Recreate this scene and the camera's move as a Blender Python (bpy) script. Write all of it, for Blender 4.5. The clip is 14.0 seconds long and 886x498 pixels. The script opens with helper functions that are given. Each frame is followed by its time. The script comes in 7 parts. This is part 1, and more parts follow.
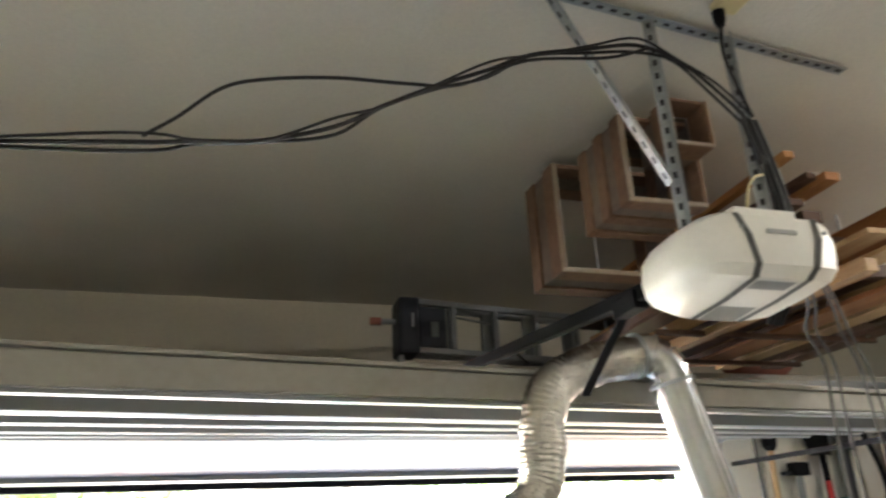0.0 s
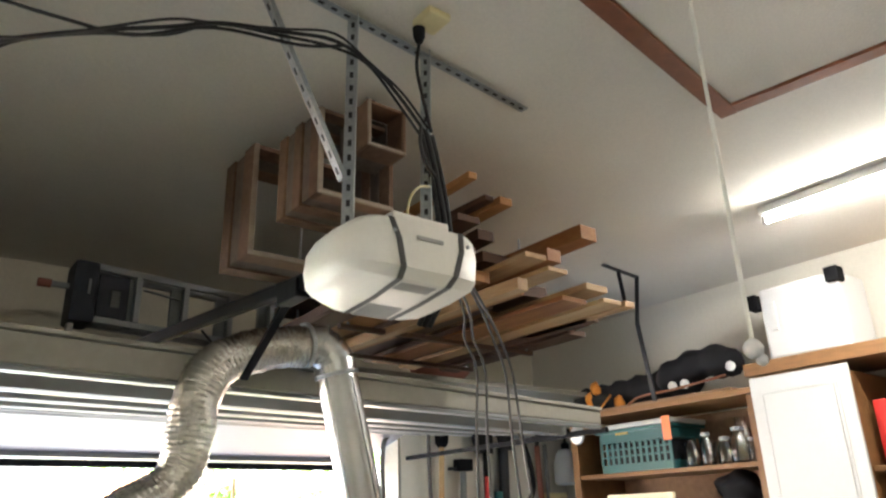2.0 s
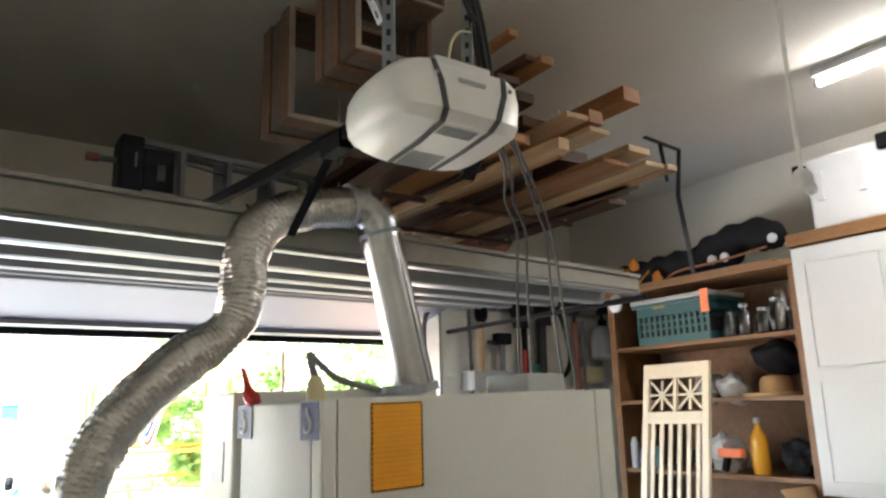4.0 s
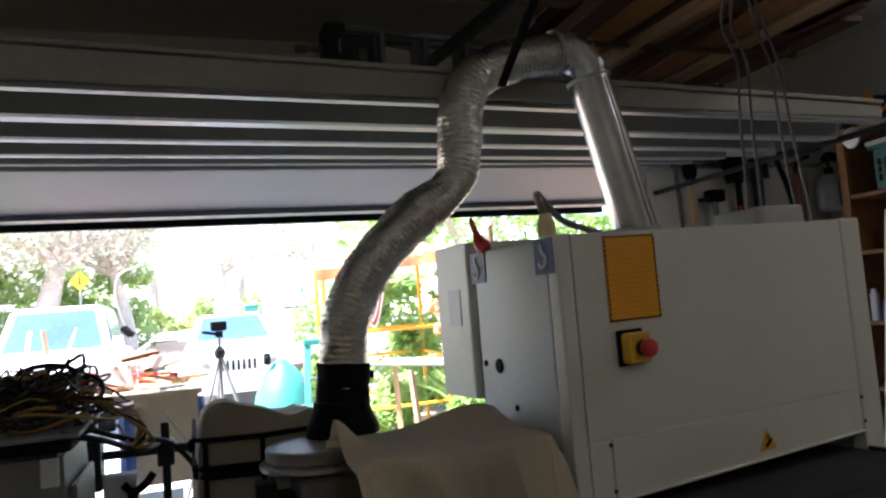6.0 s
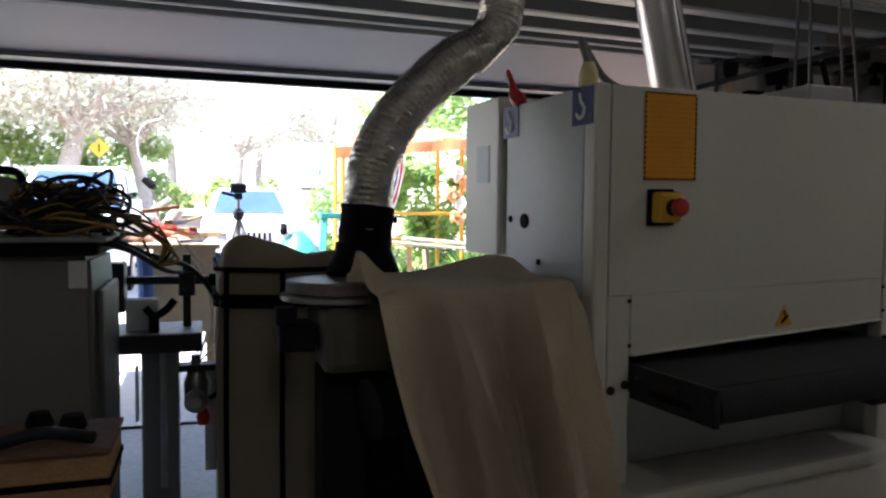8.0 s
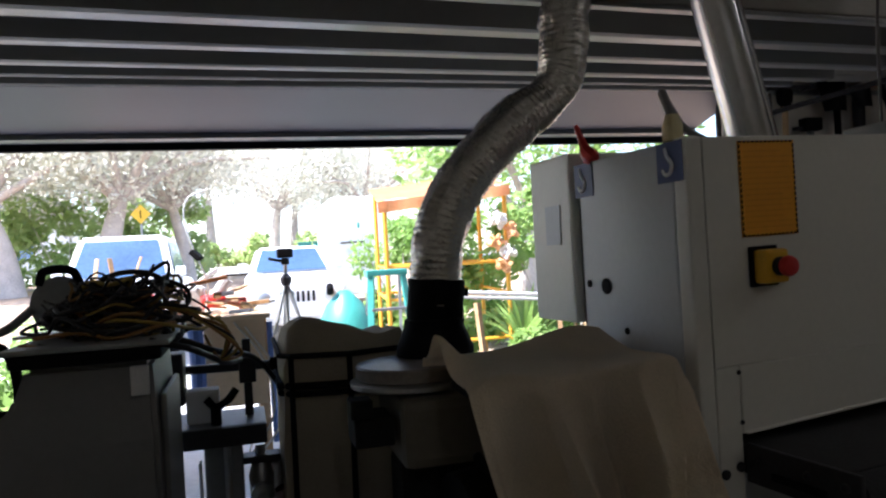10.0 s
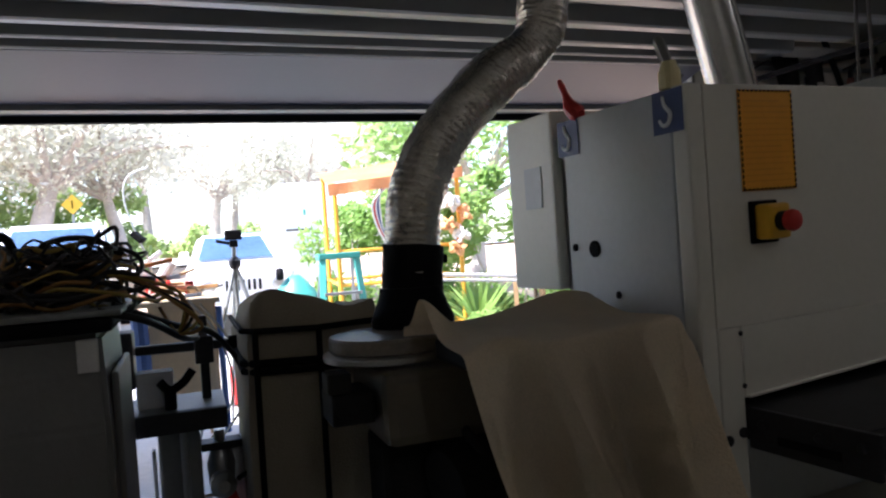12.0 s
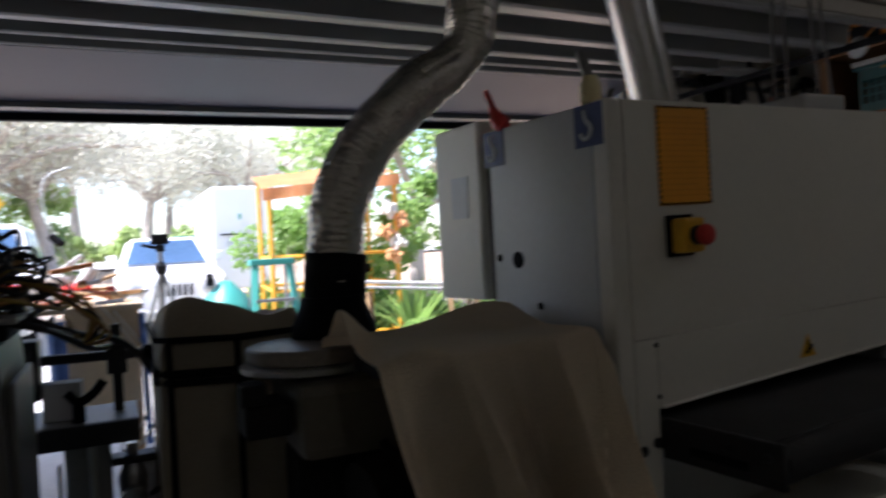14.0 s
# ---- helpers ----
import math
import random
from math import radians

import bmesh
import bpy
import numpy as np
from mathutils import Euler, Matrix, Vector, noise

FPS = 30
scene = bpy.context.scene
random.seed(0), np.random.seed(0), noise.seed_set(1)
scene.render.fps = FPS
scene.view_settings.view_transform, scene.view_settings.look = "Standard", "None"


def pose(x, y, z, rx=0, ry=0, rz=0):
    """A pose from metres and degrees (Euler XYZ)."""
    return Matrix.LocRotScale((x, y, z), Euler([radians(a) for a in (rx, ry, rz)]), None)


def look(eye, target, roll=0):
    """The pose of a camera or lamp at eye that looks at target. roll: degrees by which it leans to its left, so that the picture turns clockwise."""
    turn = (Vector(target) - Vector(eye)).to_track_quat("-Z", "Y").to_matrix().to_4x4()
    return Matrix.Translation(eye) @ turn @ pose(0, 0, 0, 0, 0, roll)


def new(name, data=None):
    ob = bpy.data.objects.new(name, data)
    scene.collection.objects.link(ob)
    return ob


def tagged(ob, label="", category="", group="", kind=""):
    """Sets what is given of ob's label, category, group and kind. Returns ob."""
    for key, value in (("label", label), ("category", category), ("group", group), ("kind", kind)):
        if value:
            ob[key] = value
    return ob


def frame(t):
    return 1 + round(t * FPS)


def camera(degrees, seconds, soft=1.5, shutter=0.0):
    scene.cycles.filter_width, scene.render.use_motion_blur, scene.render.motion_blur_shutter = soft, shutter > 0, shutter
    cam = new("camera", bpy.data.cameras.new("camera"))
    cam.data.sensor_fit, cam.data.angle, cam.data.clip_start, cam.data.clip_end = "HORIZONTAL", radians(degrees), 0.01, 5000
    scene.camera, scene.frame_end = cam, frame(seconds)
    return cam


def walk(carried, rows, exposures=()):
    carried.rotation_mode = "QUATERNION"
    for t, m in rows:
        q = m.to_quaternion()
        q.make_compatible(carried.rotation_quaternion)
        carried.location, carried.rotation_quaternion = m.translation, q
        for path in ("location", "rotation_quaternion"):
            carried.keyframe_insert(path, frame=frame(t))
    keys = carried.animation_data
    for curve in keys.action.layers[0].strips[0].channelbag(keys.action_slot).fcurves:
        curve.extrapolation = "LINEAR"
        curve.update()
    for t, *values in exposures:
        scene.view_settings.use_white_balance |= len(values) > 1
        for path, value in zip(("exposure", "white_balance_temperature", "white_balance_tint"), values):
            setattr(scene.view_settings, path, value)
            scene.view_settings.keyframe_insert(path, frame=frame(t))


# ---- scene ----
cam = camera(63.0, 14.0, soft=2.2, shutter=0.5)
PATH = [
    (0, (-0.72, 0.129, 1.809), (-0.185, 1.906, 2.554), -2.5),
    (0.5, (-0.659, 0.088, 1.815), (0.059, 1.794, 2.573), -3.1),
    (1, (-0.6, 0.054, 1.809), (0.273, 1.671, 2.599), -2.5),
    (1.5, (-0.544, 0.04, 1.809), (0.5, 1.569, 2.565), -2.7),
    (2, (-0.512, 0.033, 1.782), (0.643, 1.508, 2.482), -1.9),
    (4.5, (-0.519, 0.082, 1.613), (0.536, 1.743, 1.977), -3.2),
    (5, (-0.57, 0.094, 1.59), (0.315, 1.859, 1.907), -3.0),
    (5.5, (-0.6, 0.123, 1.533), (0.139, 1.966, 1.767), -3.5),
    (6, (-0.609, 0.139, 1.487), (0.057, 2.018, 1.651), -4.5),
    (6.5, (-0.601, 0.135, 1.431), (0.024, 2.03, 1.561), -4.3),
    (7, (-0.6, 0.158, 1.361), (0.083, 2.037, 1.349), -3.0),
    (7.5, (-0.615, 0.176, 1.33), (0.071, 2.054, 1.264), -0.9),
    (8, (-0.647, 0.183, 1.313), (-0.026, 2.081, 1.212), 0.5),
    (8.5, (-0.679, 0.2, 1.358), (-0.116, 2.117, 1.281), -1.3),
    (9, (-0.675, 0.25, 1.433), (-0.169, 2.184, 1.482), -2.9),
    (11.5, (-0.771, 0.525, 1.347), (-0.137, 2.421, 1.295), -4.0),
    (12, (-0.765, 0.55, 1.338), (-0.088, 2.431, 1.317), -3.9),
    (12.5, (-0.768, 0.54, 1.338), (-0.066, 2.413, 1.318), -3.2),
    (13, (-0.776, 0.544, 1.345), (-0.186, 2.455, 1.323), -4.3),
    (13.5, (-0.742, 0.561, 1.325), (-0.14, 2.468, 1.295), -3.4),
    (14, (-0.712, 0.55, 1.342), (0.117, 2.37, 1.33), -3.1),
]
EXPOSURES = [(0.0, 4.95, 6500, 10), (1.0, 5.0, 6500, 10), (2.2, 4.8, 6500, 10), (4.4, 3.9, 6300, 12), (5.0, 3.15, 6250, 13), (5.5, 3.05, 6200, 14), (6.0, 2.65, 6150, 15), (7.0, 2.35, 6100, 16),
             (8.5, 2.05, 6100, 17), (9.2, 1.7, 6050, 17), (11.3, 2.1, 6050, 18), (12.5, 1.75, 6050, 18), (13.5, 1.4, 6050, 18), (14.0, 1.4, 6050, 18)]
walk(cam, [(t, look(eye, target, roll)) for t, eye, target, roll in PATH], EXPOSURES)

# ---- light ----
world = bpy.data.worlds.new("daylight")
scene.world = world
world.use_nodes = True
wn = world.node_tree
sky = wn.nodes.new("ShaderNodeTexSky")
sky.sky_type, sky.sun_disc = "NISHITA", False
SUN_ELEVATION, SUN_AZIMUTH = radians(60), radians(262)   # azimuth clockwise from +y
sky.sun_elevation, sky.sun_rotation = SUN_ELEVATION, SUN_AZIMUTH
wn.links.new(sky.outputs[0], wn.nodes["Background"].inputs[0])
wn.nodes["Background"].inputs[1].default_value = 0.15
sun = new("sun", bpy.data.lights.new("sun", "SUN"))
sun.data.energy, sun.data.angle, sun.data.color = 5.0, radians(0.5), (1.0, 0.97, 0.93)
sd = Vector((math.sin(SUN_AZIMUTH) * math.cos(SUN_ELEVATION), math.cos(SUN_AZIMUTH) * math.cos(SUN_ELEVATION), math.sin(SUN_ELEVATION)))
sun.matrix_world = look(sd * 50, (0, 0, 0))
TUBE_WATTS = 0.8


# ---- materials ----
def material(name, color, rough=0.6, metal=0.0, vary=0.15, scale=6.0, fine=60.0, bump=0.15, tint=None, spread=0.0, spec=0.5, detail_stretch=(1, 1, 1)):
    """A surface with stains at a large scale, grain at a fine one, and fine relief. spread: shift in value from piece to piece."""
    m = bpy.data.materials.new(name)
    m.use_nodes = True
    nt = m.node_tree
    b = nt.nodes["Principled BSDF"]
    b.inputs["Roughness"].default_value, b.inputs["Metallic"].default_value = rough, metal
    b.inputs["Specular IOR Level"].default_value = spec
    tc = nt.nodes.new("ShaderNodeTexCoord")
    mp = nt.nodes.new("ShaderNodeMapping")
    mp.inputs["Scale"].default_value = detail_stretch
    nt.links.new(tc.outputs["Object"], mp.inputs[0])
    big, small = nt.nodes.new("ShaderNodeTexNoise"), nt.nodes.new("ShaderNodeTexNoise")
    for n, sc in ((big, scale), (small, fine)):
        n.inputs["Scale"].default_value, n.inputs["Detail"].default_value = sc, 5.0
        nt.links.new(mp.outputs[0], n.inputs["Vector"])
    add = nt.nodes.new("ShaderNodeMath")
    add.operation = "MULTIPLY_ADD"
    add.inputs[1].default_value = 0.45
    nt.links.new(small.outputs["Fac"], add.inputs[0])
    mul = nt.nodes.new("ShaderNodeMath")
    mul.operation = "MULTIPLY"
    mul.inputs[1].default_value = 0.55
    nt.links.new(big.outputs["Fac"], mul.inputs[0])
    nt.links.new(mul.outputs[0], add.inputs[2])
    fac = add.outputs[0]
    if spread:
        info = nt.nodes.new("ShaderNodeObjectInfo")
        sh = nt.nodes.new("ShaderNodeMath")
        sh.operation = "MULTIPLY_ADD"
        sh.inputs[1].default_value, sh.inputs[2].default_value = spread, -spread / 2
        nt.links.new(info.outputs["Random"], sh.inputs[0])
        s2 = nt.nodes.new("ShaderNodeMath")
        nt.links.new(fac, s2.inputs[0])
        nt.links.new(sh.outputs[0], s2.inputs[1])
        fac = s2.outputs[0]
    ramp = nt.nodes.new("ShaderNodeValToRGB")
    c = Vector(color[:3])
    lo = Vector(tint) if tint else c * (1 - vary)
    hi = c * (1 + vary) if not tint else c
    e = ramp.color_ramp.elements
    e[0].position, e[1].position = 0.3, 0.7
    e[0].color, e[1].color = (*lo, 1), (*[min(v, 0.95) for v in hi], 1)
    nt.links.new(fac, ramp.inputs[0])
    nt.links.new(ramp.outputs[0], b.inputs["Base Color"])
    if bump:
        bp = nt.nodes.new("ShaderNodeBump")
        bp.inputs["Strength"].default_value, bp.inputs["Distance"].default_value = bump, 0.01
        nt.links.new(small.outputs["Fac"], bp.inputs["Height"])
        nt.links.new(bp.outputs[0], b.inputs["Normal"])
    return m


def glowing(name, color, strength):
    m = bpy.data.materials.new(name)
    m.use_nodes = True
    b = m.node_tree.nodes["Principled BSDF"]
    b.inputs["Base Color"].default_value = (*color, 1)
    b.inputs["Emission Color"].default_value, b.inputs["Emission Strength"].default_value = (*color, 1), strength
    return m


def glass(name, color, rough=0.05):
    m = bpy.data.materials.new(name)
    m.use_nodes = True
    b = m.node_tree.nodes["Principled BSDF"]
    b.inputs["Base Color"].default_value = (*color, 1)
    b.inputs["Transmission Weight"].default_value, b.inputs["Roughness"].default_value = 1.0, rough
    return m


PLASTER = material("ceiling_plaster", (0.72, 0.68, 0.61), 0.9, 0, 0.09, 1.2, 90, 0.22)
WALLPAINT = material("wall_paint", (0.66, 0.63, 0.56), 0.8, 0, 0.06, 1.5, 40, 0.15)
HEADER = material("header_paint", (0.58, 0.53, 0.43), 0.8, 0, 0.07, 1.5, 40, 0.15)
CONCRETE = material("concrete_floor", (0.34, 0.33, 0.30), 0.8, 0, 0.25, 1.3, 30, 0.3)
DRIVE = material("driveway_concrete", (0.44, 0.43, 0.41), 0.85, 0, 0.15, 0.7, 20, 0.3)
EARTH = material("leaf_litter_ground", (0.34, 0.21, 0.14), 0.95, 0, 0.3, 0.5, 9, 0.5, tint=(0.40, 0.33, 0.25))
# white steel coloured dark grey, standing for the shade under the open door
DOORSHADE = material("door_shaded_white_steel", (0.18, 0.18, 0.177), 0.38, 0, 0.06, 2.0, 30, 0.05)
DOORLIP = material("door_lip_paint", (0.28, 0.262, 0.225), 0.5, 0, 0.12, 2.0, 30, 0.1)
# blue cast of daylight from outside is put into this panel's colour
DOORDAYLIT = material("door_outer_panel", (0.072, 0.076, 0.104), 0.5, 0, 0.05, 2.0, 30, 0.05)
RUBBER = material("black_rubber", (0.007, 0.007, 0.008), 0.8, 0, 0.3, 10, 60, 0.2, spec=0.10)
CABLE = material("black_cable", (0.014, 0.013, 0.013), 0.55, 0, 0.2, 10, 60, 0.1, spec=0.3)
CABLEGREY = material("grey_cable", (0.06, 0.057, 0.055), 0.5, 0, 0.2, 10, 60, 0.1)
GALV = material("galvanised_steel", (0.36, 0.38, 0.39), 0.45, 0.7, 0.25, 14, 90, 0.2)
DUCT = material("spiral_duct_steel", (0.55, 0.56, 0.57), 0.26, 1.0, 0.12, 6, 60, 0.06)
FOIL = material("foil_hose", (0.47, 0.45, 0.41), 0.22, 1.0, 0.25, 16, 120, 0.4)
OPENER = material("opener_plastic", (0.80, 0.78, 0.73), 0.35, 0, 0.04, 5, 60, 0.03)
GREYPLASTIC = material("grey_plastic", (0.40, 0.40, 0.39), 0.5, 0, 0.1, 6, 60, 0.05)
STRAPGREY = material("dark_grey_strap", (0.17, 0.17, 0.17), 0.5, 0, 0.1, 6, 60, 0.05)
FLEXGREY = material("grey_flex", (0.16, 0.155, 0.15), 0.5, 0, 0.15, 10, 60, 0.1)
DARKSTEEL = material("dark_steel", (0.030, 0.030, 0.033), 0.5, 0.3, 0.3, 9, 70, 0.2, spec=0.3)
SANDERPAINT = material("sander_cream_enamel", (0.66, 0.65, 0.585), 0.42, 0, 0.05, 2.5, 50, 0.05)
SANDERGREY = material("sander_grey_enamel", (0.50, 0.53, 0.55), 0.45, 0, 0.06, 2.5, 50, 0.05)
YELLOW = material("yellow_sticker", (0.85, 0.37, 0.015), 0.5, 0, 0.06, 8, 60, 0.02)
STICKTEXT = material("sticker_print", (0.76, 0.32, 0.014), 0.6, 0, 0.1, 8, 60, 0.0)
ESTOPYELLOW = material("switch_yellow", (0.75, 0.42, 0.02), 0.4, 0, 0.08, 8, 60, 0.02)
RED = material("red_plastic", (0.55, 0.03, 0.025), 0.4, 0, 0.1, 8, 60, 0.02)
BLUELABEL = material("blue_label", (0.018, 0.042, 0.16), 0.5, 0, 0.08, 8, 60, 0.02)
WHITEINK = material("white_ink", (0.75, 0.78, 0.82), 0.5, 0, 0.05, 8, 60, 0.0)
BELT = material("abrasive_feed_belt", (0.022, 0.023, 0.024), 0.9, 0, 0.3, 8, 140, 0.5)
CANVAS = material("canvas_drop_cloth", (0.80, 0.69, 0.53), 0.95, 0, 0.12, 4, 180, 0.5)
CANVASDARK = material("khaki_cover_cloth", (0.32, 0.28, 0.21), 0.95, 0, 0.15, 4, 180, 0.5)
CAST = material("cast_machine_grey", (0.20, 0.21, 0.21), 0.5, 0.3, 0.15, 6, 60, 0.15)
CASTDARK = material("dark_cast_iron", (0.016, 0.016, 0.015), 0.75, 0, 0.25, 8, 60, 0.2, spec=0.15)
BRIGHTCAST = material("machined_aluminium", (0.42, 0.43, 0.43), 0.35, 0.9, 0.12, 10, 90, 0.1)
WORNCAST = material("worn_brown_grey_casting", (0.20, 0.175, 0.145), 0.42, 0.2, 0.25, 9, 70, 0.2)
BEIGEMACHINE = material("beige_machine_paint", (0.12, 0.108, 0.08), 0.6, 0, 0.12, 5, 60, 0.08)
# pale grey paint set much darker: the dim corner is put into its colour
DIMMEDMACHINE = material("dimmed_grey_machine_paint", (0.15, 0.15, 0.145), 0.5, 0, 0.1, 5, 60, 0.08)
WOOD = material("pine_timber", (0.46, 0.22, 0.075), 0.65, 0, 0, 3, 26, 0.2, tint=(0.27, 0.11, 0.035), spread=0.35, detail_stretch=(5, 0.5, 5))
WOODPALE = material("pale_timber", (0.56, 0.38, 0.20), 0.65, 0, 0, 3, 26, 0.2, tint=(0.36, 0.20, 0.09), spread=0.35, detail_stretch=(5, 0.5, 5))
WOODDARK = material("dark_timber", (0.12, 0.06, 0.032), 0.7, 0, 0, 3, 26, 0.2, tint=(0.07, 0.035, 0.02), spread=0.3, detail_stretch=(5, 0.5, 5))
BOXWOOD = material("weathered_box_wood", (0.25, 0.145, 0.085), 0.75, 0, 0, 4, 30, 0.2, tint=(0.13, 0.07, 0.04), spread=0.25)
BOXGREY = material("greyed_box_wood", (0.20, 0.15, 0.115), 0.8, 0, 0, 4, 30, 0.2, tint=(0.11, 0.08, 0.06), spread=0.25)
EDGEWOOD = material("pale_box_edges", (0.44, 0.37, 0.30), 0.75, 0, 0, 4, 30, 0.2, tint=(0.30, 0.23, 0.17), spread=0.2)
SHELFWOOD = material("shelf_pine", (0.27, 0.13, 0.046), 0.55, 0, 0, 2.5, 24, 0.12, tint=(0.15, 0.07, 0.024), detail_stretch=(5, 0.7, 5))
TRIMWOOD = material("stained_hatch_trim", (0.26, 0.085, 0.03), 0.5, 0, 0, 3, 30, 0.1, tint=(0.15, 0.05, 0.02))
PLY = material("plywood", (0.62, 0.48, 0.30), 0.7, 0, 0.1, 3, 30, 0.1)
CREAMWOOD = material("bare_gate_wood", (0.74, 0.62, 0.45), 0.65, 0, 0.07, 4, 40, 0.1)
CABWHITE = material("white_cabinet_paint", (0.55, 0.55, 0.54), 0.45, 0, 0.03, 2, 40, 0.04)
FOAMWHITE = material("white_polystyrene", (0.60, 0.60, 0.60), 0.8, 0, 0.04, 6, 150, 0.3)
TEAL = material("teal_plastic", (0.012, 0.085, 0.085), 0.45, 0, 0.12, 6, 60, 0.03)
TEALBRIGHT = material("teal_fibreglass", (0.05, 0.30, 0.26), 0.45, 0, 0.12, 6, 60, 0.03)
ORANGE = material("orange_tag", (0.95, 0.22, 0.08), 0.5, 0, 0.05, 6, 60, 0.02)
BLACKCLOTH = material("black_nylon", (0.012, 0.012, 0.014), 0.8, 0, 0.3, 8, 120, 0.4, spec=0.2)
ORANGECLOTH = material("orange_nylon", (0.60, 0.22, 0.03), 0.8, 0, 0.15, 8, 120, 0.3)
ALU = material("ladder_aluminium", (0.34, 0.35, 0.37), 0.45, 0.8, 0.12, 8, 70, 0.1)
BLUEPLASTIC = material("dark_blue_plastic", (0.016, 0.019, 0.032), 0.5, 0, 0.15, 8, 60, 0.05)
TERRACOTTA = material("terracotta", (0.36, 0.14, 0.10), 0.8, 0, 0.15, 8, 60, 0.1)
ROPE = material("white_cord", (0.72, 0.70, 0.64), 0.8, 0, 0.08, 20, 150, 0.2)
IVORY = material("ivory_plastic", (0.66, 0.58, 0.32), 0.45, 0, 0.06, 8, 60, 0.02)
CARTON = material("cardboard", (0.42, 0.27, 0.14), 0.85, 0, 0.12, 5, 60, 0.1)
STRAW = material("straw", (0.45, 0.27, 0.12), 0.85, 0, 0.2, 10, 90, 0.5)
OIL = material("amber_oil", (0.75, 0.36, 0.03), 0.15, 0, 0.1, 6, 60, 0.0)
CLEARGLASS = glass("clear_glass", (0.93, 0.96, 0.95))
TUBEGLOW = glowing("tube_glow", (1.0, 0.98, 0.93), 4.2)
CARWHITE = material("white_car_paint", (0.78, 0.78, 0.78), 0.25, 0, 0.03, 2, 40, 0.0)
CARGLASS = material("car_window_glass", (0.12, 0.22, 0.38), 0.06, 0, 0.2, 2, 20, 0.0, spec=0.8)
SCAFFOLD = material("yellow_scaffold_paint", (0.70, 0.36, 0.03), 0.5, 0, 0.15, 6, 60, 0.1)
TARP = material("orange_tarp", (0.70, 0.36, 0.16), 0.8, 0, 0.12, 4, 60, 0.2)
BARK = material("pale_bark", (0.46, 0.41, 0.37), 0.9, 0, 0.3, 3, 25, 0.6)
def leaf_material(name, color, tint, through_light):
    m = material(name, color, 0.55, 0, 0, 0.8, 12, 0.0, tint=tint)
    nt = m.node_tree
    b = nt.nodes["Principled BSDF"]
    tr, mixer = nt.nodes.new("ShaderNodeBsdfTranslucent"), nt.nodes.new("ShaderNodeMixShader")
    nt.links.new(b.inputs["Base Color"].links[0].from_socket, tr.inputs["Color"])
    mixer.inputs[0].default_value = through_light
    nt.links.new(b.outputs[0], mixer.inputs[1])
    nt.links.new(tr.outputs[0], mixer.inputs[2])
    nt.links.new(mixer.outputs[0], nt.nodes["Material Output"].inputs[0])
    return m


# tree leaves far paler than real ones: glare and haze painted into the colour
LEAFWASHED = leaf_material("glare_washed_foliage", (0.74, 0.73, 0.66), (0.60, 0.61, 0.50), 0.6)
# lit copy of LEAFGREEN for far shrubs, with overexposure painted in
LEAFPALE = leaf_material("overlit_green_foliage", (0.50, 0.60, 0.28), (0.30, 0.44, 0.14), 0.55)
LEAFGREEN = leaf_material("green_foliage", (0.36, 0.50, 0.16), (0.18, 0.33, 0.07), 0.55)
SIGNYELLOW = material("sign_yellow", (0.85, 0.55, 0.05), 0.5, 0, 0.05, 6, 60, 0.0)
BLUECLOTH = material("blue_tarp", (0.06, 0.12, 0.30), 0.7, 0, 0.2, 6, 60, 0.2)
CORDORANGE = material("orange_cord", (0.26, 0.13, 0.03), 0.6, 0, 0.15, 10, 60, 0.1)
CORDYELLOW = material("yellow_cord", (0.32, 0.22, 0.04), 0.6, 0, 0.15, 10, 60, 0.1)


# ---- building blocks ----
def thing(name, at, label, category, group="", kind=""):
    e = new(name)
    e.empty_display_size = 0.1
    e.matrix_world = Matrix.Translation(at)
    e.matrix_basis = Matrix.Translation(at)
    return tagged(e, label, category, group, kind)


def part(name, bm, mat, parent=None, label=""):
    """Links a bmesh, made in world metres, as one mesh; under parent where one is given."""
    top = parent
    while top is not None and top.parent is not None:
        top = top.parent
    if top is not None:
        bm.transform(top.matrix_basis.inverted())
    me = bpy.data.meshes.new(name)
    bm.normal_update()
    bm.to_mesh(me)
    bm.free()
    me.materials.append(mat)
    ob = new(name, me)
    if parent is not None:
        ob.parent = parent
    if label:
        ob["label"] = label
    return ob


def solo(name, bm, mat, label, category, group="", kind=""):
    return tagged(part(name, bm, mat), label, category, group, kind)


def smooth(ob, angle=40):
    me = ob.data
    for p in me.polygons:
        p.use_smooth = True
    me.set_sharp_from_angle(angle=radians(angle))
    return ob


def box(x0, x1, y0, y1, z0, z1, bevel=0.0, bm=None, turn=None):
    """A block between two corners, with bevelled edges; turn: a matrix about its middle."""
    b = bmesh.new()
    c = Vector(((x0 + x1) / 2, (y0 + y1) / 2, (z0 + z1) / 2))
    bmesh.ops.create_cube(b, size=1.0, matrix=Matrix.Diagonal((abs(x1 - x0), abs(y1 - y0), abs(z1 - z0), 1)))
    if bevel:
        bmesh.ops.bevel(b, geom=b.edges[:], offset=bevel, segments=2, profile=0.6, affect="EDGES")
    b.transform(Matrix.Translation(c) @ (turn or Matrix.Identity(4)))
    return merge(bm, b)


def merge(bm, b):
    if bm is None:
        return b
    me = bpy.data.meshes.new("tmp")
    b.to_mesh(me)
    b.free()
    bm.from_mesh(me)
    bpy.data.meshes.remove(me)
    return bm


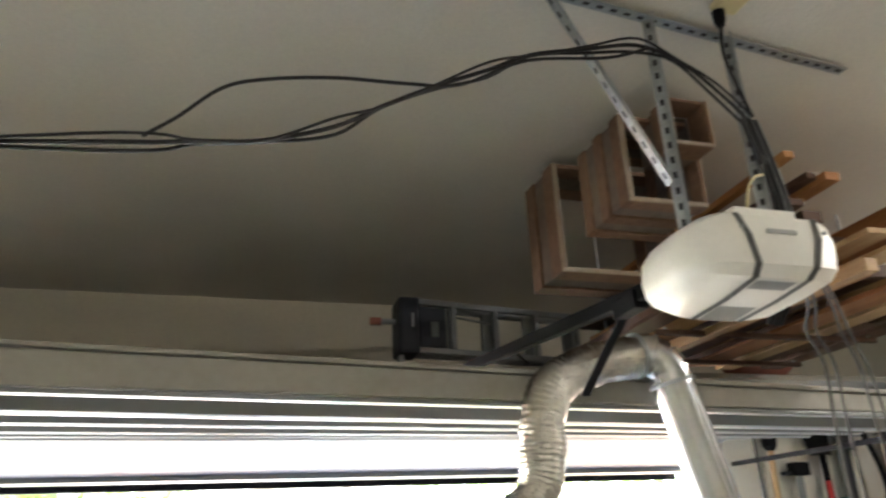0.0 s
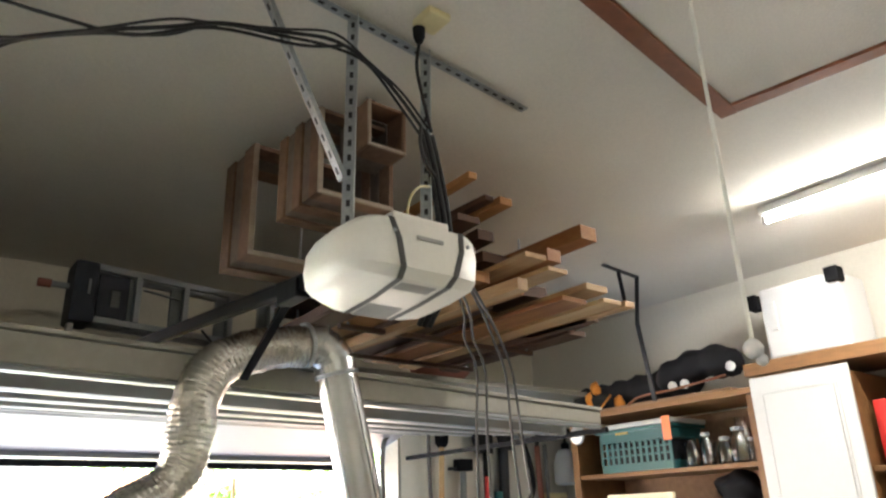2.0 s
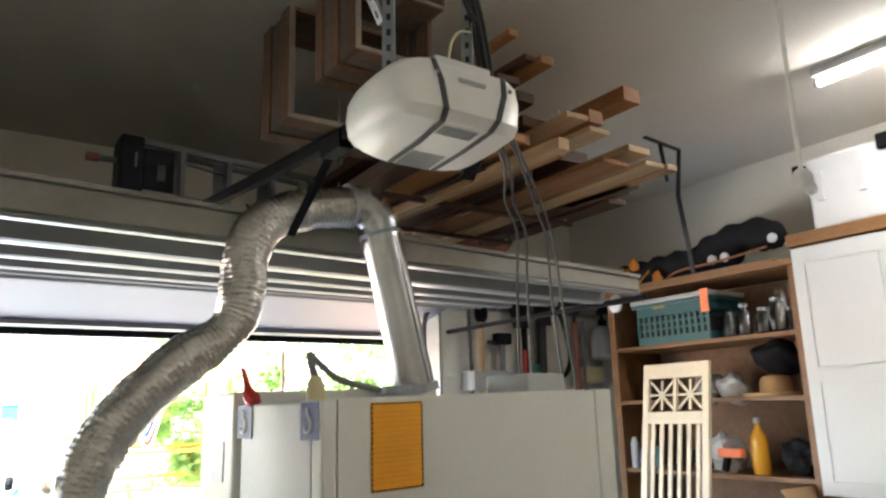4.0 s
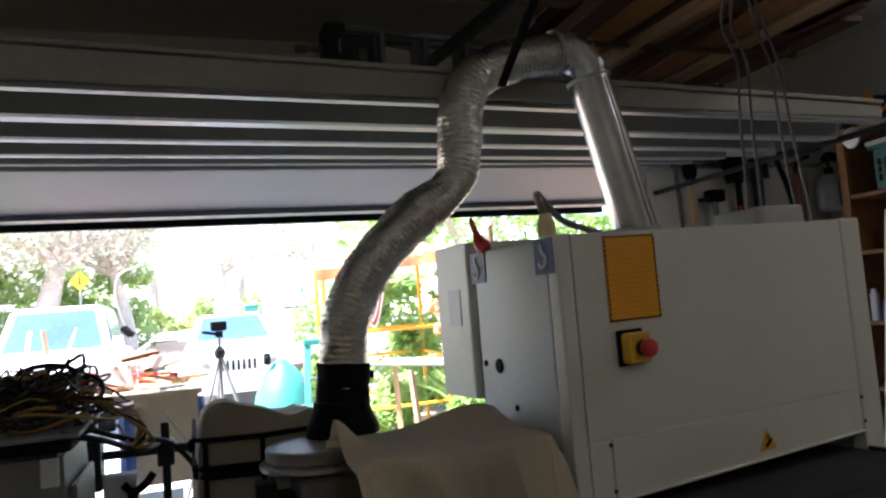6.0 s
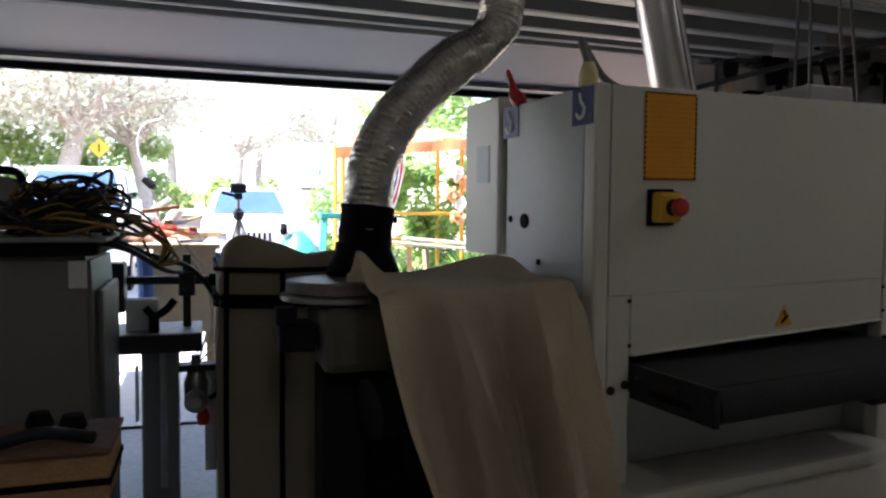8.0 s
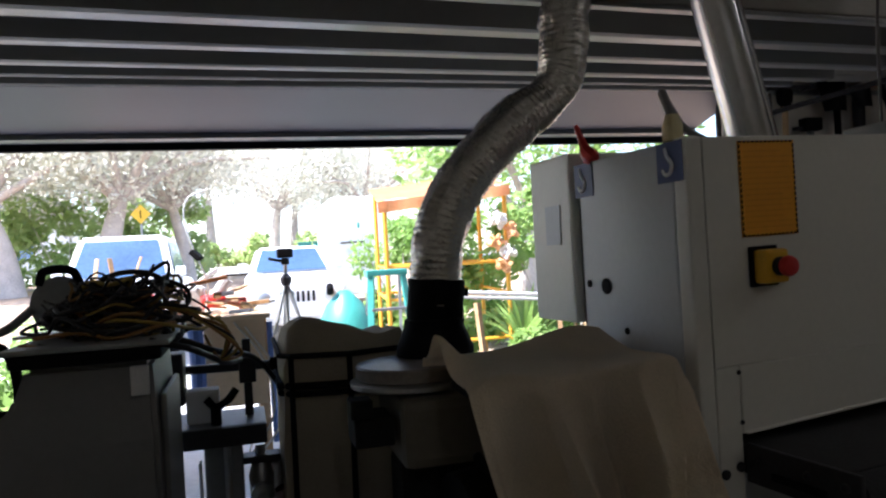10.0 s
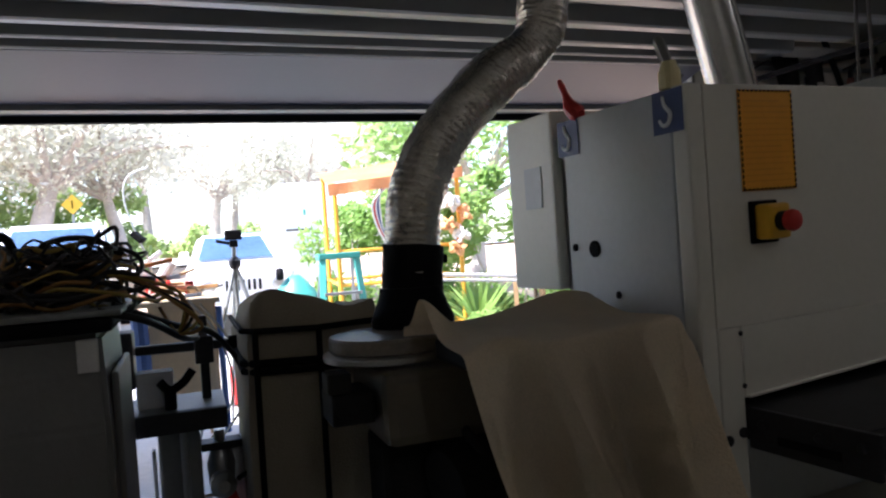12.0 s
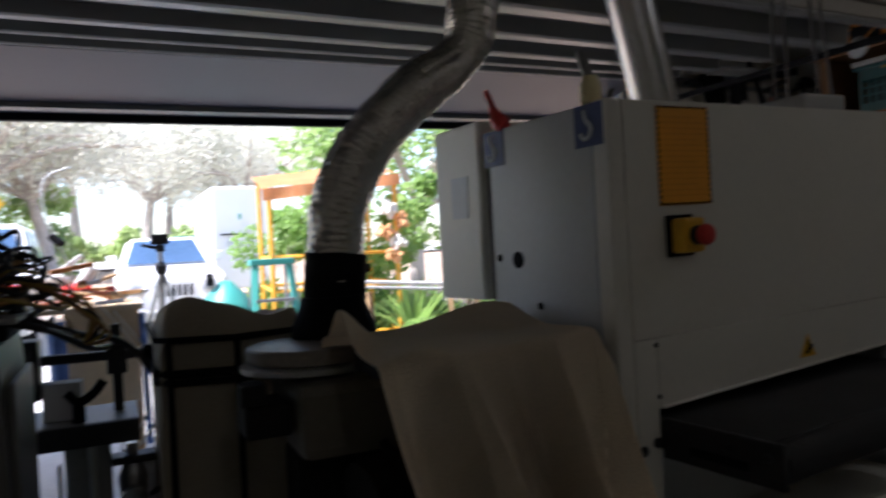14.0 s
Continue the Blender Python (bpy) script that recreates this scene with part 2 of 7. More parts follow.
def bar(p, q, w, h, bevel=0.0, bm=None, roll=0.0):
    """A straight bar of w by h from p to q."""
    p, q = Vector(p), Vector(q)
    d = q - p
    rot = d.to_track_quat("Z", "Y").to_matrix().to_4x4() @ Matrix.Rotation(roll, 4, "Z")
    b = bmesh.new()
    bmesh.ops.create_cube(b, size=1.0, matrix=Matrix.Diagonal((w, h, d.length, 1)))
    if bevel:
        bmesh.ops.bevel(b, geom=b.edges[:], offset=bevel, segments=1, affect="EDGES")
    b.transform(Matrix.Translation((p + q) / 2) @ rot)
    return merge(bm, b)


def spline(points, steps=8):
    """A smooth line through points (Catmull-Rom)."""
    pts = [Vector(p) for p in points]
    pts = [pts[0] * 2 - pts[1]] + pts + [pts[-1] * 2 - pts[-2]]
    out = []
    for a, b, c, d in zip(pts, pts[1:], pts[2:], pts[3:]):
        for k in range(steps):
            t = k / steps
            out.append(0.5 * ((2 * b) + (c - a) * t + (2 * a - 5 * b + 4 * c - d) * t * t + (3 * b - a - 3 * c + d) * t ** 3))
    return out + [pts[-2]]


def tube(points, radius, sides=10, bm=None, cap=True):
    """A round tube along points; radius: one number or one for each point."""
    bm = bm or bmesh.new()
    pts = [Vector(p) for p in points]
    rad = radius if isinstance(radius, (list, tuple)) else [radius] * len(pts)
    rings, up = [], None
    for i, p in enumerate(pts):
        d = (pts[min(i + 1, len(pts) - 1)] - pts[max(i - 1, 0)]).normalized()
        if up is None:
            up = d.orthogonal().normalized()
        up = (up - d * up.dot(d)).normalized()
        side = d.cross(up)
        rings.append([bm.verts.new(p + rad[i] * (math.cos(a) * up + math.sin(a) * side)) for a in (2 * math.pi * k / sides for k in range(sides))])
    for a, b in zip(rings, rings[1:]):
        for k in range(sides):
            bm.faces.new((a[k], a[(k + 1) % sides], b[(k + 1) % sides], b[k]))
    if cap:
        bm.faces.new(rings[0][::-1])
        bm.faces.new(rings[-1])
    return bm


def lathe(at, profile, sides=24, bm=None, turn=None):
    """A turned body about z at a place; profile: rows of radius and height."""
    b = bmesh.new()
    rings = [[b.verts.new((r * math.cos(2 * math.pi * k / sides), r * math.sin(2 * math.pi * k / sides), h)) for k in range(sides)] for r, h in profile]
    for a, c in zip(rings, rings[1:]):
        for k in range(sides):
            b.faces.new((a[k], a[(k + 1) % sides], c[(k + 1) % sides], c[k]))
    b.faces.new(rings[0][::-1])
    b.faces.new(rings[-1])
    b.transform(Matrix.Translation(at) @ (turn or Matrix.Identity(4)))
    return merge(bm, b)


def sheet(corner, u, v, nu, nv, lift, thick=0.004):
    """A cloth or ground sheet: corner + u*i + v*j, moved by lift(i, j), with thickness."""
    bm = bmesh.new()
    c, u, v = Vector(corner), Vector(u), Vector(v)
    grid = [[bm.verts.new(c + u * (i / nu) + v * (j / nv) + Vector(lift(i / nu, j / nv))) for j in range(nv + 1)] for i in range(nu + 1)]
    for i in range(nu):
        for j in range(nv):
            bm.faces.new((grid[i][j], grid[i + 1][j], grid[i + 1][j + 1], grid[i][j + 1]))
    if thick:
        bmesh.ops.solidify(bm, geom=bm.faces[:], thickness=thick)
    return bm


def structure(name, bm, mat, label):
    return solo(name, bm, mat, label, name.split("_")[0], kind="structure")


# ---- the shell of the garage ----
CEIL, FRONT, SIDE, BACK, LEFT = 3.362, 4.62, 4.35, -4.0, -3.2
DOOR_L, DOOR_R, HEAD, HEADER_Y = -2.75, 2.62, 2.62, 4.93
structure("floor", box(LEFT - 0.2, SIDE + 0.2, BACK - 0.2, FRONT + 0.2, -0.2, 0.0), CONCRETE, "grey stained concrete garage floor")
structure("ceiling", box(LEFT - 0.2, SIDE + 0.2, BACK - 0.2, HEADER_Y + 0.2, CEIL, CEIL + 0.15), PLASTER, "cream textured plaster ceiling")
structure("wall_east", box(SIDE, SIDE + 0.2, BACK, HEADER_Y + 0.2, 0, CEIL), WALLPAINT, "off-white painted garage side wall")
structure("wall_west", box(LEFT - 0.2, LEFT, BACK, HEADER_Y + 0.2, 0, CEIL), WALLPAINT, "off-white painted garage side wall")
structure("wall_south", box(LEFT - 0.2, SIDE + 0.2, BACK - 0.2, BACK, 0, CEIL), WALLPAINT, "off-white painted garage back wall")
structure("wall_north_header", box(LEFT, SIDE, HEADER_Y, HEADER_Y + 0.2, HEAD, CEIL), HEADER, "tan painted wall above the garage door")
structure("wall_north_east", box(DOOR_R, SIDE, FRONT, FRONT + 0.2, 0, HEAD), WALLPAINT, "off-white wall beside the door, hung with tools")
structure("wall_north_west", box(LEFT, DOOR_L, FRONT, FRONT + 0.2, 0, HEAD), WALLPAINT, "off-white wall beside the garage door")
# added cover strip that dulls the sunlit end of the wall by the door
structure("trim_door_jamb", box(DOOR_R - 0.024, DOOR_R - 0.002, FRONT + 0.002, FRONT + 0.21, 0.0, HEAD - 0.002, 0.003), DOORLIP, "tan strip added over the sunlit wall end beside the door")
structure("roof_eave", box(LEFT - 0.5, SIDE + 0.5, BACK - 0.5, FRONT + 0.75, CEIL + 0.15, CEIL + 0.35), WALLPAINT, "flat roof over the garage")


# ---- ground outside ----
def ground_height(x, y):
    s = max(0.0, y - 9.0)
    z = -0.012 + 0.07 * s - 0.0009 * s * s if s < 36 else -0.012 + 0.07 * 36 - 0.0009 * 36 * 36
    return z + (0.10 * noise.noise((x * 0.15, y * 0.15, 0)) * min(1, s / 6))


def ground():
    bm = bmesh.new()
    xs = [-400, -150, -60] + [-40 + 2 * k for k in range(41)] + [60, 150, 400]
    ys = [FRONT + 0.2, 6, 7, 8, 9] + [10 + 1.5 * k for k in range(24)] + [50, 65, 100, 200, 600]
    g = [[bm.verts.new((x, y, ground_height(x, y))) for y in ys] for x in xs]
    for i in range(len(xs) - 1):
        for j in range(len(ys) - 1):
            bm.faces.new((g[i][j], g[i + 1][j], g[i + 1][j + 1], g[i][j + 1]))
    return bm


smooth(structure("ground", ground(), EARTH, "brown leaf-littered ground rising to the street"))


def draped(x0, x1, y0, y1, up, nx=8, ny=12):
    bm = bmesh.new()
    g = [[bm.verts.new((x0 + (x1 - x0) * i / nx, y0 + (y1 - y0) * j / ny, ground_height(x0 + (x1 - x0) * i / nx, y0 + (y1 - y0) * j / ny) + up)) for j in range(ny + 1)] for i in range(nx + 1)]
    for i in range(nx):
        for j in range(ny):
            bm.faces.new((g[i][j], g[i + 1][j], g[i + 1][j + 1], g[i][j + 1]))
    return bm


structure("driveway", draped(-5.2, 1.9, FRONT + 0.2, 13.5, 0.03, 12, 16), DRIVE, "sunlit pale concrete driveway")
structure("road", draped(-60, 60, 30, 38, 0.09, 40, 8), DRIVE, "sunlit pale street")


# ---- the tilt-up door, standing open under the ceiling ----
def tilt_door():
    t = thing("door_1", (0, 3.9, 2.4), "white ribbed tilt-up garage door, open overhead", "garage door", kind="structure")
    sag = Matrix.Rotation(radians(1.9), 4, "Y")
    L, R = DOOR_L + 0.05, DOOR_R - 0.05

    def tapered(bm):
        # the lip narrows towards the far side of the door
        mid = sum(v.co.z for v in bm.verts) / len(bm.verts)
        for v in bm.verts:
            if v.co.z < mid - math.tan(radians(1.9)) * (v.co.x - (L + R) / 2):
                v.co.z += 0.075 * max(0.0, (v.co.x - 0.2) / (R - 0.2))
        return bm

    part("lip", tapered(box(L, R, 2.645, 2.675, 2.245, 2.385, 0.006, turn=sag)), DOORLIP, t, "tan painted inner edge of the door")
    part("lip_cap", box(L, R, 2.630, 2.72, 2.388, 2.406, 0.004, turn=sag), DOORLIP, t, "weathered timber capping")
    bead = box(L, R, 2.640, 2.69, 2.222, 2.240, 0.006, turn=sag)
    for v in bead.verts:
        v.co.z += 0.075 * max(0.0, (v.co.x - 0.2) / (R - 0.2))
    part("lip_bead", bead, DOORSHADE, t)
    # stiffening ribs: flat, inner face, foot, outer face
    y = 2.70
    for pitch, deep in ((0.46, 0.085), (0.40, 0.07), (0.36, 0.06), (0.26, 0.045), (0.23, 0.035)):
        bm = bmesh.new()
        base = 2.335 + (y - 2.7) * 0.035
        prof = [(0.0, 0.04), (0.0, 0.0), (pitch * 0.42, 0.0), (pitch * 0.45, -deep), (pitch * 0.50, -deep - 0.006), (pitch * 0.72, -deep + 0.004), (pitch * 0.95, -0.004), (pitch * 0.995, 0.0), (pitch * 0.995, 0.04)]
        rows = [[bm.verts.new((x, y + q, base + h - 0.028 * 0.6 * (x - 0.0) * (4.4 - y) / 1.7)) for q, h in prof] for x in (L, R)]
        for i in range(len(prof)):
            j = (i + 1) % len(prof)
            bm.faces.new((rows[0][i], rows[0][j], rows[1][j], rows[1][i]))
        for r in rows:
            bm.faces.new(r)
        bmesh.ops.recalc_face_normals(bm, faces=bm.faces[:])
        part("rib", bm, DOORSHADE, t)
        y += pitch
    tilt = Matrix.Rotation(math.atan2(-0.185, 0.78), 4, "X")
    part("outer_panel", box(DOOR_L + 0.05, DOOR_R - 0.05, 4.43, 5.20, 2.29, 2.315, 0.004, turn=tilt), DOORDAYLIT, t, "outer door panel, the blue cast of daylight put into its colour")
    part("edge_rail", box(DOOR_L + 0.05, DOOR_R - 0.05, 5.03, 5.08, 2.20, 2.235, 0.004, turn=tilt), DOORSHADE, t)
    part("bottom_seal", box(DOOR_L + 0.05, DOOR_R - 0.05, 5.175, 5.225, 2.16, 2.215, 0.008), RUBBER, t, "black rubber bottom seal")
    part("hinge_plate", bar((0.28, 2.95, 2.335), (0.42, 2.97, 2.335), 0.05, 0.012), DOORSHADE, t)
    return t


tilt_door()


# ---- wide-belt sander ----
# built square to its own axes: u along the front, v into its depth; it stands turned a little to the door
SANDER_AT, SANDER_TURN = (0.346, 1.947, 0.0), radians(5.7)


def sander_place(u, v, z):
    return Matrix.Translation(SANDER_AT) @ Matrix.Rotation(SANDER_TURN, 4, "Z") @ Vector((u, v, z + 0.018 * u * min(1.0, z / 0.9)))


def sander():
    t = thing("wide_belt_sander", SANDER_AT, "cream enamelled wide-belt sander with a black feed belt", "sander")

    def put(name, bm, mat, parent=t, label=""):
        for v in bm.verts:
            v.co = sander_place(*v.co)
        return part(name, bm, mat, parent, label)
    W, TOP, DEEP = 1.318, 1.672, 0.50
    FX, FY, SX = Matrix.Rotation(radians(90), 4, "X"), Matrix.Rotation(radians(90), 4, "Y"), Matrix.Rotation(radians(-90), 4, "Y")
    put("hood", box(0.075, 1.21, 0.014, DEEP, 1.0, TOP - 0.006, 0.006), SANDERPAINT)
    put("front_panel", box(0.074, 1.214, -0.003, 0.012, 1.0812, TOP - 0.003, 0.002), SANDERPAINT)
    fp = box(0.152, 1.214, -0.003, 0.012, 0.905, 1.0805, 0.0)
    for v in fp.verts:
        if v.co.z < 1.0:
            v.co.z += 0.028 * (v.co.x - 0.152)
    bmesh.ops.bevel(fp, geom=fp.edges[:], offset=0.003, segments=1, affect="EDGES")
    put("lower_panel", fp, SANDERPAINT)
    put("panel_lip", bar((0.156, -0.008, 0.909), (1.21, -0.008, 0.938), 0.010, 0.008, 0.002), SANDERPAINT)
    put("post", box(0.02, 0.070, -0.005, 0.05, 0, TOP, 0.009), SANDERPAINT)
    put("post_foot", box(0.0725, 0.149, -0.004, 0.05, 0, 1.0805, 0.006), SANDERPAINT)
    put("post", box(1.218, W, -0.005, 0.05, 0, TOP, 0.009), SANDERPAINT)
    put("side_panel", box(0.022, 0.072, 0.054, DEEP, 0.30, TOP - 0.004, 0.006), SANDERGREY, t, "grey side panel with cable holes")
    put("side_panel", box(1.24, W - 0.004, 0.054, DEEP, 0.30, TOP - 0.004, 0.006), SANDERGREY)
    put("top_cover", box(0.078, 1.236, 0.054, DEEP - 0.004, TOP - 0.0045, TOP + 0.001, 0.002), SANDERPAINT)
    put("back_gap", box(0.05, W - 0.04, DEEP, 0.552, 0.4, TOP - 0.02), CAST)
    put("rear_cabinet", box(0.018, 0.90, 0.553, 0.815, 1.165, 1.712, 0.010), SANDERPAINT)
    put("vent_label", box(0.0145, 0.0175, 0.62, 0.715, 1.42, 1.55, 0.001), SANDERGREY)
    put("rear_base", box(0.06, 1.23, 0.14, DEEP, 0.04, 0.76, 0.01), SANDERGREY)
    put("base", box(0.10, 1.21, -0.10, 0.138, 0.0, 0.54, 0.02), SANDERPAINT)
    put("base_front", box(0.10, 1.21, -0.13, -0.102, 0.02, 0.50, 0.008), SANDERPAINT)
    bed = put("feed_bed", box(0.17, 1.205, -0.285, 0.40, 0.795, 0.868, 0.008), DARKSTEEL)
    rl = tube([(0.175, -0.29, 0.828), (1.20, -0.29, 0.832)], 0.046, 20)
    smooth(put("roller", rl, BELT, bed))
    put("belt", box(0.178, 1.198, -0.29, 0.40, 0.870, 0.878, 0.003), BELT, bed, "black abrasive feed belt")
    put("bed_end", box(0.150, 0.166, -0.335, -0.006, 0.785, 0.884, 0.004), DARKSTEEL, bed)
    put("bed_end", box(1.2165, 1.232, -0.335, -0.006, 0.785, 0.884, 0.004), DARKSTEEL, bed)
    put("end_slot", box(0.147, 0.1495, -0.25, -0.09, 0.81, 0.83, 0.001), RUBBER, bed)
    for v in (-0.30, -0.20, -0.05):
        put("bolt", lathe((0.149, v, 0.85), [(0.011, 0), (0.011, 0.006), (0.007, 0.009)], 10, turn=SX), DARKSTEEL, bed)
    put("bed_bracket", box(1.03, 1.12, -0.12, -0.02, 0.69, 0.79, 0.006), DARKSTEEL, bed)
    # sticker with a dashed border and printed lines
    st = put("warning_sticker", box(0.184, 0.374, -0.0055, -0.0035, 1.406, 1.656), YELLOW, t, "amber warning sticker with black border")
    for k in range(13):
        u = 0.186 + 0.186 * k / 13
        for z in (1.407, 1.651):
            put("border_dash", box(u, u + 0.0095, -0.0072, -0.0058, z, z + 0.0045), RUBBER, st)
    for k in range(17):
        z = 1.408 + 0.243 * k / 17
        for u in (0.185, 0.3685):
            put("border_dash", box(u, u + 0.0045, -0.0072, -0.0058, z, z + 0.0098), RUBBER, st)
    for k in range(15):
        z = 1.630 - k * 0.0142
        put("text_line", box(0.200, 0.357 - 0.03 * ((k * 7) % 4 == 0), -0.0072, -0.0058, z - 0.0032, z), STICKTEXT, st)
    # emergency stop: base, tapered box, button facing out
    e = put("stop_switch", box(0.205, 0.282, -0.058, -0.014, 1.285, 1.372, 0.010), ESTOPYELLOW, t, "yellow emergency stop box")
    put("backplate", box(0.198, 0.290, -0.0135, -0.0035, 1.276, 1.381, 0.004), RUBBER, e)
    put("collar", lathe((0.246, -0.058, 1.328), [(0.024, 0), (0.024, 0.012), (0.018, 0.016)], 18, turn=FX), DARKSTEEL, e)
    stop = [(0.015, 0.012), (0.015, 0.022), (0.025, 0.024), (0.027, 0.034), (0.023, 0.043), (0.008, 0.048)]
    smooth(put("stop_button", lathe((0.246, -0.056, 1.328), stop, 20, turn=FX), RED, e, "red mushroom button"))
    # blue lifting-hook labels
    for v in (0.060, 0.472):
        l = put("lifting_label", box(0.0185, 0.0205, v - 0.052, v + 0.05, 1.562, 1.666), BLUELABEL, t, "blue label with a white hook")
        pts = spline([(0.017, v + 0.012, 1.652), (0.017, v + 0.006, 1.630), (0.017, v - 0.012, 1.607), (0.017, v - 0.004, 1.586), (0.017, v + 0.014, 1.582), (0.017, v + 0.026, 1.596)], 5)
        put("hook_sign", tube(pts, [0.004 + 0.0015 * math.sin(math.pi * i / 25) for i in range(26)], 6), WHITEINK, l)
    for v, z, r in ((0.378, 1.287, 0.024), (0.468, 1.293, 0.011), (0.286, 1.16, 0.010)):
        put("cable_hole", lathe((0.022, v, z), [(r, 0), (r, 0.004), (r * 0.75, 0.006)], 16, turn=SX), RUBBER)
    tri = bmesh.new()
    face = tri.faces.new([tri.verts.new(p) for p in ((0.715, -0.0055, 0.950), (0.789, -0.0055, 0.950), (0.752, -0.0055, 1.016))])
    ex = bmesh.ops.extrude_face_region(tri, geom=[face])
    bmesh.ops.translate(tri, verts=[v for v in ex["geom"] if isinstance(v, bmesh.types.BMVert)], vec=(0, 0.0015, 0))
    w = put("warning_triangle", tri, ESTOPYELLOW, t, "yellow warning triangle")
    put("warning_mark", bar((0.738, -0.0075, 0.961), (0.762, -0.0075, 0.984), 0.016, 0.002), RUBBER, w)
    put("warning_mark", bar((0.752, -0.0075, 0.984), (0.752, -0.0075, 0.998), 0.006, 0.002), RUBBER, w)
    for u, z in ((0.145, 1.064), (0.148, 0.936), (1.222, 0.968), (1.218, 1.05)):
        put("screw", lathe((u, -0.004, z), [(0.0065, 0), (0.0065, 0.003), (0.004, 0.005)], 8, turn=FX), DARKSTEEL)
    for u, z in ((0.084, 0.814), (0.132, 0.826), (0.10, 0.58), (1.27, 0.80), (1.27, 0.72)):
        put("bolt", lathe((u, -0.005, z), [(0.013, 0), (0.013, 0.006), (0.008, 0.009)], 10, turn=FX), DARKSTEEL)
    # on top: cable gland and its grey flex, a red tag, a small switch box, the duct port
    put("cable_gland", lathe((0.048, 0.075, TOP), [(0.027, 0), (0.027, 0.040), (0.021, 0.055), (0.017, 0.068)], 14), IVORY)
    smooth(put("cable_loop", tube(spline([(0.048, 0.075, TOP + 0.06), (0.034, 0.08, TOP + 0.105), (0.050, 0.11, TOP + 0.130), (0.12, 0.17, TOP + 0.105), (0.24, 0.26, TOP + 0.065), (0.38, 0.34, TOP + 0.045), (0.50, 0.40, TOP + 0.03)], 6), 0.012, 8), FLEXGREY))
    smooth(put("lifting_strap", tube(spline([(0.03, 0.42, TOP), (0.022, 0.45, TOP + 0.03), (0.020, 0.47, TOP + 0.07), (0.012, 0.485, TOP + 0.115)], 5), [0.020, 0.024, 0.027, 0.026, 0.024, 0.022, 0.02, 0.016, 0.014, 0.012, 0.011, 0.01, 0.01, 0.01, 0.008, 0.006], 8), RED, t, "red tag on the lifting eye"))
    put("duct_port", lathe((0.63, 0.46, TOP - 0.006), [(0.10, 0), (0.10, 0.012), (0.088, 0.02), (0.088, 0.05)], 28), GALV)
    return t


sander()


# ---- dust ducting ----
HOSE = [(-0.15, 2.55, 1.16), (-0.142, 2.55, 1.22), (-0.138, 2.55, 1.34), (-0.120, 2.55, 1.46), (-0.065, 2.55, 1.59), (0.040, 2.55, 1.715), (0.155, 2.55, 1.822), (0.268, 2.55, 1.900), (0.325, 2.55, 1.975), (0.343, 2.55, 2.08), (0.354, 2.55, 2.20), (0.392, 2.55, 2.295), (0.470, 2.55, 2.355), (0.60, 2.545, 2.402), (0.78, 2.53, 2.430)]


def even_path(points, step):
    """The same line cut into equal steps."""
    out, left = [points[0]], step
    for p, q in zip(points, points[1:]):
        d = (q - p).length
        while d > left:
            p = p.lerp(q, left / d)
            out.append(p)
            d, left = (q - p).length, step
        left -= d
    return out


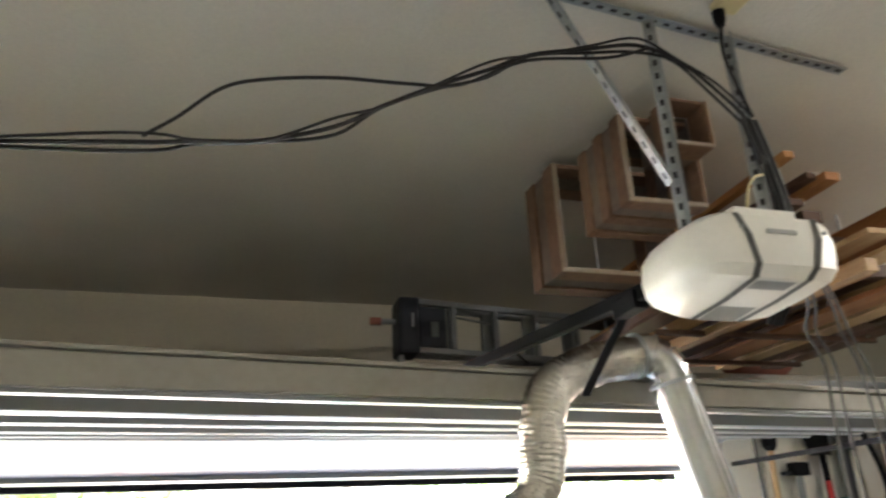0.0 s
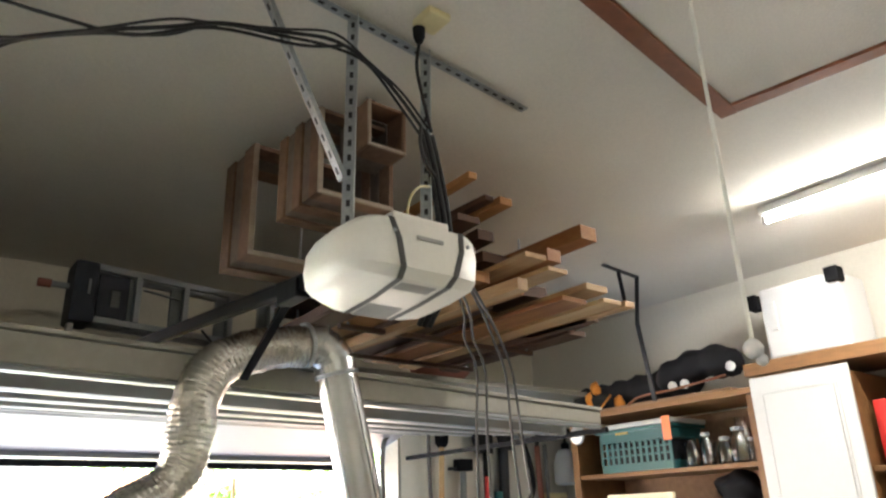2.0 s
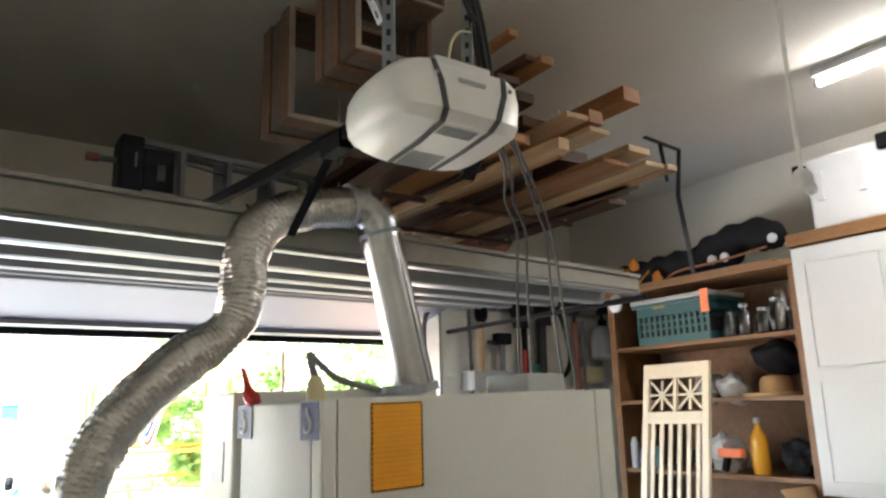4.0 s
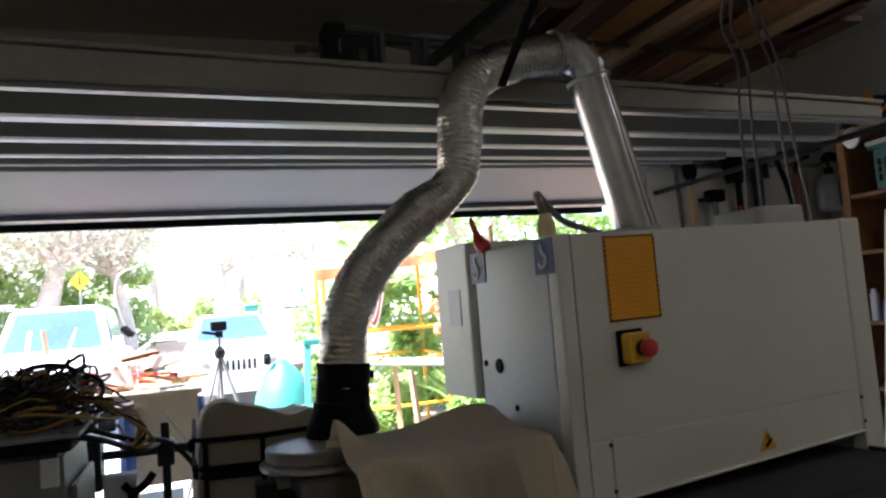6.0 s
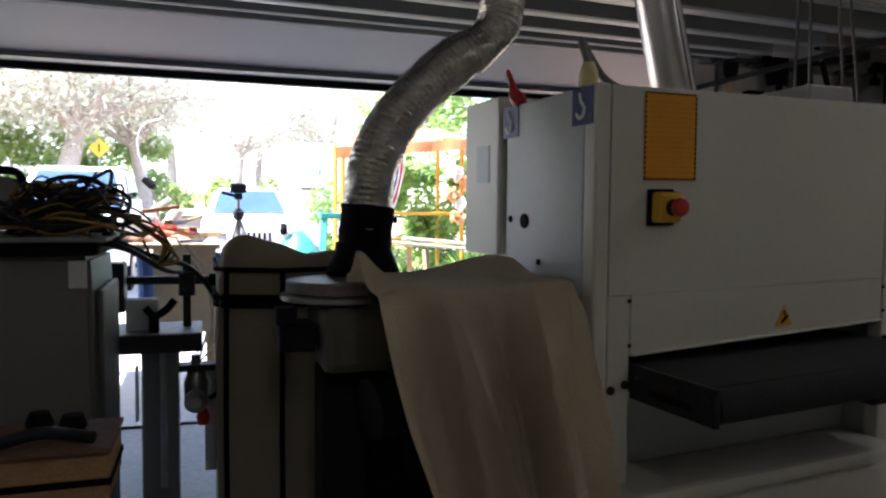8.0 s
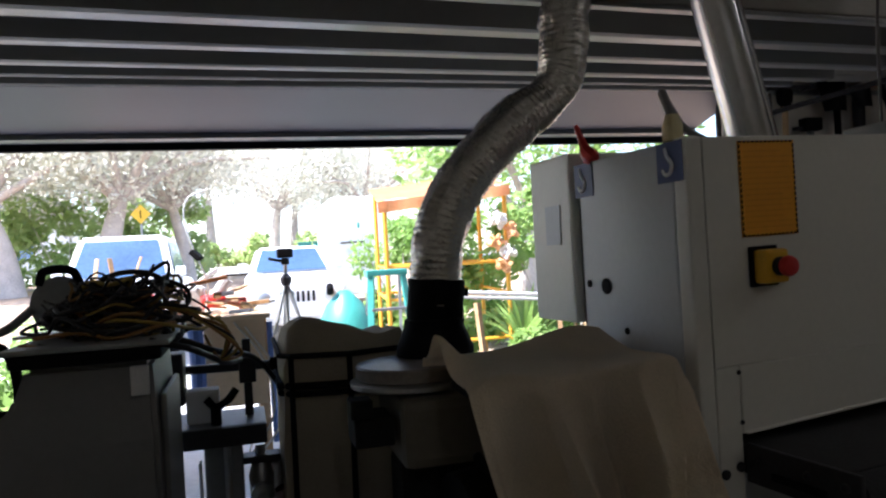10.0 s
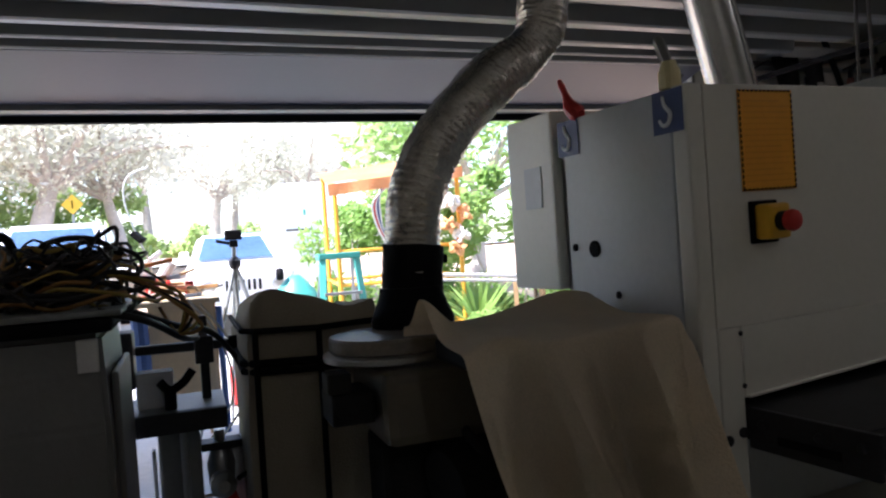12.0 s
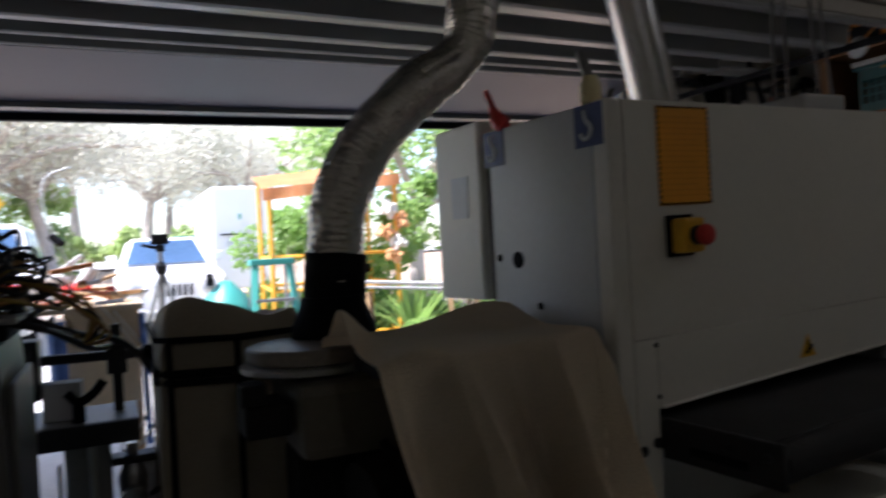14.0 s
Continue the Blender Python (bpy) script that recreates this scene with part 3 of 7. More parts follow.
def ducting():
    t = thing("dust_hose", (-0.115, 2.5, 1.11), "crinkled silver foil flexible dust hose with a black cuff", "dust hose")
    path = even_path(spline(HOSE, 24), 0.0065)
    radius = []
    for i, p in enumerate(path):
        n = noise.noise((p.x * 9, p.z * 9, 1.7))
        pinch = 0.012 * math.exp(-((p - Vector((0.29, 2.55, 1.925))).length / 0.07) ** 2)
        radius.append(0.081 + (0.0017, -0.0017, 0.0)[i % 3] + 0.004 * n - pinch)
    bm = tube(path, radius, 40)
    rows = len(path)
    bm.verts.ensure_lookup_table()
    for i in range(rows):
        c = path[i]
        for k in range(40):
            v = bm.verts[i * 40 + k]
            out = (v.co - c).normalized()
            a = 2 * math.pi * k / 40
            # creases that run along the hose, dents, and fine crumple
            crease = -0.006 * max(0.0, 1 - abs(noise.noise((math.cos(a) * 2.2, math.sin(a) * 2.2, i * 0.016))) * 7)
            dent = 0.006 * noise.noise(v.co * 13) + 0.0034 * noise.noise(v.co * 36) + 0.0020 * noise.noise(Vector((v.co.x * 60, v.co.y * 60, v.co.z * 110)))
            v.co += out * (crease + dent)
    smooth(part("foil_hose", bm, FOIL, t), 50)
    cuff = even_path(spline([(-0.152, 2.55, 1.165), (-0.143, 2.55, 1.25), (-0.138, 2.55, 1.335)], 8), 0.01)
    cb = tube(cuff, [0.0885 + 0.003 * noise.noise((i * 0.7, 0, 0)) for i in range(len(cuff))], 32)
    for v in cb.verts:
        v.co += Vector((noise.noise(v.co * 22), noise.noise(v.co * 22 + Vector((4, 0, 0))), 1.6 * noise.noise(v.co * 17))) * 0.005
    smooth(part("hose_cuff", cb, RUBBER, t, "black taped cuff"))
    part("hose_clip", box(-0.052, -0.040, 2.53, 2.56, 1.275, 1.30, 0.003), RUBBER, t)
    boot = [(0.120, 0.0), (0.120, 0.02), (0.108, 0.05), (0.094, 0.085), (0.090, 0.11)]
    smooth(part("boot", lathe((-0.155, 2.54, 1.105), boot, 28), RUBBER, t, "black flared rubber boot"))
    d = thing("steel_duct", (1.02, 2.45, 1.69), "bright galvanised steel duct pipe with an elbow", "duct")
    top, foot = Vector((0.885, 2.52, 2.33)), Vector((1.030, 2.50, 1.70))
    smooth(part("pipe", tube([foot, foot.lerp(top, 0.5), top], 0.080, 36), DUCT, d))
    # a gored elbow: straight segments meeting at seams
    el = [Vector(p) for p in ((0.745, 2.53, 2.428), (0.800, 2.53, 2.434), (0.845, 2.527, 2.412), (0.874, 2.523, 2.372), (0.886, 2.52, 2.325))]
    for p, q in zip(el, el[1:]):
        smooth(part("elbow_gore", tube([p.lerp(q, -0.06), q.lerp(p, -0.06)], 0.083, 32), DUCT, d), 30)
    for p, q in zip(el[1:-1], el[2:]):
        part("seam_ring", tube([p.lerp(q, -0.05), p.lerp(q, 0.05)], 0.0865, 32), DUCT, d)
    for p, q in ((top, top.lerp(foot, 0.02)), (Vector((0.742, 2.53, 2.427)), Vector((0.757, 2.53, 2.429)))):
        part("seam_ring", tube([p, q], 0.0868, 32), GALV, d)
    part("lock_seam", bar(foot.lerp(top, 0.02) + Vector((0.02, -0.0785, 0)), top.lerp(foot, 0.03) + Vector((0.02, -0.0785, 0)), 0.009, 0.004), DUCT, d)
    part("flange", tube([foot, foot + (top - foot).normalized() * 0.03], 0.092, 32), GALV, d)


ducting()


# ---- door opener and its hangers ----
def angle_iron(name, p, q, w, t, label="", parent=None, holes=True):
    p, q = Vector(p), Vector(q)
    bm = bar(p, q, w, 0.003)
    d = (q - p).to_track_quat("Z", "Y").to_matrix().to_4x4()
    side = d.to_3x3() @ Vector((w / 2, w / 2, 0))
    bm = bar(p + side, q + side, 0.003, w, bm=bm)
    ob = part(name, bm, GALV, parent, label)
    if holes:
        n = max(2, int((q - p).length / 0.05))
        slot = None
        for k in range(n):
            c = p.lerp(q, (k + 0.5) / n)
            if slot is None:
                slot = bpy.data.meshes.new("slot")
                b = bmesh.new()
                bmesh.ops.create_cube(b, size=1.0, matrix=d @ Matrix.Diagonal((w * 0.32, 0.0045, 0.022, 1)))
                b.to_mesh(slot)
                b.free()
                slot.materials.append(DARKSTEEL)
            one = new("slot", slot)
            one.parent = ob
            one.location = c - (parent.matrix_basis.translation if parent else Vector())
    return ob


def opener():
    h = thing("opener_hanger", (0.6, 1.75, CEIL), "slotted galvanised angle-iron hanger bolted to the ceiling", "hanger")
    angle_iron("ceiling_bar", (0.03, 1.70, CEIL - 0.022), (1.355, 1.845, CEIL - 0.022), 0.038, 0.003, parent=h)
    angle_iron("strut", (0.485, 1.745, CEIL - 0.03), (0.438, 1.68, 2.56), 0.036, 0.003, parent=h)
    angle_iron("strut", (0.80, 1.775, CEIL - 0.03), (0.715, 1.68, 2.60), 0.036, 0.003, parent=h)
    angle_iron("brace", (0.12, 1.71, CEIL - 0.03), (0.412, 1.675, 2.70), 0.034, 0.003, parent=h)
    o = thing("door_opener", (0.6, 1.7, 2.4), "white plastic garage door opener with dark straps and underside", "door opener")
    # housing lofted along x; the back face carries two straps
    prof = [(1.555, 2.575), (1.535, 2.50), (1.54, 2.415), (1.57, 2.385), (1.70, 2.365), (1.86, 2.355), (1.93, 2.40), (1.945, 2.48), (1.92, 2.555), (1.84, 2.592), (1.70, 2.602), (1.60, 2.597)]
    cy, cz = 1.75, 2.475

    def waist(x, z):
        # the strapped middle narrows towards the underside, the two end domes fill in
        k = 1 - 0.36 * min(1.0, max(0.0, (2.552 - z) / 0.17))
        l, r = 0.606 - 0.112 * k, 0.606 + 0.140 * k
        if x < 0.497:
            return 0.386 + (x - 0.372) * (l - 0.386) / 0.125
        if x > 0.76:
            return r + (x - 0.76) * (0.842 - r) / 0.09
        return l + (x - 0.497) * (r - l) / 0.263

    prof = [(y, 2.475 + (z - 2.475) * 0.88) for y, z in prof]
    bm = bmesh.new()
    rings = []
    for x, k in ((0.372, 0.30), (0.380, 0.52), (0.400, 0.74), (0.430, 0.89), (0.465, 0.97), (0.495, 1.0), (0.60, 1.0), (0.68, 1.0), (0.76, 1.0), (0.785, 0.97), (0.822, 0.88), (0.843, 0.72), (0.85, 0.4)):
        rings.append([bm.verts.new((waist(x, cz + (z - cz) * k), cy + (y - cy) * k, cz + (z - cz) * k)) for y, z in prof])
    n = len(prof)
    for a, b in zip(rings, rings[1:]):
        for k in range(n):
            bm.faces.new((a[k], a[(k + 1) % n], b[(k + 1) % n], b[k]))
    bm.faces.new(rings[0][::-1])
    bm.faces.new(rings[-1])
    bmesh.ops.recalc_face_normals(bm, faces=bm.faces[:])
    smooth(part("housing", bm, OPENER, o), 30)
    for x in (0.494, 0.748):
        ring = [(waist(x, z), cy + (y - cy) * 1.012, cz + (z - cz) * 1.02) for y, z in prof[:7]]
        st = bmesh.new()
        ra = [st.verts.new(p) for p in ring]
        rb = [st.verts.new((p[0] + 0.02, p[1], p[2])) for p in ring]
        for k in range(len(ring) - 1):
            st.faces.new((ra[k], ra[k + 1], rb[k + 1], rb[k]))
        bmesh.ops.solidify(st, geom=st.faces[:], thickness=0.003)
        sp = part("strap", st, STRAPGREY, o, "dark grey strap over the edge")
        part("screw", lathe((x + 0.01, 1.540, 2.520), [(0.006, 0), (0.006, 0.004), (0.003, 0.006)], 10, turn=Matrix.Rotation(radians(90), 4, "X")), GALV, sp)
    un = bmesh.new()
    q = [un.verts.new(p) for p in ((0.556, 1.585, 2.392), (0.676, 1.585, 2.392), (0.676, 1.855, 2.365), (0.556, 1.855, 2.365))]
    un.faces.new(q)
    bmesh.ops.solidify(un, geom=un.faces[:], thickness=0.004)
    part("light_lens", un, GREYPLASTIC, o, "grey frosted underside lens")
    part("name_bar", box(0.575, 0.665, 1.5325, 1.5365, 2.506, 2.517), GREYPLASTIC, o)
    part("top_bracket", box(0.54, 0.74, 1.60, 1.66, 2.578, 2.610, 0.006), OPENER, o)
    r = thing("opener_rail", (0.45, 3.0, 2.55), "black steel opener rail running to the wall above the door", "rail")
    part("rail", bar((0.45, 1.9, 2.47), (0.45, FRONT - 0.01, 2.72), 0.035, 0.05, 0.004), RUBBER, r)
    part("trolley", box(0.425, 0.475, 1.96, 2.10, 2.43, 2.49, 0.006), RUBBER, r)
    part("door_arm", bar((0.45, 2.02, 2.47), (0.455, 2.12, 2.42), 0.03, 0.012, 0.002), RUBBER, r)
    part("door_arm", bar((0.455, 2.10, 2.43), (0.468, 2.425, 2.256), 0.03, 0.012, 0.002), RUBBER, r)


opener()


# ---- ceiling: socket, cables, hatch, lamp, cord ----
def ceiling_items():
    k = thing("ceiling_socket", (0.73, 1.64, CEIL), "ivory ceiling power socket with a black plug", "socket")
    part("plate", box(0.665, 0.755, 1.565, 1.665, CEIL - 0.03, CEIL - 0.001, 0.008), IVORY, k)
    part("plug", lathe((0.69, 1.66, CEIL - 0.085), [(0.012, 0), (0.02, 0.02), (0.022, 0.056)], 12), RUBBER, k)
    c = thing("cable_bundle", (0.7, 1.65, 2.9), "black power cables looped loosely under the ceiling", "cable")
    A = [(-2.6, 1.75, 2.62), (-1.6, 1.7, 2.62), (-0.99, 1.65, 2.65), (-0.84, 1.65, 2.67), (-0.69, 1.65, 2.69), (-0.52, 1.65, 2.75), (-0.41, 1.65, 2.82), (-0.27, 1.65, 2.90), (-0.11, 1.65, 2.98), (0.02, 1.65, 3.05), (0.2, 1.65, 3.10), (0.36, 1.65, 3.14), (0.49, 1.65, 3.11), (0.6, 1.65, 3.03), (0.7, 1.65, 2.93)]
    for j, (dy, dz, r) in enumerate(((0, 0, 0.006), (0.02, 0.012, 0.005), (-0.015, -0.016, 0.004))):
        pts = [(x, y + dy, z + dz * math.sin(2.2 * i)) for i, (x, y, z) in enumerate(A)]
        smooth(part("cable", tube(spline(pts, 5), r, 7), CABLE, c), 80)
    B = [(-0.95, 1.65, 2.67), (-0.88, 1.65, 2.73), (-0.79, 1.65, 2.82), (-0.69, 1.65, 2.86), (-0.52, 1.65, 2.89), (-0.34, 1.65, 2.90), (-0.19, 1.65, 2.92), (0.0, 1.64, 3.02), (0.25, 1.64, 3.07), (0.40, 1.64, 3.13)]
    smooth(part("cable", tube(spline(B, 5), 0.005, 7), CABLE, c), 80)
    for dx, r in ((0, 0.012), (0.022, 0.010), (-0.02, 0.009), (0.01, 0.007)):
        D = [(0.70 + dx, 1.65, 2.93), (0.75 + dx, 1.67, 2.80), (0.80 + dx, 1.70, 2.65), (0.84 + dx, 1.76, 2.50), (0.86 + dx, 1.9, 2.38)]
        smooth(part("cable", tube(spline(D, 5), r, 7), CABLE, c), 80)
    for dx, e in ((0, 0.0), (0.045, 0.03), (-0.12, -0.05), (-0.17, -0.07)):
        D = [(0.84 + dx * 0.3, 1.74, 2.58), (1.02 + dx * 0.4, 1.86, 2.54), (1.30 + dx * 0.6, 2.10, 2.52), (1.58 + dx, 2.36, 2.50), (1.70 + dx, 2.43, 2.38), (1.735 + dx + e * 0.5, 2.45, 2.10), (1.77 + dx + e, 2.45, 1.55), (1.60, 2.45, 1.30)]
        smooth(part("drop_cable", tube(spline(D, 5), 0.006, 7), CABLEGREY, c), 80)
    smooth(part("loop", tube(spline([(0.66, 1.62, 2.93), (0.64, 1.60, 2.86), (0.66, 1.60, 2.79), (0.71, 1.62, 2.77)], 5), 0.006, 7), CABLE, c), 80)
    smooth(part("plug_lead", tube(spline([(0.69, 1.66, CEIL - 0.08), (0.685, 1.67, 3.18), (0.71, 1.67, 3.06), (0.73, 1.66, 2.95)], 5), 0.006, 7), CABLE, c), 80)
    smooth(part("bell_wire", tube(spline([(0.60, 1.62, 2.60), (0.60, 1.60, 2.66), (0.64, 1.61, 2.71), (0.70, 1.64, 2.74)], 5), 0.004, 6), IVORY, c), 80)
    h = thing("attic_hatch", (1.4, 0.5, CEIL), "plaster attic hatch framed in dark stained timber", "hatch")
    slant = Matrix.Translation((2.07, 1.378, 0)) @ Matrix.Rotation(radians(8.9), 4, "Z")
    for nm, bm, mat in (("panel", box(-2.1, -0.04, -1.7, -0.04, CEIL - 0.010, CEIL - 0.004), PLASTER), ("trim", box(-2.15, 0.035, -0.036, 0.036, CEIL - 0.024, CEIL - 0.002, 0.004), TRIMWOOD), ("trim", box(-0.036, 0.036, -1.75, -0.038, CEIL - 0.022, CEIL - 0.002, 0.004), TRIMWOOD)):
        bm.transform(slant)
        part(nm, bm, mat, h)
    g = thing("hatch_cord", (1.07, 0.9, CEIL), "white pull cord with a round knob hanging from the ceiling", "pull cord")
    smooth(part("cord", tube([(1.07, 0.9, CEIL), (1.072, 0.9, 2.8), (1.07, 0.9, 2.15)], 0.0055, 8), ROPE, g))
    knob = [(0.005, -0.023), (0.015, -0.019), (0.022, -0.008), (0.023, 0.003), (0.016, 0.016), (0.006, 0.023)]
    smooth(part("knob", lathe((1.07, 0.9, 2.13), knob, 18), FOAMWHITE, g), 80)
    smooth(part("toggle", lathe((1.088, 0.893, 2.105), [(0.004, -0.014), (0.013, -0.008), (0.013, 0.006), (0.005, 0.014)], 12), FOAMWHITE, g), 80)


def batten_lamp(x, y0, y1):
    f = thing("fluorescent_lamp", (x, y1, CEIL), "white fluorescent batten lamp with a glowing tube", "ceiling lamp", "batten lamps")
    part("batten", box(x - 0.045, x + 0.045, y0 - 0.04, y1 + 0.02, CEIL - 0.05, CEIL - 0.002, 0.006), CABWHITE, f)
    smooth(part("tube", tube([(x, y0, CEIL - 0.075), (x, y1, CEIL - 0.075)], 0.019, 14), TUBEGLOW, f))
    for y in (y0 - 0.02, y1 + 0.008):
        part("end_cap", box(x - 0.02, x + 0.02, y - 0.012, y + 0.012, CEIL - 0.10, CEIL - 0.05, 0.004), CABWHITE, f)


batten_lamp(3.215, 0.50, 1.86)
# second lamp is added out of view, behind the eye, for frontal light
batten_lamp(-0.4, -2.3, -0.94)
ceiling_items()
# area light under each tube; the second belongs to the added, unseen lamp
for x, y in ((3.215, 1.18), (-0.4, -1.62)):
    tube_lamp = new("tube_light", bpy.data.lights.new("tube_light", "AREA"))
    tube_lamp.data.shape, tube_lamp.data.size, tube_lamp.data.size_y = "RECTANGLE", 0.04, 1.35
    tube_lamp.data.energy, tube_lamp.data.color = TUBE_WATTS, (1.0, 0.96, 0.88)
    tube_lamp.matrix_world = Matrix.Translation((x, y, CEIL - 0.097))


# ---- above the door: box frames, timber rack, ladder, bowl ----
def box_frame(at, w, d, h, wall, layers):
    """An open wooden box hung under the ceiling, made of shells one behind the other, its near edges pale."""
    t = thing("wooden_box_frame", at, "weathered brown wooden open box frame hung under the ceiling", "box frame", "box frames over the door")
    x, y, z = at
    n = d / layers
    for k in range(layers):
        ya, yb = y + k * n, y + (k + 1) * n - 0.006
        i = 0.007 * (k % 2)
        m = (BOXWOOD, BOXGREY)[k % 2]
        part("side", box(x + i, x + wall, ya, yb, z + i, z + h - i, 0.003), m, t)
        part("side", box(x + w - wall, x + w - i, ya, yb, z + i, z + h - i, 0.003), m, t)
        part("rail", box(x + wall + 0.001, x + w - wall - 0.001, ya, yb, z + i, z + wall * 0.8, 0.003), m, t)
        part("rail", box(x + wall + 0.001, x + w - wall - 0.001, ya, yb, z + h - wall * 0.8, z + h - i, 0.003), m, t)
    part("hanger_strap", box(x + w / 2 - 0.02, x + w / 2 + 0.02, y + d / 2 - 0.002, y + d / 2 + 0.002, z + h, CEIL), DARKSTEEL, t)
    part("front_strip", box(x + 0.002, x + w - 0.002, y - 0.010, y - 0.001, z + 0.001, z + wall * 0.8, 0.002), EDGEWOOD, t)
    part("front_strip", box(x + 0.002, x + wall, y - 0.010, y - 0.001, z + wall * 0.8 + 0.001, z + h - 0.002, 0.002), EDGEWOOD, t)
    part("front_strip", box(x + w - wall, x + w - 0.002, y - 0.010, y - 0.001, z + wall * 0.8 + 0.001, z + h - 0.002, 0.002), BOXWOOD, t)
    return t


box_frame((0.530, 2.63, 2.793), 0.56, 0.30, 0.50, 0.024, 3)
box_frame((0.590, 2.17, 2.898), 0.33, 0.34, 0.36, 0.022, 5)
box_frame((0.728, 2.05, 3.082), 0.172, 0.22, 0.195, 0.014, 2)


def timber_rack():
    r = thing("timber_rack", (2.0, 3.2, 2.5), "dark timber bearers on thin rods under the ceiling, holding timber", "rack")
    for y in (2.98, 3.52):
        part("bearer", box(1.15, 2.42, y - 0.015, y + 0.015, 2.648, 2.672, 0.003), WOODDARK, r)
        for x in (1.20, 2.38):
            part("hanger", box(x - 0.005, x + 0.005, y - 0.005, y + 0.005, 2.67, CEIL, 0.001), GALV, r)
    rnd = random.Random(5)
    # near ends along x and z, with the length that runs away to the wall
    near = [(1.97, 2.10, 3.02, 0.11, 0.07, 1), (1.72, 2.12, 2.87, 0.09, 0.06, 1), (1.60, 2.05, 2.81, 0.12, 0.022, 2), (1.67, 2.04, 2.765, 0.12, 0.02, 2), (1.95, 2.06, 2.735, 0.14, 0.03, 2), (2.19, 2.08, 2.70, 0.07, 0.028, 2), (2.06, 2.06, 2.685, 0.12, 0.022, 2), (2.35, 2.5, 2.73, 0.10, 0.035, 0), (1.85, 2.12, 2.68, 0.16, 0.022, 1), (2.50, 2.95, 2.775, 0.10, 0.025, 1), (1.44, 2.05, 2.67, 0.06, 0.05, 2), (1.50, 2.18, 2.69, 0.16, 0.02, 1), (1.30, 2.10, 3.13, 0.045, 0.03, 1), (1.37, 2.14, 3.07, 0.05, 0.028, 0), (1.47, 2.10, 3.055, 0.07, 0.035, 1), (1.36, 2.2, 2.98, 0.12, 0.03, 0), (1.5, 2.25, 2.95, 0.09, 0.05, 0), (1.22, 2.3, 2.90, 0.16, 0.05, 0), (1.30, 2.2, 2.82, 0.14, 0.06, 0), (1.45, 2.25, 2.75, 0.10, 0.05, 1), (1.15, 2.2, 2.72, 0.10, 0.04, 1), (1.25, 2.15, 2.70, 0.18, 0.03, 1), (1.10, 2.3, 2.72, 0.10, 0.05, 0), (1.95, 2.5, 2.71, 0.18, 0.03, 0), (2.2, 2.35, 2.70, 0.12, 0.028, 0), (2.4, 2.6, 2.70, 0.14, 0.03, 0), (1.9, 2.4, 2.80, 0.2, 0.06, 0), (1.65, 2.4, 2.92, 0.2, 0.05, 0)]
    for k in range(20):
        near.append((1.12 + 0.07 * k, 2.36 + 0.02 * k + 0.12 * ((k * 5) % 4) / 3, 2.695 + 0.03 * ((k * 7) % 5), 0.13, 0.026, (0, 1, 0, 2, 0)[(k * 3) % 5]))
    mats = (WOODDARK, WOOD, WOODPALE)
    labels = ("dark weathered timber length stored overhead", "orange-brown timber length stored overhead", "pale pine board stored overhead")
    for x, y, z, w, h, m in near:
        yaw = Matrix.Rotation(radians(rnd.uniform(-2.5, 2.5)), 4, "Z")
        length = min(rnd.uniform(1.5, 2.0), 3.66 - y + rnd.uniform(0.0, 0.12))
        solo("timber_length", box(x - w / 2, x + w / 2, y, y + length, z - h / 2, z + h / 2, 0.003, turn=yaw), mats[m], labels[m], "timber", "timber stored over the door")


timber_rack()


def storage_hook():
    t = thing("ceiling_hook", (3.26, 2.95, CEIL), "bent dark steel storage hook fixed to the ceiling", "hook")
    part("arm", bar((3.11, 2.95, 3.325), (3.46, 2.95, 3.30), 0.03, 0.012, 0.002), DARKSTEEL, t)
    part("strap", bar((3.26, 2.95, 3.32), (3.30, 2.95, 3.05), 0.03, 0.008, 0.002), DARKSTEEL, t)
    part("strap", bar((3.455, 2.95, 3.30), (3.395, 2.95, 2.96), 0.03, 0.012, 0.002), DARKSTEEL, t)
    part("strap", bar((3.395, 2.95, 2.97), (3.49, 2.96, 2.46), 0.03, 0.012, 0.002), DARKSTEEL, t)


storage_hook()


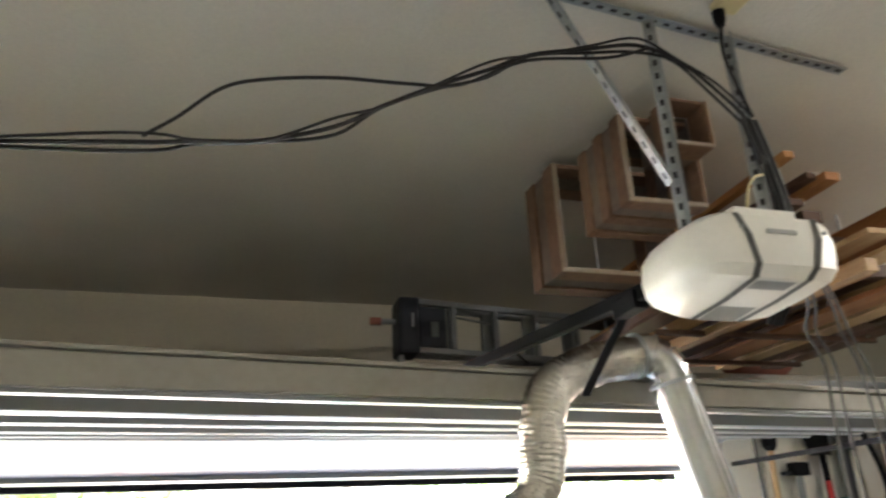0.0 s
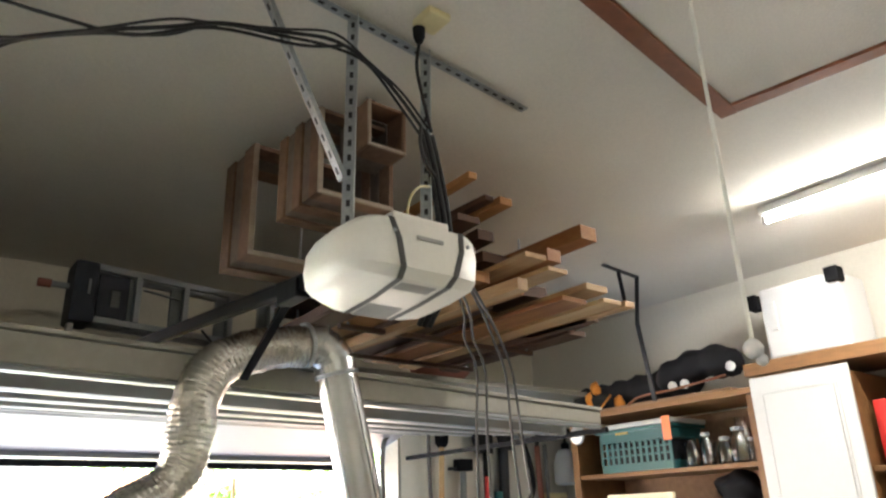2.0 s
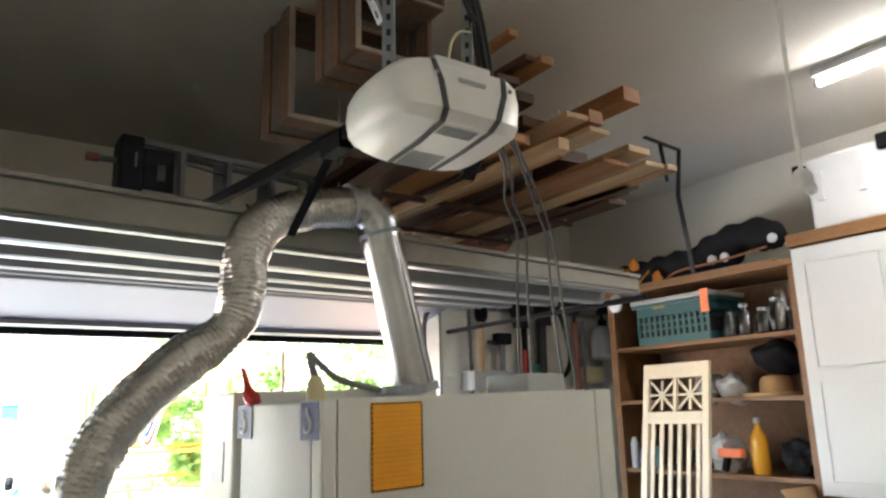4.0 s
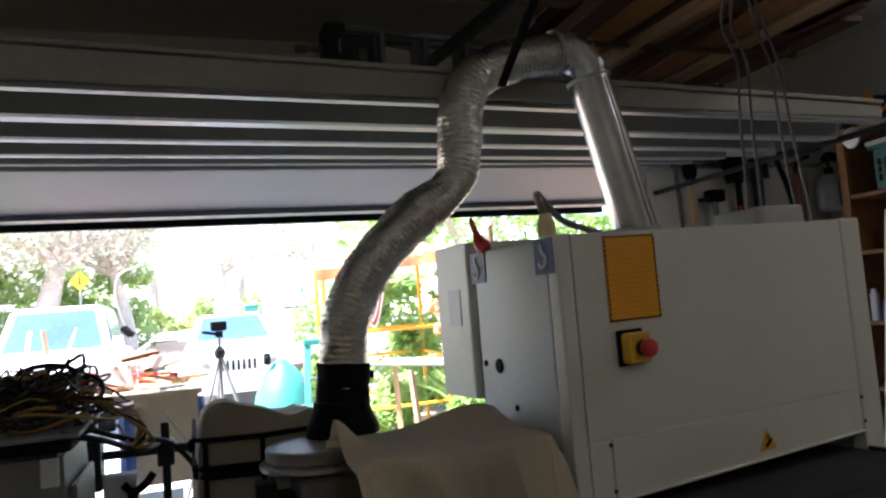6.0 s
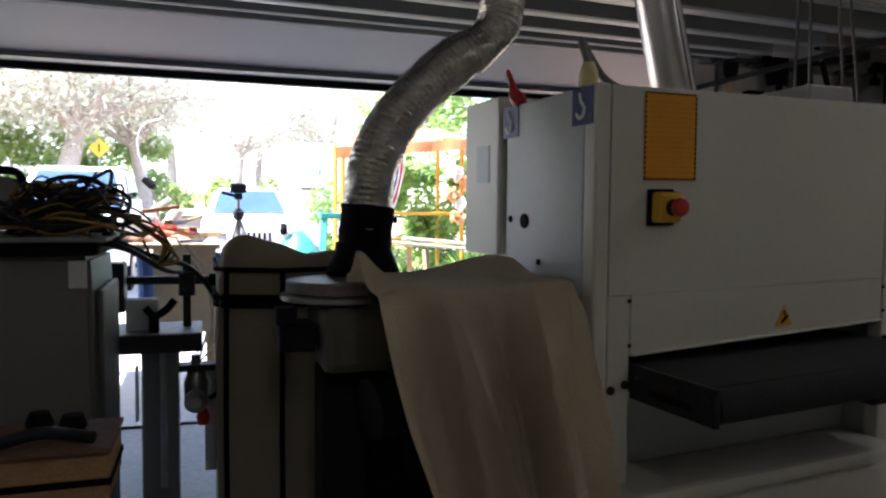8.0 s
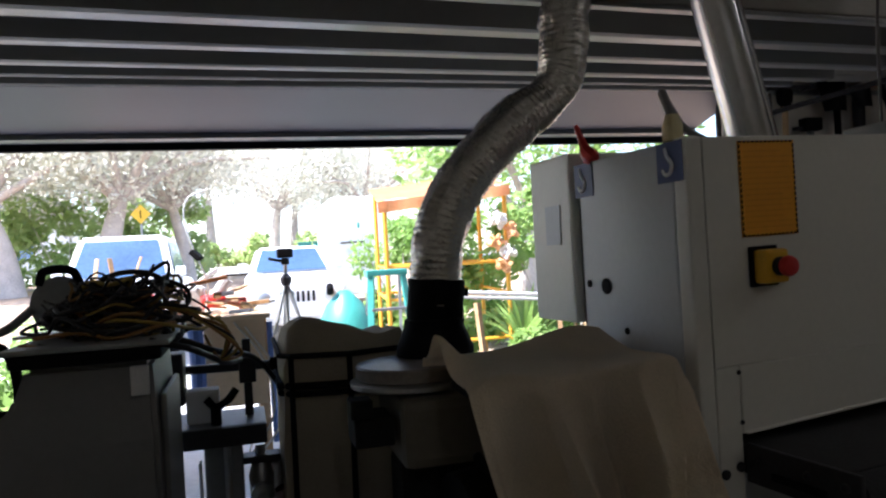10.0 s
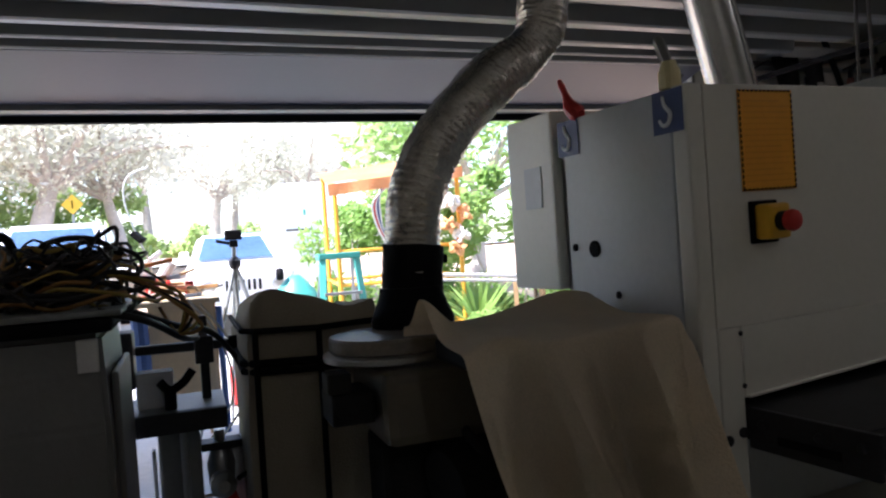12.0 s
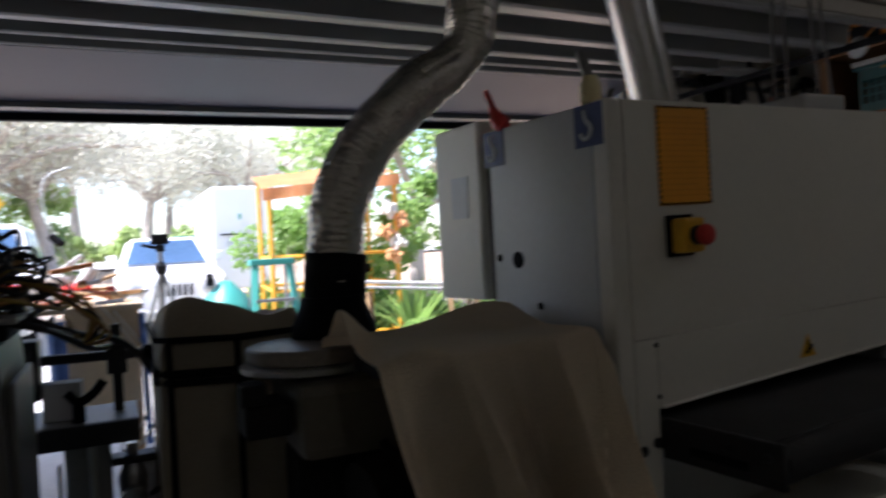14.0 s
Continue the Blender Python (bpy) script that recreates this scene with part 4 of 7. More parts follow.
def wall_ladder():
    t = thing("step_ladder", (0.6, 4.0, 2.70), "folded aluminium step ladder with dark blue top, lying over the door", "ladder")
    part("top_cap", box(0.145, 0.265, 3.90, 4.10, 2.765, 3.09, 0.02), BLUEPLASTIC, t, "dark blue plastic ladder top")
    part("cap_mark", box(0.215, 0.228, 3.893, 3.899, 2.91, 2.99, 0.002), ALU, t)
    for y, h in ((3.94, 0.018), (4.06, 0.016)):
        part("rail", bar((0.255, y, 3.072), (1.78, y, 2.985), 0.024, h * 2, 0.004), ALU, t)
        part("rail", bar((0.255, y, 2.792), (1.78, y, 2.722), 0.024, h * 2, 0.004), ALU, t)
    part("tray", box(0.275, 0.43, 3.955, 3.975, 2.81, 3.045, 0.006), BLUEPLASTIC, t, "dark folding tray")
    part("tray_pocket", box(0.34, 0.385, 3.945, 3.954, 2.87, 2.96, 0.004), CAST, t)
    for k in range(5):
        x = 0.455 + 0.255 * k
        part("tread", box(x, x + 0.03, 3.925, 4.05, 2.80 - 0.014 * k, 3.045 - 0.014 * k, 0.004), ALU, t)
        part("tread_flange", box(x - 0.06, x - 0.001, 3.965, 3.99, 2.81 - 0.014 * k, 3.035 - 0.014 * k, 0.003), CAST, t)
    part("foot_bolt", tube([(0.0, 4.0, 2.965), (0.06, 4.0, 2.965)], 0.022, 10), TERRACOTTA, t)
    part("foot_rod", tube([(0.06, 4.0, 2.965), (0.145, 4.0, 2.965)], 0.016, 10), ALU, t)
    part("foot", box(0.155, 0.185, 3.96, 4.02, 2.692, 2.766, 0.004), ALU, t)
    part("foot", box(1.70, 1.74, 3.96, 4.04, 2.692, 2.72, 0.004), RUBBER, t)
    part("spreader", bar((0.82, 3.92, 2.80), (0.90, 3.92, 2.72), 0.02, 0.006), DARKSTEEL, t)
    part("spreader", bar((0.50, 3.955, 2.99), (0.70, 3.955, 2.96), 0.02, 0.006), ALU, t)
    s = thing("storage_ledge", (1.2, 4.3, 2.66), "tan painted ledge on the wall above the door", "ledge")
    part("board", box(LEFT, SIDE, 3.90, HEADER_Y - 0.002, 2.655, 2.69, 0.004), DOORLIP, s)
    bowl = [(0.05, 0.0), (0.14, 0.01), (0.22, 0.09), (0.24, 0.14), (0.225, 0.14), (0.20, 0.09), (0.12, 0.03), (0.03, 0.025)]
    smooth(solo("terracotta_bowl", lathe((2.66, 4.15, 2.691), bowl, 28), TERRACOTTA, "dull red terracotta bowl on the ledge over the door", "bowl"), 50)


wall_ladder()


# ---- side wall: shelving, cabinet and what stands on them ----
def shelving():
    t = thing("shelving_unit", (4.05, 3.25, 0), "open orange-brown pine shelving unit against the side wall", "shelves")
    xf, xb, ya, yb = 3.80, SIDE - 0.002, 2.45, 4.0
    for z in (0.25, 0.72, 1.17, 1.66, 2.055):
        part("shelf", box(xf + 0.01, xb, ya + 0.02, yb - 0.03, z - 0.028, z, 0.003), SHELFWOOD, t)
    part("top_board", box(xf - 0.02, xb, ya - 0.02, yb + 0.05, 2.46, 2.50, 0.004), SHELFWOOD, t)
    part("side", box(xf, xb, yb - 0.028, yb, 0, 2.458, 0.003), SHELFWOOD, t)
    part("side", box(xf, xb, ya, ya + 0.02, 0, 2.458, 0.003), SHELFWOOD, t)
    part("back_panel", box(xb - 0.012, xb - 0.002, ya + 0.02, yb - 0.03, 0.1, 2.45), BOXWOOD, t)
    part("cleat", box(xf - 0.008, xf + 0.0, ya, ya + 0.05, 0.1, 2.455, 0.002), SHELFWOOD, t)
    part("cleat", box(xf - 0.012, xf - 0.001, yb - 0.06, yb, 0.1, 2.455, 0.002), SHELFWOOD, t)
    c = thing("white_cabinet", (4.0, 2.2, 1.1), "white panelled cupboard with pine sides hung on the wall", "cabinet")
    part("carcass", box(3.76, SIDE - 0.002, 1.85, 2.425, 1.10, 2.50, 0.004), SHELFWOOD, c)
    d = part("door", box(3.735, 3.757, 1.835, 2.43, 1.09, 2.535, 0.005), CABWHITE, c, "white panelled door")
    for z0, z1 in ((1.18, 1.72), (1.82, 2.43)):
        part("raised_panel", box(3.727, 3.734, 1.925, 2.345, z0, z1, 0.004), CABWHITE, d)
        for y0, y1, a, b in ((1.905, 2.365, z0 - 0.02, z0 - 0.008), (1.905, 2.365, z1 + 0.008, z1 + 0.02), (1.905, 1.917, z0, z1), (2.353, 2.365, z0, z1)):
            part("moulding", box(3.730, 3.734, y0, y1, a, b, 0.001), CABWHITE, d)
    u = thing("upper_shelf", (4.05, 1.0, 2.52), "long pine top shelf running over the cupboard", "shelf")
    part("board", box(3.78, SIDE - 0.002, -0.2, 2.48, 2.56, 2.64, 0.005), SHELFWOOD, u)
    part("cross_panel", box(3.79, SIDE - 0.002, 0.9, 0.93, 1.2, 2.558, 0.003), SHELFWOOD, u)
    part("lower_board", box(3.80, SIDE - 0.002, 0.93, 1.845, 1.95, 1.98, 0.003), SHELFWOOD, u)
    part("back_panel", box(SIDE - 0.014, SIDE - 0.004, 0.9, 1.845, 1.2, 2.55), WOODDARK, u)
    part("batten", box(3.80, 3.83, 1.95, 2.44, 2.505, 2.558, 0.003), SHELFWOOD, u)
    solo("red_folder", box(3.86, 4.25, 1.72, 1.80, 1.982, 2.33, 0.01), RED, "red upright folder on the shelf", "folder")
    solo("black_case", box(3.86, 4.28, 1.25, 1.69, 1.982, 2.40, 0.02), BLACKCLOTH, "black square case on the shelf", "case")


shelving()


def basket():
    t = thing("laundry_basket", (3.95, 3.45, 2.057), "teal slatted plastic laundry basket with an orange tag", "basket")
    x0, x1, y0, y1, z0, z1 = 3.79, 4.17, 3.08, 3.74, 2.057, 2.36
    part("floor_tray", box(x0 + 0.04, x1 - 0.04, y0 + 0.04, y1 - 0.04, z0, z0 + 0.02, 0.004), TEAL, t)
    for a, b in ((z0, z0 + 0.055), (z0 + 0.205, z0 + 0.275)):
        part("band", box(x0 + 0.015, x1 - 0.015, y0 + 0.015, y0 + 0.021, a, b), TEAL, t)
        part("band", box(x0 + 0.015, x1 - 0.015, y1 - 0.021, y1 - 0.015, a, b), TEAL, t)
        part("band", box(x0 + 0.008, x0 + 0.014, y0 + 0.022, y1 - 0.022, a, b), TEAL, t)
        part("band", box(x1 - 0.014, x1 - 0.008, y0 + 0.022, y1 - 0.022, a, b), TEAL, t)
    n = 13
    for k in range(n):
        y = y0 + 0.03 + (y1 - y0 - 0.06) * k / (n - 1)
        part("slat", box(x0 + 0.008, x0 + 0.014, y - 0.012, y + 0.012, z0 + 0.056, z0 + 0.204), TEAL, t)
        part("slat", box(x1 - 0.014, x1 - 0.008, y - 0.012, y + 0.012, z0 + 0.056, z0 + 0.204), TEAL, t)
    for z in (z0 + 0.10, z0 + 0.15):
        part("rail", box(x0 + 0.005, x0 + 0.0075, y0 + 0.022, y1 - 0.022, z, z + 0.012), TEAL, t)
    part("rim", box(x0 - 0.012, x1 + 0.012, y0 - 0.012, y1 + 0.012, z1 - 0.03, z1 - 0.005, 0.008), TEAL, t)
    part("lid", box(x0 - 0.018, x1 + 0.018, y0 - 0.018, y1 + 0.018, z1 - 0.004, z1 + 0.03, 0.010), GREYPLASTIC, t, "grey lid on the basket")
    part("tag", box(x0 - 0.02, x0 - 0.017, 3.07, 3.135, 2.24, 2.40), ORANGE, t, "fluorescent orange tag")
    part("sticker", box(x0 - 0.004, x0 + 0.003, 3.45, 3.56, 2.315, 2.33), CORDYELLOW, t)
    part("folded_cloth", box(x0 + 0.05, x1 - 0.05, y0 + 0.05, y1 - 0.05, z0 + 0.022, z0 + 0.2, 0.03), BLACKCLOTH, t)


basket()


def jar(at, r, h, lid):
    t = thing("glass_jar", at, "clear empty glass jar on a pine shelf", "jar", "jars on the shelf")
    x, y, z = at
    smooth(part("jar", lathe(at, [(r * 0.9, 0), (r, 0.006), (r, h * 0.72), (r * 0.62, h * 0.86), (r * 0.62, h), (r * 0.54, h), (r * 0.54, h * 0.86), (r * 0.92, h * 0.7), (r * 0.92, 0.012)], 16), CLEARGLASS, t), 50)
    if lid:
        part("lid", lathe((x, y, z + h + 0.001), [(r * 0.66, 0), (r * 0.66, 0.018), (r * 0.6, 0.02)], 14), ALU, t)


for x, y, r, h, l in ((3.88, 3.00, 0.045, 0.17, 0), (3.87, 2.88, 0.045, 0.19, 1), (3.88, 2.75, 0.05, 0.15, 1), (3.88, 2.65, 0.06, 0.20, 1), (3.9, 2.57, 0.035, 0.13, 1), (4.05, 2.72, 0.055, 0.30, 0), (4.08, 2.92, 0.05, 0.16, 0)):
    jar((x, y, 2.057), r, h, l)


def shelf_goods():
    b = thing("oil_bottle", (3.9, 2.90, 1.172), "clear bottle of amber oil on a pine shelf", "bottle")
    smooth(part("bottle", lathe((3.9, 2.90, 1.172), [(0.05, 0), (0.055, 0.01), (0.055, 0.20), (0.05, 0.24), (0.022, 0.29), (0.018, 0.32)], 18), OIL, b), 50)
    part("cap", lathe((3.9, 2.90, 1.493), [(0.022, 0), (0.022, 0.03), (0.018, 0.034)], 14), FOAMWHITE, b)
    h = thing("straw_hat", (3.98, 2.78, 1.662), "brown straw hat with wide brim lying on a shelf", "hat")
    smooth(part("brim", lathe((3.98, 2.78, 1.662), [(0.20, 0.0), (0.215, 0.018), (0.20, 0.024), (0.10, 0.022)], 26), STRAW, h), 50)
    smooth(part("crown", lathe((3.98, 2.78, 1.685), [(0.10, 0), (0.098, 0.07), (0.08, 0.10), (0.03, 0.11)], 24), STRAW, h), 50)
    bm = bmesh.new()
    bmesh.ops.create_icosphere(bm, subdivisions=4, radius=0.15)
    for v in bm.verts:
        v.co *= 1 + 0.35 * noise.noise(v.co * 9)
        v.co.z *= 0.75
    bm.transform(Matrix.Translation((4.02, 2.76, 1.91)))
    smooth(solo("black_fur_hat", bm, BLACKCLOTH, "shaggy black fur hat hanging under the shelf", "hat"), 60)
    for i, (x, y, z, r, m, lab) in enumerate(((4.0, 3.1, 1.72, 0.10, CLEARGLASS, "crumpled clear plastic bag on the shelf"), (3.98, 3.2, 1.28, 0.13, FOAMWHITE, "crumpled pale plastic bag on the shelf"), (4.0, 2.66, 1.28, 0.12, BLACKCLOTH, "crumpled dark bag on the shelf"), (3.95, 3.35, 1.25, 0.09, BLACKCLOTH, "crumpled dark bag on the shelf"), (4.0, 3.3, 1.74, 0.1, GREYPLASTIC, "grey crumpled bag on the shelf"))):
        bm = bmesh.new()
        bmesh.ops.create_icosphere(bm, subdivisions=3, radius=r)
        for v in bm.verts:
            v.co *= 1 + 0.5 * noise.noise(v.co * 14 + Vector((i, 0, 0)))
        bm.transform(Matrix.Translation((x, y, z)))
        solo("plastic_bag", bm, m if m is not CLEARGLASS else FOAMWHITE, lab, "bag")
    d = thing("power_drill", (3.9, 3.08, 1.172), "orange and black cordless drill on the shelf", "drill")
    part("body", box(3.84, 3.90, 3.0, 3.18, 1.27, 1.33, 0.015), ORANGE, d)
    part("grip", bar((3.87, 3.12, 1.28), (3.87, 3.15, 1.18), 0.045, 0.04, 0.008), BLACKCLOTH, d)
    for k, (y, hh, m) in enumerate(((3.75, 0.2, FOAMWHITE), (3.82, 0.14, BLUELABEL), (3.68, 0.16, TEAL), (3.9, 0.22, FOAMWHITE))):
        smooth(solo("spray_can", lathe((3.86, y, 1.172), [(0.028, 0), (0.03, 0.01), (0.03, hh * 0.8), (0.018, hh * 0.9), (0.018, hh)], 14), m, "small upright can on the shelf", "can", "cans on the shelf"), 50)
    k = thing("carton", (3.75, 2.3, 0), "open brown cardboard carton beside the shelves", "carton")
    part("wall", box(3.5, 3.95, 2.0, 2.45, 0.55, 1.02, 0.004), CARTON, k)
    part("flap", bar((3.5, 2.22, 1.02), (3.36, 2.22, 1.10), 0.43, 0.006), CARTON, k)
    part("flap", bar((3.72, 2.45, 1.02), (3.72, 2.55, 1.13), 0.43, 0.006), CARTON, k)
    part("print_bar", box(3.496, 3.499, 2.1, 2.2, 0.88, 0.91), FOAMWHITE, k)
    part("crate_below", box(3.52, 3.93, 2.02, 2.43, 0.0, 0.548, 0.01), CARTON, k)
    bk = thing("plastic_bucket", (3.6, 2.85, 0.72), "grey plastic bucket with a lid below the shelves", "bucket")
    smooth(part("pail", lathe((3.62, 2.9, 0.60), [(0.13, 0), (0.155, 0.34), (0.165, 0.34), (0.165, 0.37), (0.15, 0.375)], 26), GREYPLASTIC, bk), 40)
    part("stand", box(3.46, 3.78, 2.74, 3.06, 0.0, 0.598, 0.01), CARTON, bk)
    bag = thing("duffel_bag", (4.02, 3.4, 2.5), "long black and orange nylon kit bag on the top shelf", "bag")
    bm = tube(spline([(3.98, 4.03, 2.61), (4.0, 3.8, 2.63), (4.02, 3.5, 2.64), (4.02, 3.2, 2.65), (4.02, 2.95, 2.66)], 6), [0.085] + [0.105 + 0.012 * math.sin(i * 1.7) for i in range(23)] + [0.06], 16)
    for v in bm.verts:
        v.co += 0.02 * Vector((noise.noise(v.co * 8), 0, noise.noise(v.co * 8 + Vector((5, 0, 0)))))
    smooth(part("body", bm, BLACKCLOTH, bag), 70)
    for y, z in ((3.86, 2.62), (3.80, 2.70), (3.58, 2.56)):
        pb = bmesh.new()
        bmesh.ops.create_icosphere(pb, subdivisions=2, radius=0.06)
        for v in pb.verts:
            v.co = Vector((v.co.x * 0.45, v.co.y * 0.8, v.co.z)) * (1 + 0.4 * noise.noise(v.co * 20))
        pb.transform(Matrix.Translation((3.905, y, z)))
        smooth(part("panel", pb, ORANGECLOTH, bag, "orange nylon panel"), 60)
    pouch = tube(spline([(3.98, 3.24, 2.66), (3.97, 3.05, 2.72), (3.98, 2.8, 2.74), (4.0, 2.60, 2.70)], 6), [0.05, 0.085] + [0.105 + 0.01 * math.sin(i * 1.3) for i in range(15)] + [0.085, 0.04], 14)
    for v in pouch.verts:
        v.co += 0.022 * Vector((noise.noise(v.co * 9), 0, noise.noise(v.co * 9 + Vector((5, 0, 0)))))
    smooth(part("pouch", pouch, BLACKCLOTH, bag), 70)
    part("strap", bar((3.86, 3.62, 2.62), (3.80, 3.70, 2.51), 0.06, 0.008), ORANGECLOTH, bag)
    smooth(part("cord", tube(spline([(3.80, 3.42, 2.52), (3.80, 3.30, 2.56), (3.80, 3.0, 2.57), (3.80, 2.62, 2.60)], 6), 0.009, 7), TRIMWOOD, bag), 80)
    for y, z in ((3.06, 2.60), (2.96, 2.60), (2.60, 2.66)):
        smooth(part("wheel", lathe((3.86, y, z), [(0.03, 0), (0.032, 0.02), (0.018, 0.026)], 14, turn=Matrix.Rotation(radians(-90), 4, "Y")), FOAMWHITE, bag))
    solo("loose_board", box(3.80, 4.2, 2.6, 4.02, 2.502, 2.522, 0.003), BOXWOOD, "dark loose board on the top shelf", "board")
    f = thing("foam_box", (4.05, 2.06, 2.64), "white polystyrene box with black corner guards on the top shelf", "box")
    part("body", box(3.84, 4.2, 1.82, 2.32, 2.642, 3.10, 0.02), FOAMWHITE, f)
    part("rib", box(3.825, 3.839, 2.22, 2.26, 2.82, 3.0, 0.004), FOAMWHITE, f)
    part("rib", box(3.825, 3.839, 1.97, 2.01, 2.82, 3.02, 0.004), FOAMWHITE, f)
    part("corner_guard", box(3.80, 3.90, 2.325, 2.39, 2.97, 3.07, 0.012), RUBBER, f, "black corner guard")
    part("corner_guard", box(3.80, 3.90, 1.80, 1.88, 3.03, 3.12, 0.012), RUBBER, f, "black corner guard")


shelf_goods()


def fret_panel():
    t = thing("fretwork_gate", (3.5, 3.3, 0), "bare pale wooden gate panel with fretwork top, leaning on the shelves", "gate panel")
    lean = Matrix.Translation((3.34, 3.31, 0)) @ Matrix.Rotation(radians(9.5), 4, "Y")

    def piece(name, y0, y1, z0, z1, x0=0.0, x1=0.03, mat=CREAMWOOD):
        bm = box(x0, x1, y0, y1, z0, z1, 0.002)
        bm.transform(lean)
        part(name, bm, mat, t)
    W, H = 0.27, 1.93
    piece("stile", -W, -W + 0.05, 0.01, H)
    piece("stile", W - 0.05, W, 0.01, H)
    piece("rail", -W + 0.051, W - 0.051, H - 0.10, H)
    piece("rail", -W + 0.051, W - 0.051, H - 0.41, H - 0.33)
    piece("rail", -W + 0.051, W - 0.051, 0.06, 0.20)
    piece("mullion", -0.012, 0.012, H - 0.329, H - 0.101)
    for k in range(6):
        y = -W + 0.05 + (2 * W - 0.10) * (k + 0.5) / 6
        piece("slat", y - 0.014, y + 0.014, 0.201, H - 0.411, 0.008, 0.022)
    for c in (-0.116, 0.116):
        zc = H - 0.215
        for a in (0, 45, 90, 135):
            ln = 0.10 if a in (0, 90) else 0.135
            d = Vector((0, math.cos(radians(a)), math.sin(radians(a)))) * ln
            bm = bar(Vector((0.015 + a * 0.00003, c, zc)) - d, Vector((0.015 + a * 0.00003, c, zc)) + d, 0.012, 0.014)
            bm.transform(lean)
            part("fret", bm, CREAMWOOD, t)


fret_panel()


# ---- tools on the wall beside the door ----
def wall_tools():
    r = thing("tool_rail", (3.4, FRONT, 2.3), "dark steel tool rail on the wall with hooks", "tool rail")
    part("rail", bar((3.70, FRONT - 0.06, 2.465), (4.24, FRONT - 0.06, 2.55), 0.05, 0.05, 0.005), DARKSTEEL, r)
    part("back_strip", box(2.72, 4.26, FRONT - 0.022, FRONT - 0.002, 2.395, 2.425, 0.003), GALV, r)
    for x in (2.83, 2.93, 3.12, 3.36, 3.55, 3.95, 4.25):
        part("hook", bar((x, FRONT - 0.022, 2.41), (x, FRONT - 0.15, 2.43), 0.012, 0.012), DARKSTEEL, r)
    y = FRONT - 0.10

    def scoop(x, z, w, h):
        # a dished blade, wider above
        def dish(u, v):
            return ((u - 0.5) * -0.25 * w * v, 0.05 * (2 * u - 1) ** 2 - 0.03 * v, 0)
        return sheet((x - w / 2, y - 0.05, z + h), (w, 0, 0), (0, 0, -h), 8, 6, dish, 0.005)

    def tool(name, label, category, pieces):
        t = thing(name, (pieces[0][1][0], y, 1.0), label, category, "tools on the wall rail")
        for nm, p, q, w, m in pieces:
            smooth(part(nm, tube([p, q], w / 2, 10), m, t))
        return t
    t = tool("garden_shovel", "wooden-handled garden tool hung on the wall by its black socket", "shovel", [("shaft", (2.885, y, 1.0), (2.925, y, 2.30), 0.042, WOODPALE)])
    part("socket", lathe((2.927, y, 2.29), [(0.03, 0), (0.05, 0.03), (0.055, 0.09), (0.045, 0.11)], 12), RUBBER, t)
    tool("pole", "dark wooden pole leaning against the wall", "pole", [("shaft", (2.86, y, 0.0), (2.80, y, 2.38), 0.03, CABLEGREY)])
    t = tool("garden_rake", "small black-headed hammer-like tool on a grey shaft", "rake", [("shaft", (3.10, y, 1.0), (3.125, y, 2.13), 0.05, CAST)])
    part("head", box(3.05, 3.19, y - 0.05, y + 0.03, 2.12, 2.21, 0.012), RUBBER, t)
    part("head_arm", box(2.99, 3.05, y - 0.02, y + 0.02, 2.125, 2.15, 0.004), DARKSTEEL, t)
    t = tool("broad_shovel", "dark broad scoop shovel hung on the wall, blade up", "shovel", [("shaft", (3.36, y, 1.0), (3.36, y, 2.30), 0.05, RUBBER), ("red_sleeve", (3.32, y - 0.04, 1.90), (3.325, y - 0.04, 2.08), 0.03, RED)])
    part("blade", scoop(3.32, 2.25, 0.25, 0.22), CASTDARK, t)
    t = tool("spade", "grey scoop shovel with a thick shaft hung on the wall", "shovel", [("shaft", (3.51, y, 1.0), (3.55, y, 2.34), 0.085, DARKSTEEL), ("grip", (3.43, y - 0.05, 1.84), (3.43, y - 0.05, 1.97), 0.07, TEAL)])
    part("blade", scoop(3.565, 2.28, 0.20, 0.16), DARKSTEEL, t)
    t = tool("axe", "dark red-brown axe handle hung on the wall", "axe", [("shaft", (3.945, y, 1.75), (3.93, y, 2.33), 0.05, TERRACOTTA)])
    smooth(part("hook_end", tube(spline([(3.93, y, 2.32), (3.94, y, 2.39), (4.0, y, 2.44), (4.08, y, 2.46)], 6), 0.018, 8), DARKSTEEL, t), 80)
    tool("digging_bar", "grey steel digging bar standing against the wall", "bar", [("shaft", (4.06, y, 0.0), (4.02, y, 2.35), 0.035, CAST)])
    wp = thing("spring_bracket", (3.4, FRONT - 0.2, 2.48), "white painted steel bracket of the tilt door spring", "bracket")
    part("plate", box(3.16, 3.66, FRONT - 0.22, FRONT - 0.002, 2.485, 2.515, 0.005), CABWHITE, wp)
    part("flange", box(3.18, 3.64, FRONT - 0.22, FRONT - 0.21, 2.44, 2.484, 0.003), CABWHITE, wp)
    s = thing("garden_sprayer", (4.23, FRONT - 0.12, 2.03), "white plastic pump sprayer hung by its black pump", "sprayer")
    smooth(part("tank", lathe((4.225, FRONT - 0.13, 2.02), [(0.075, 0), (0.10, 0.02), (0.10, 0.17), (0.075, 0.25), (0.04, 0.29)], 22), FOAMWHITE, s), 50)
    part("pump", lathe((4.24, FRONT - 0.13, 2.31), [(0.035, 0), (0.035, 0.05), (0.012, 0.06), (0.012, 0.11), (0.05, 0.115), (0.05, 0.14)], 14), RUBBER, s)
    part("trigger", bar((4.20, FRONT - 0.15, 2.46), (4.33, FRONT - 0.15, 2.44), 0.07, 0.06, 0.012), RUBBER, s)
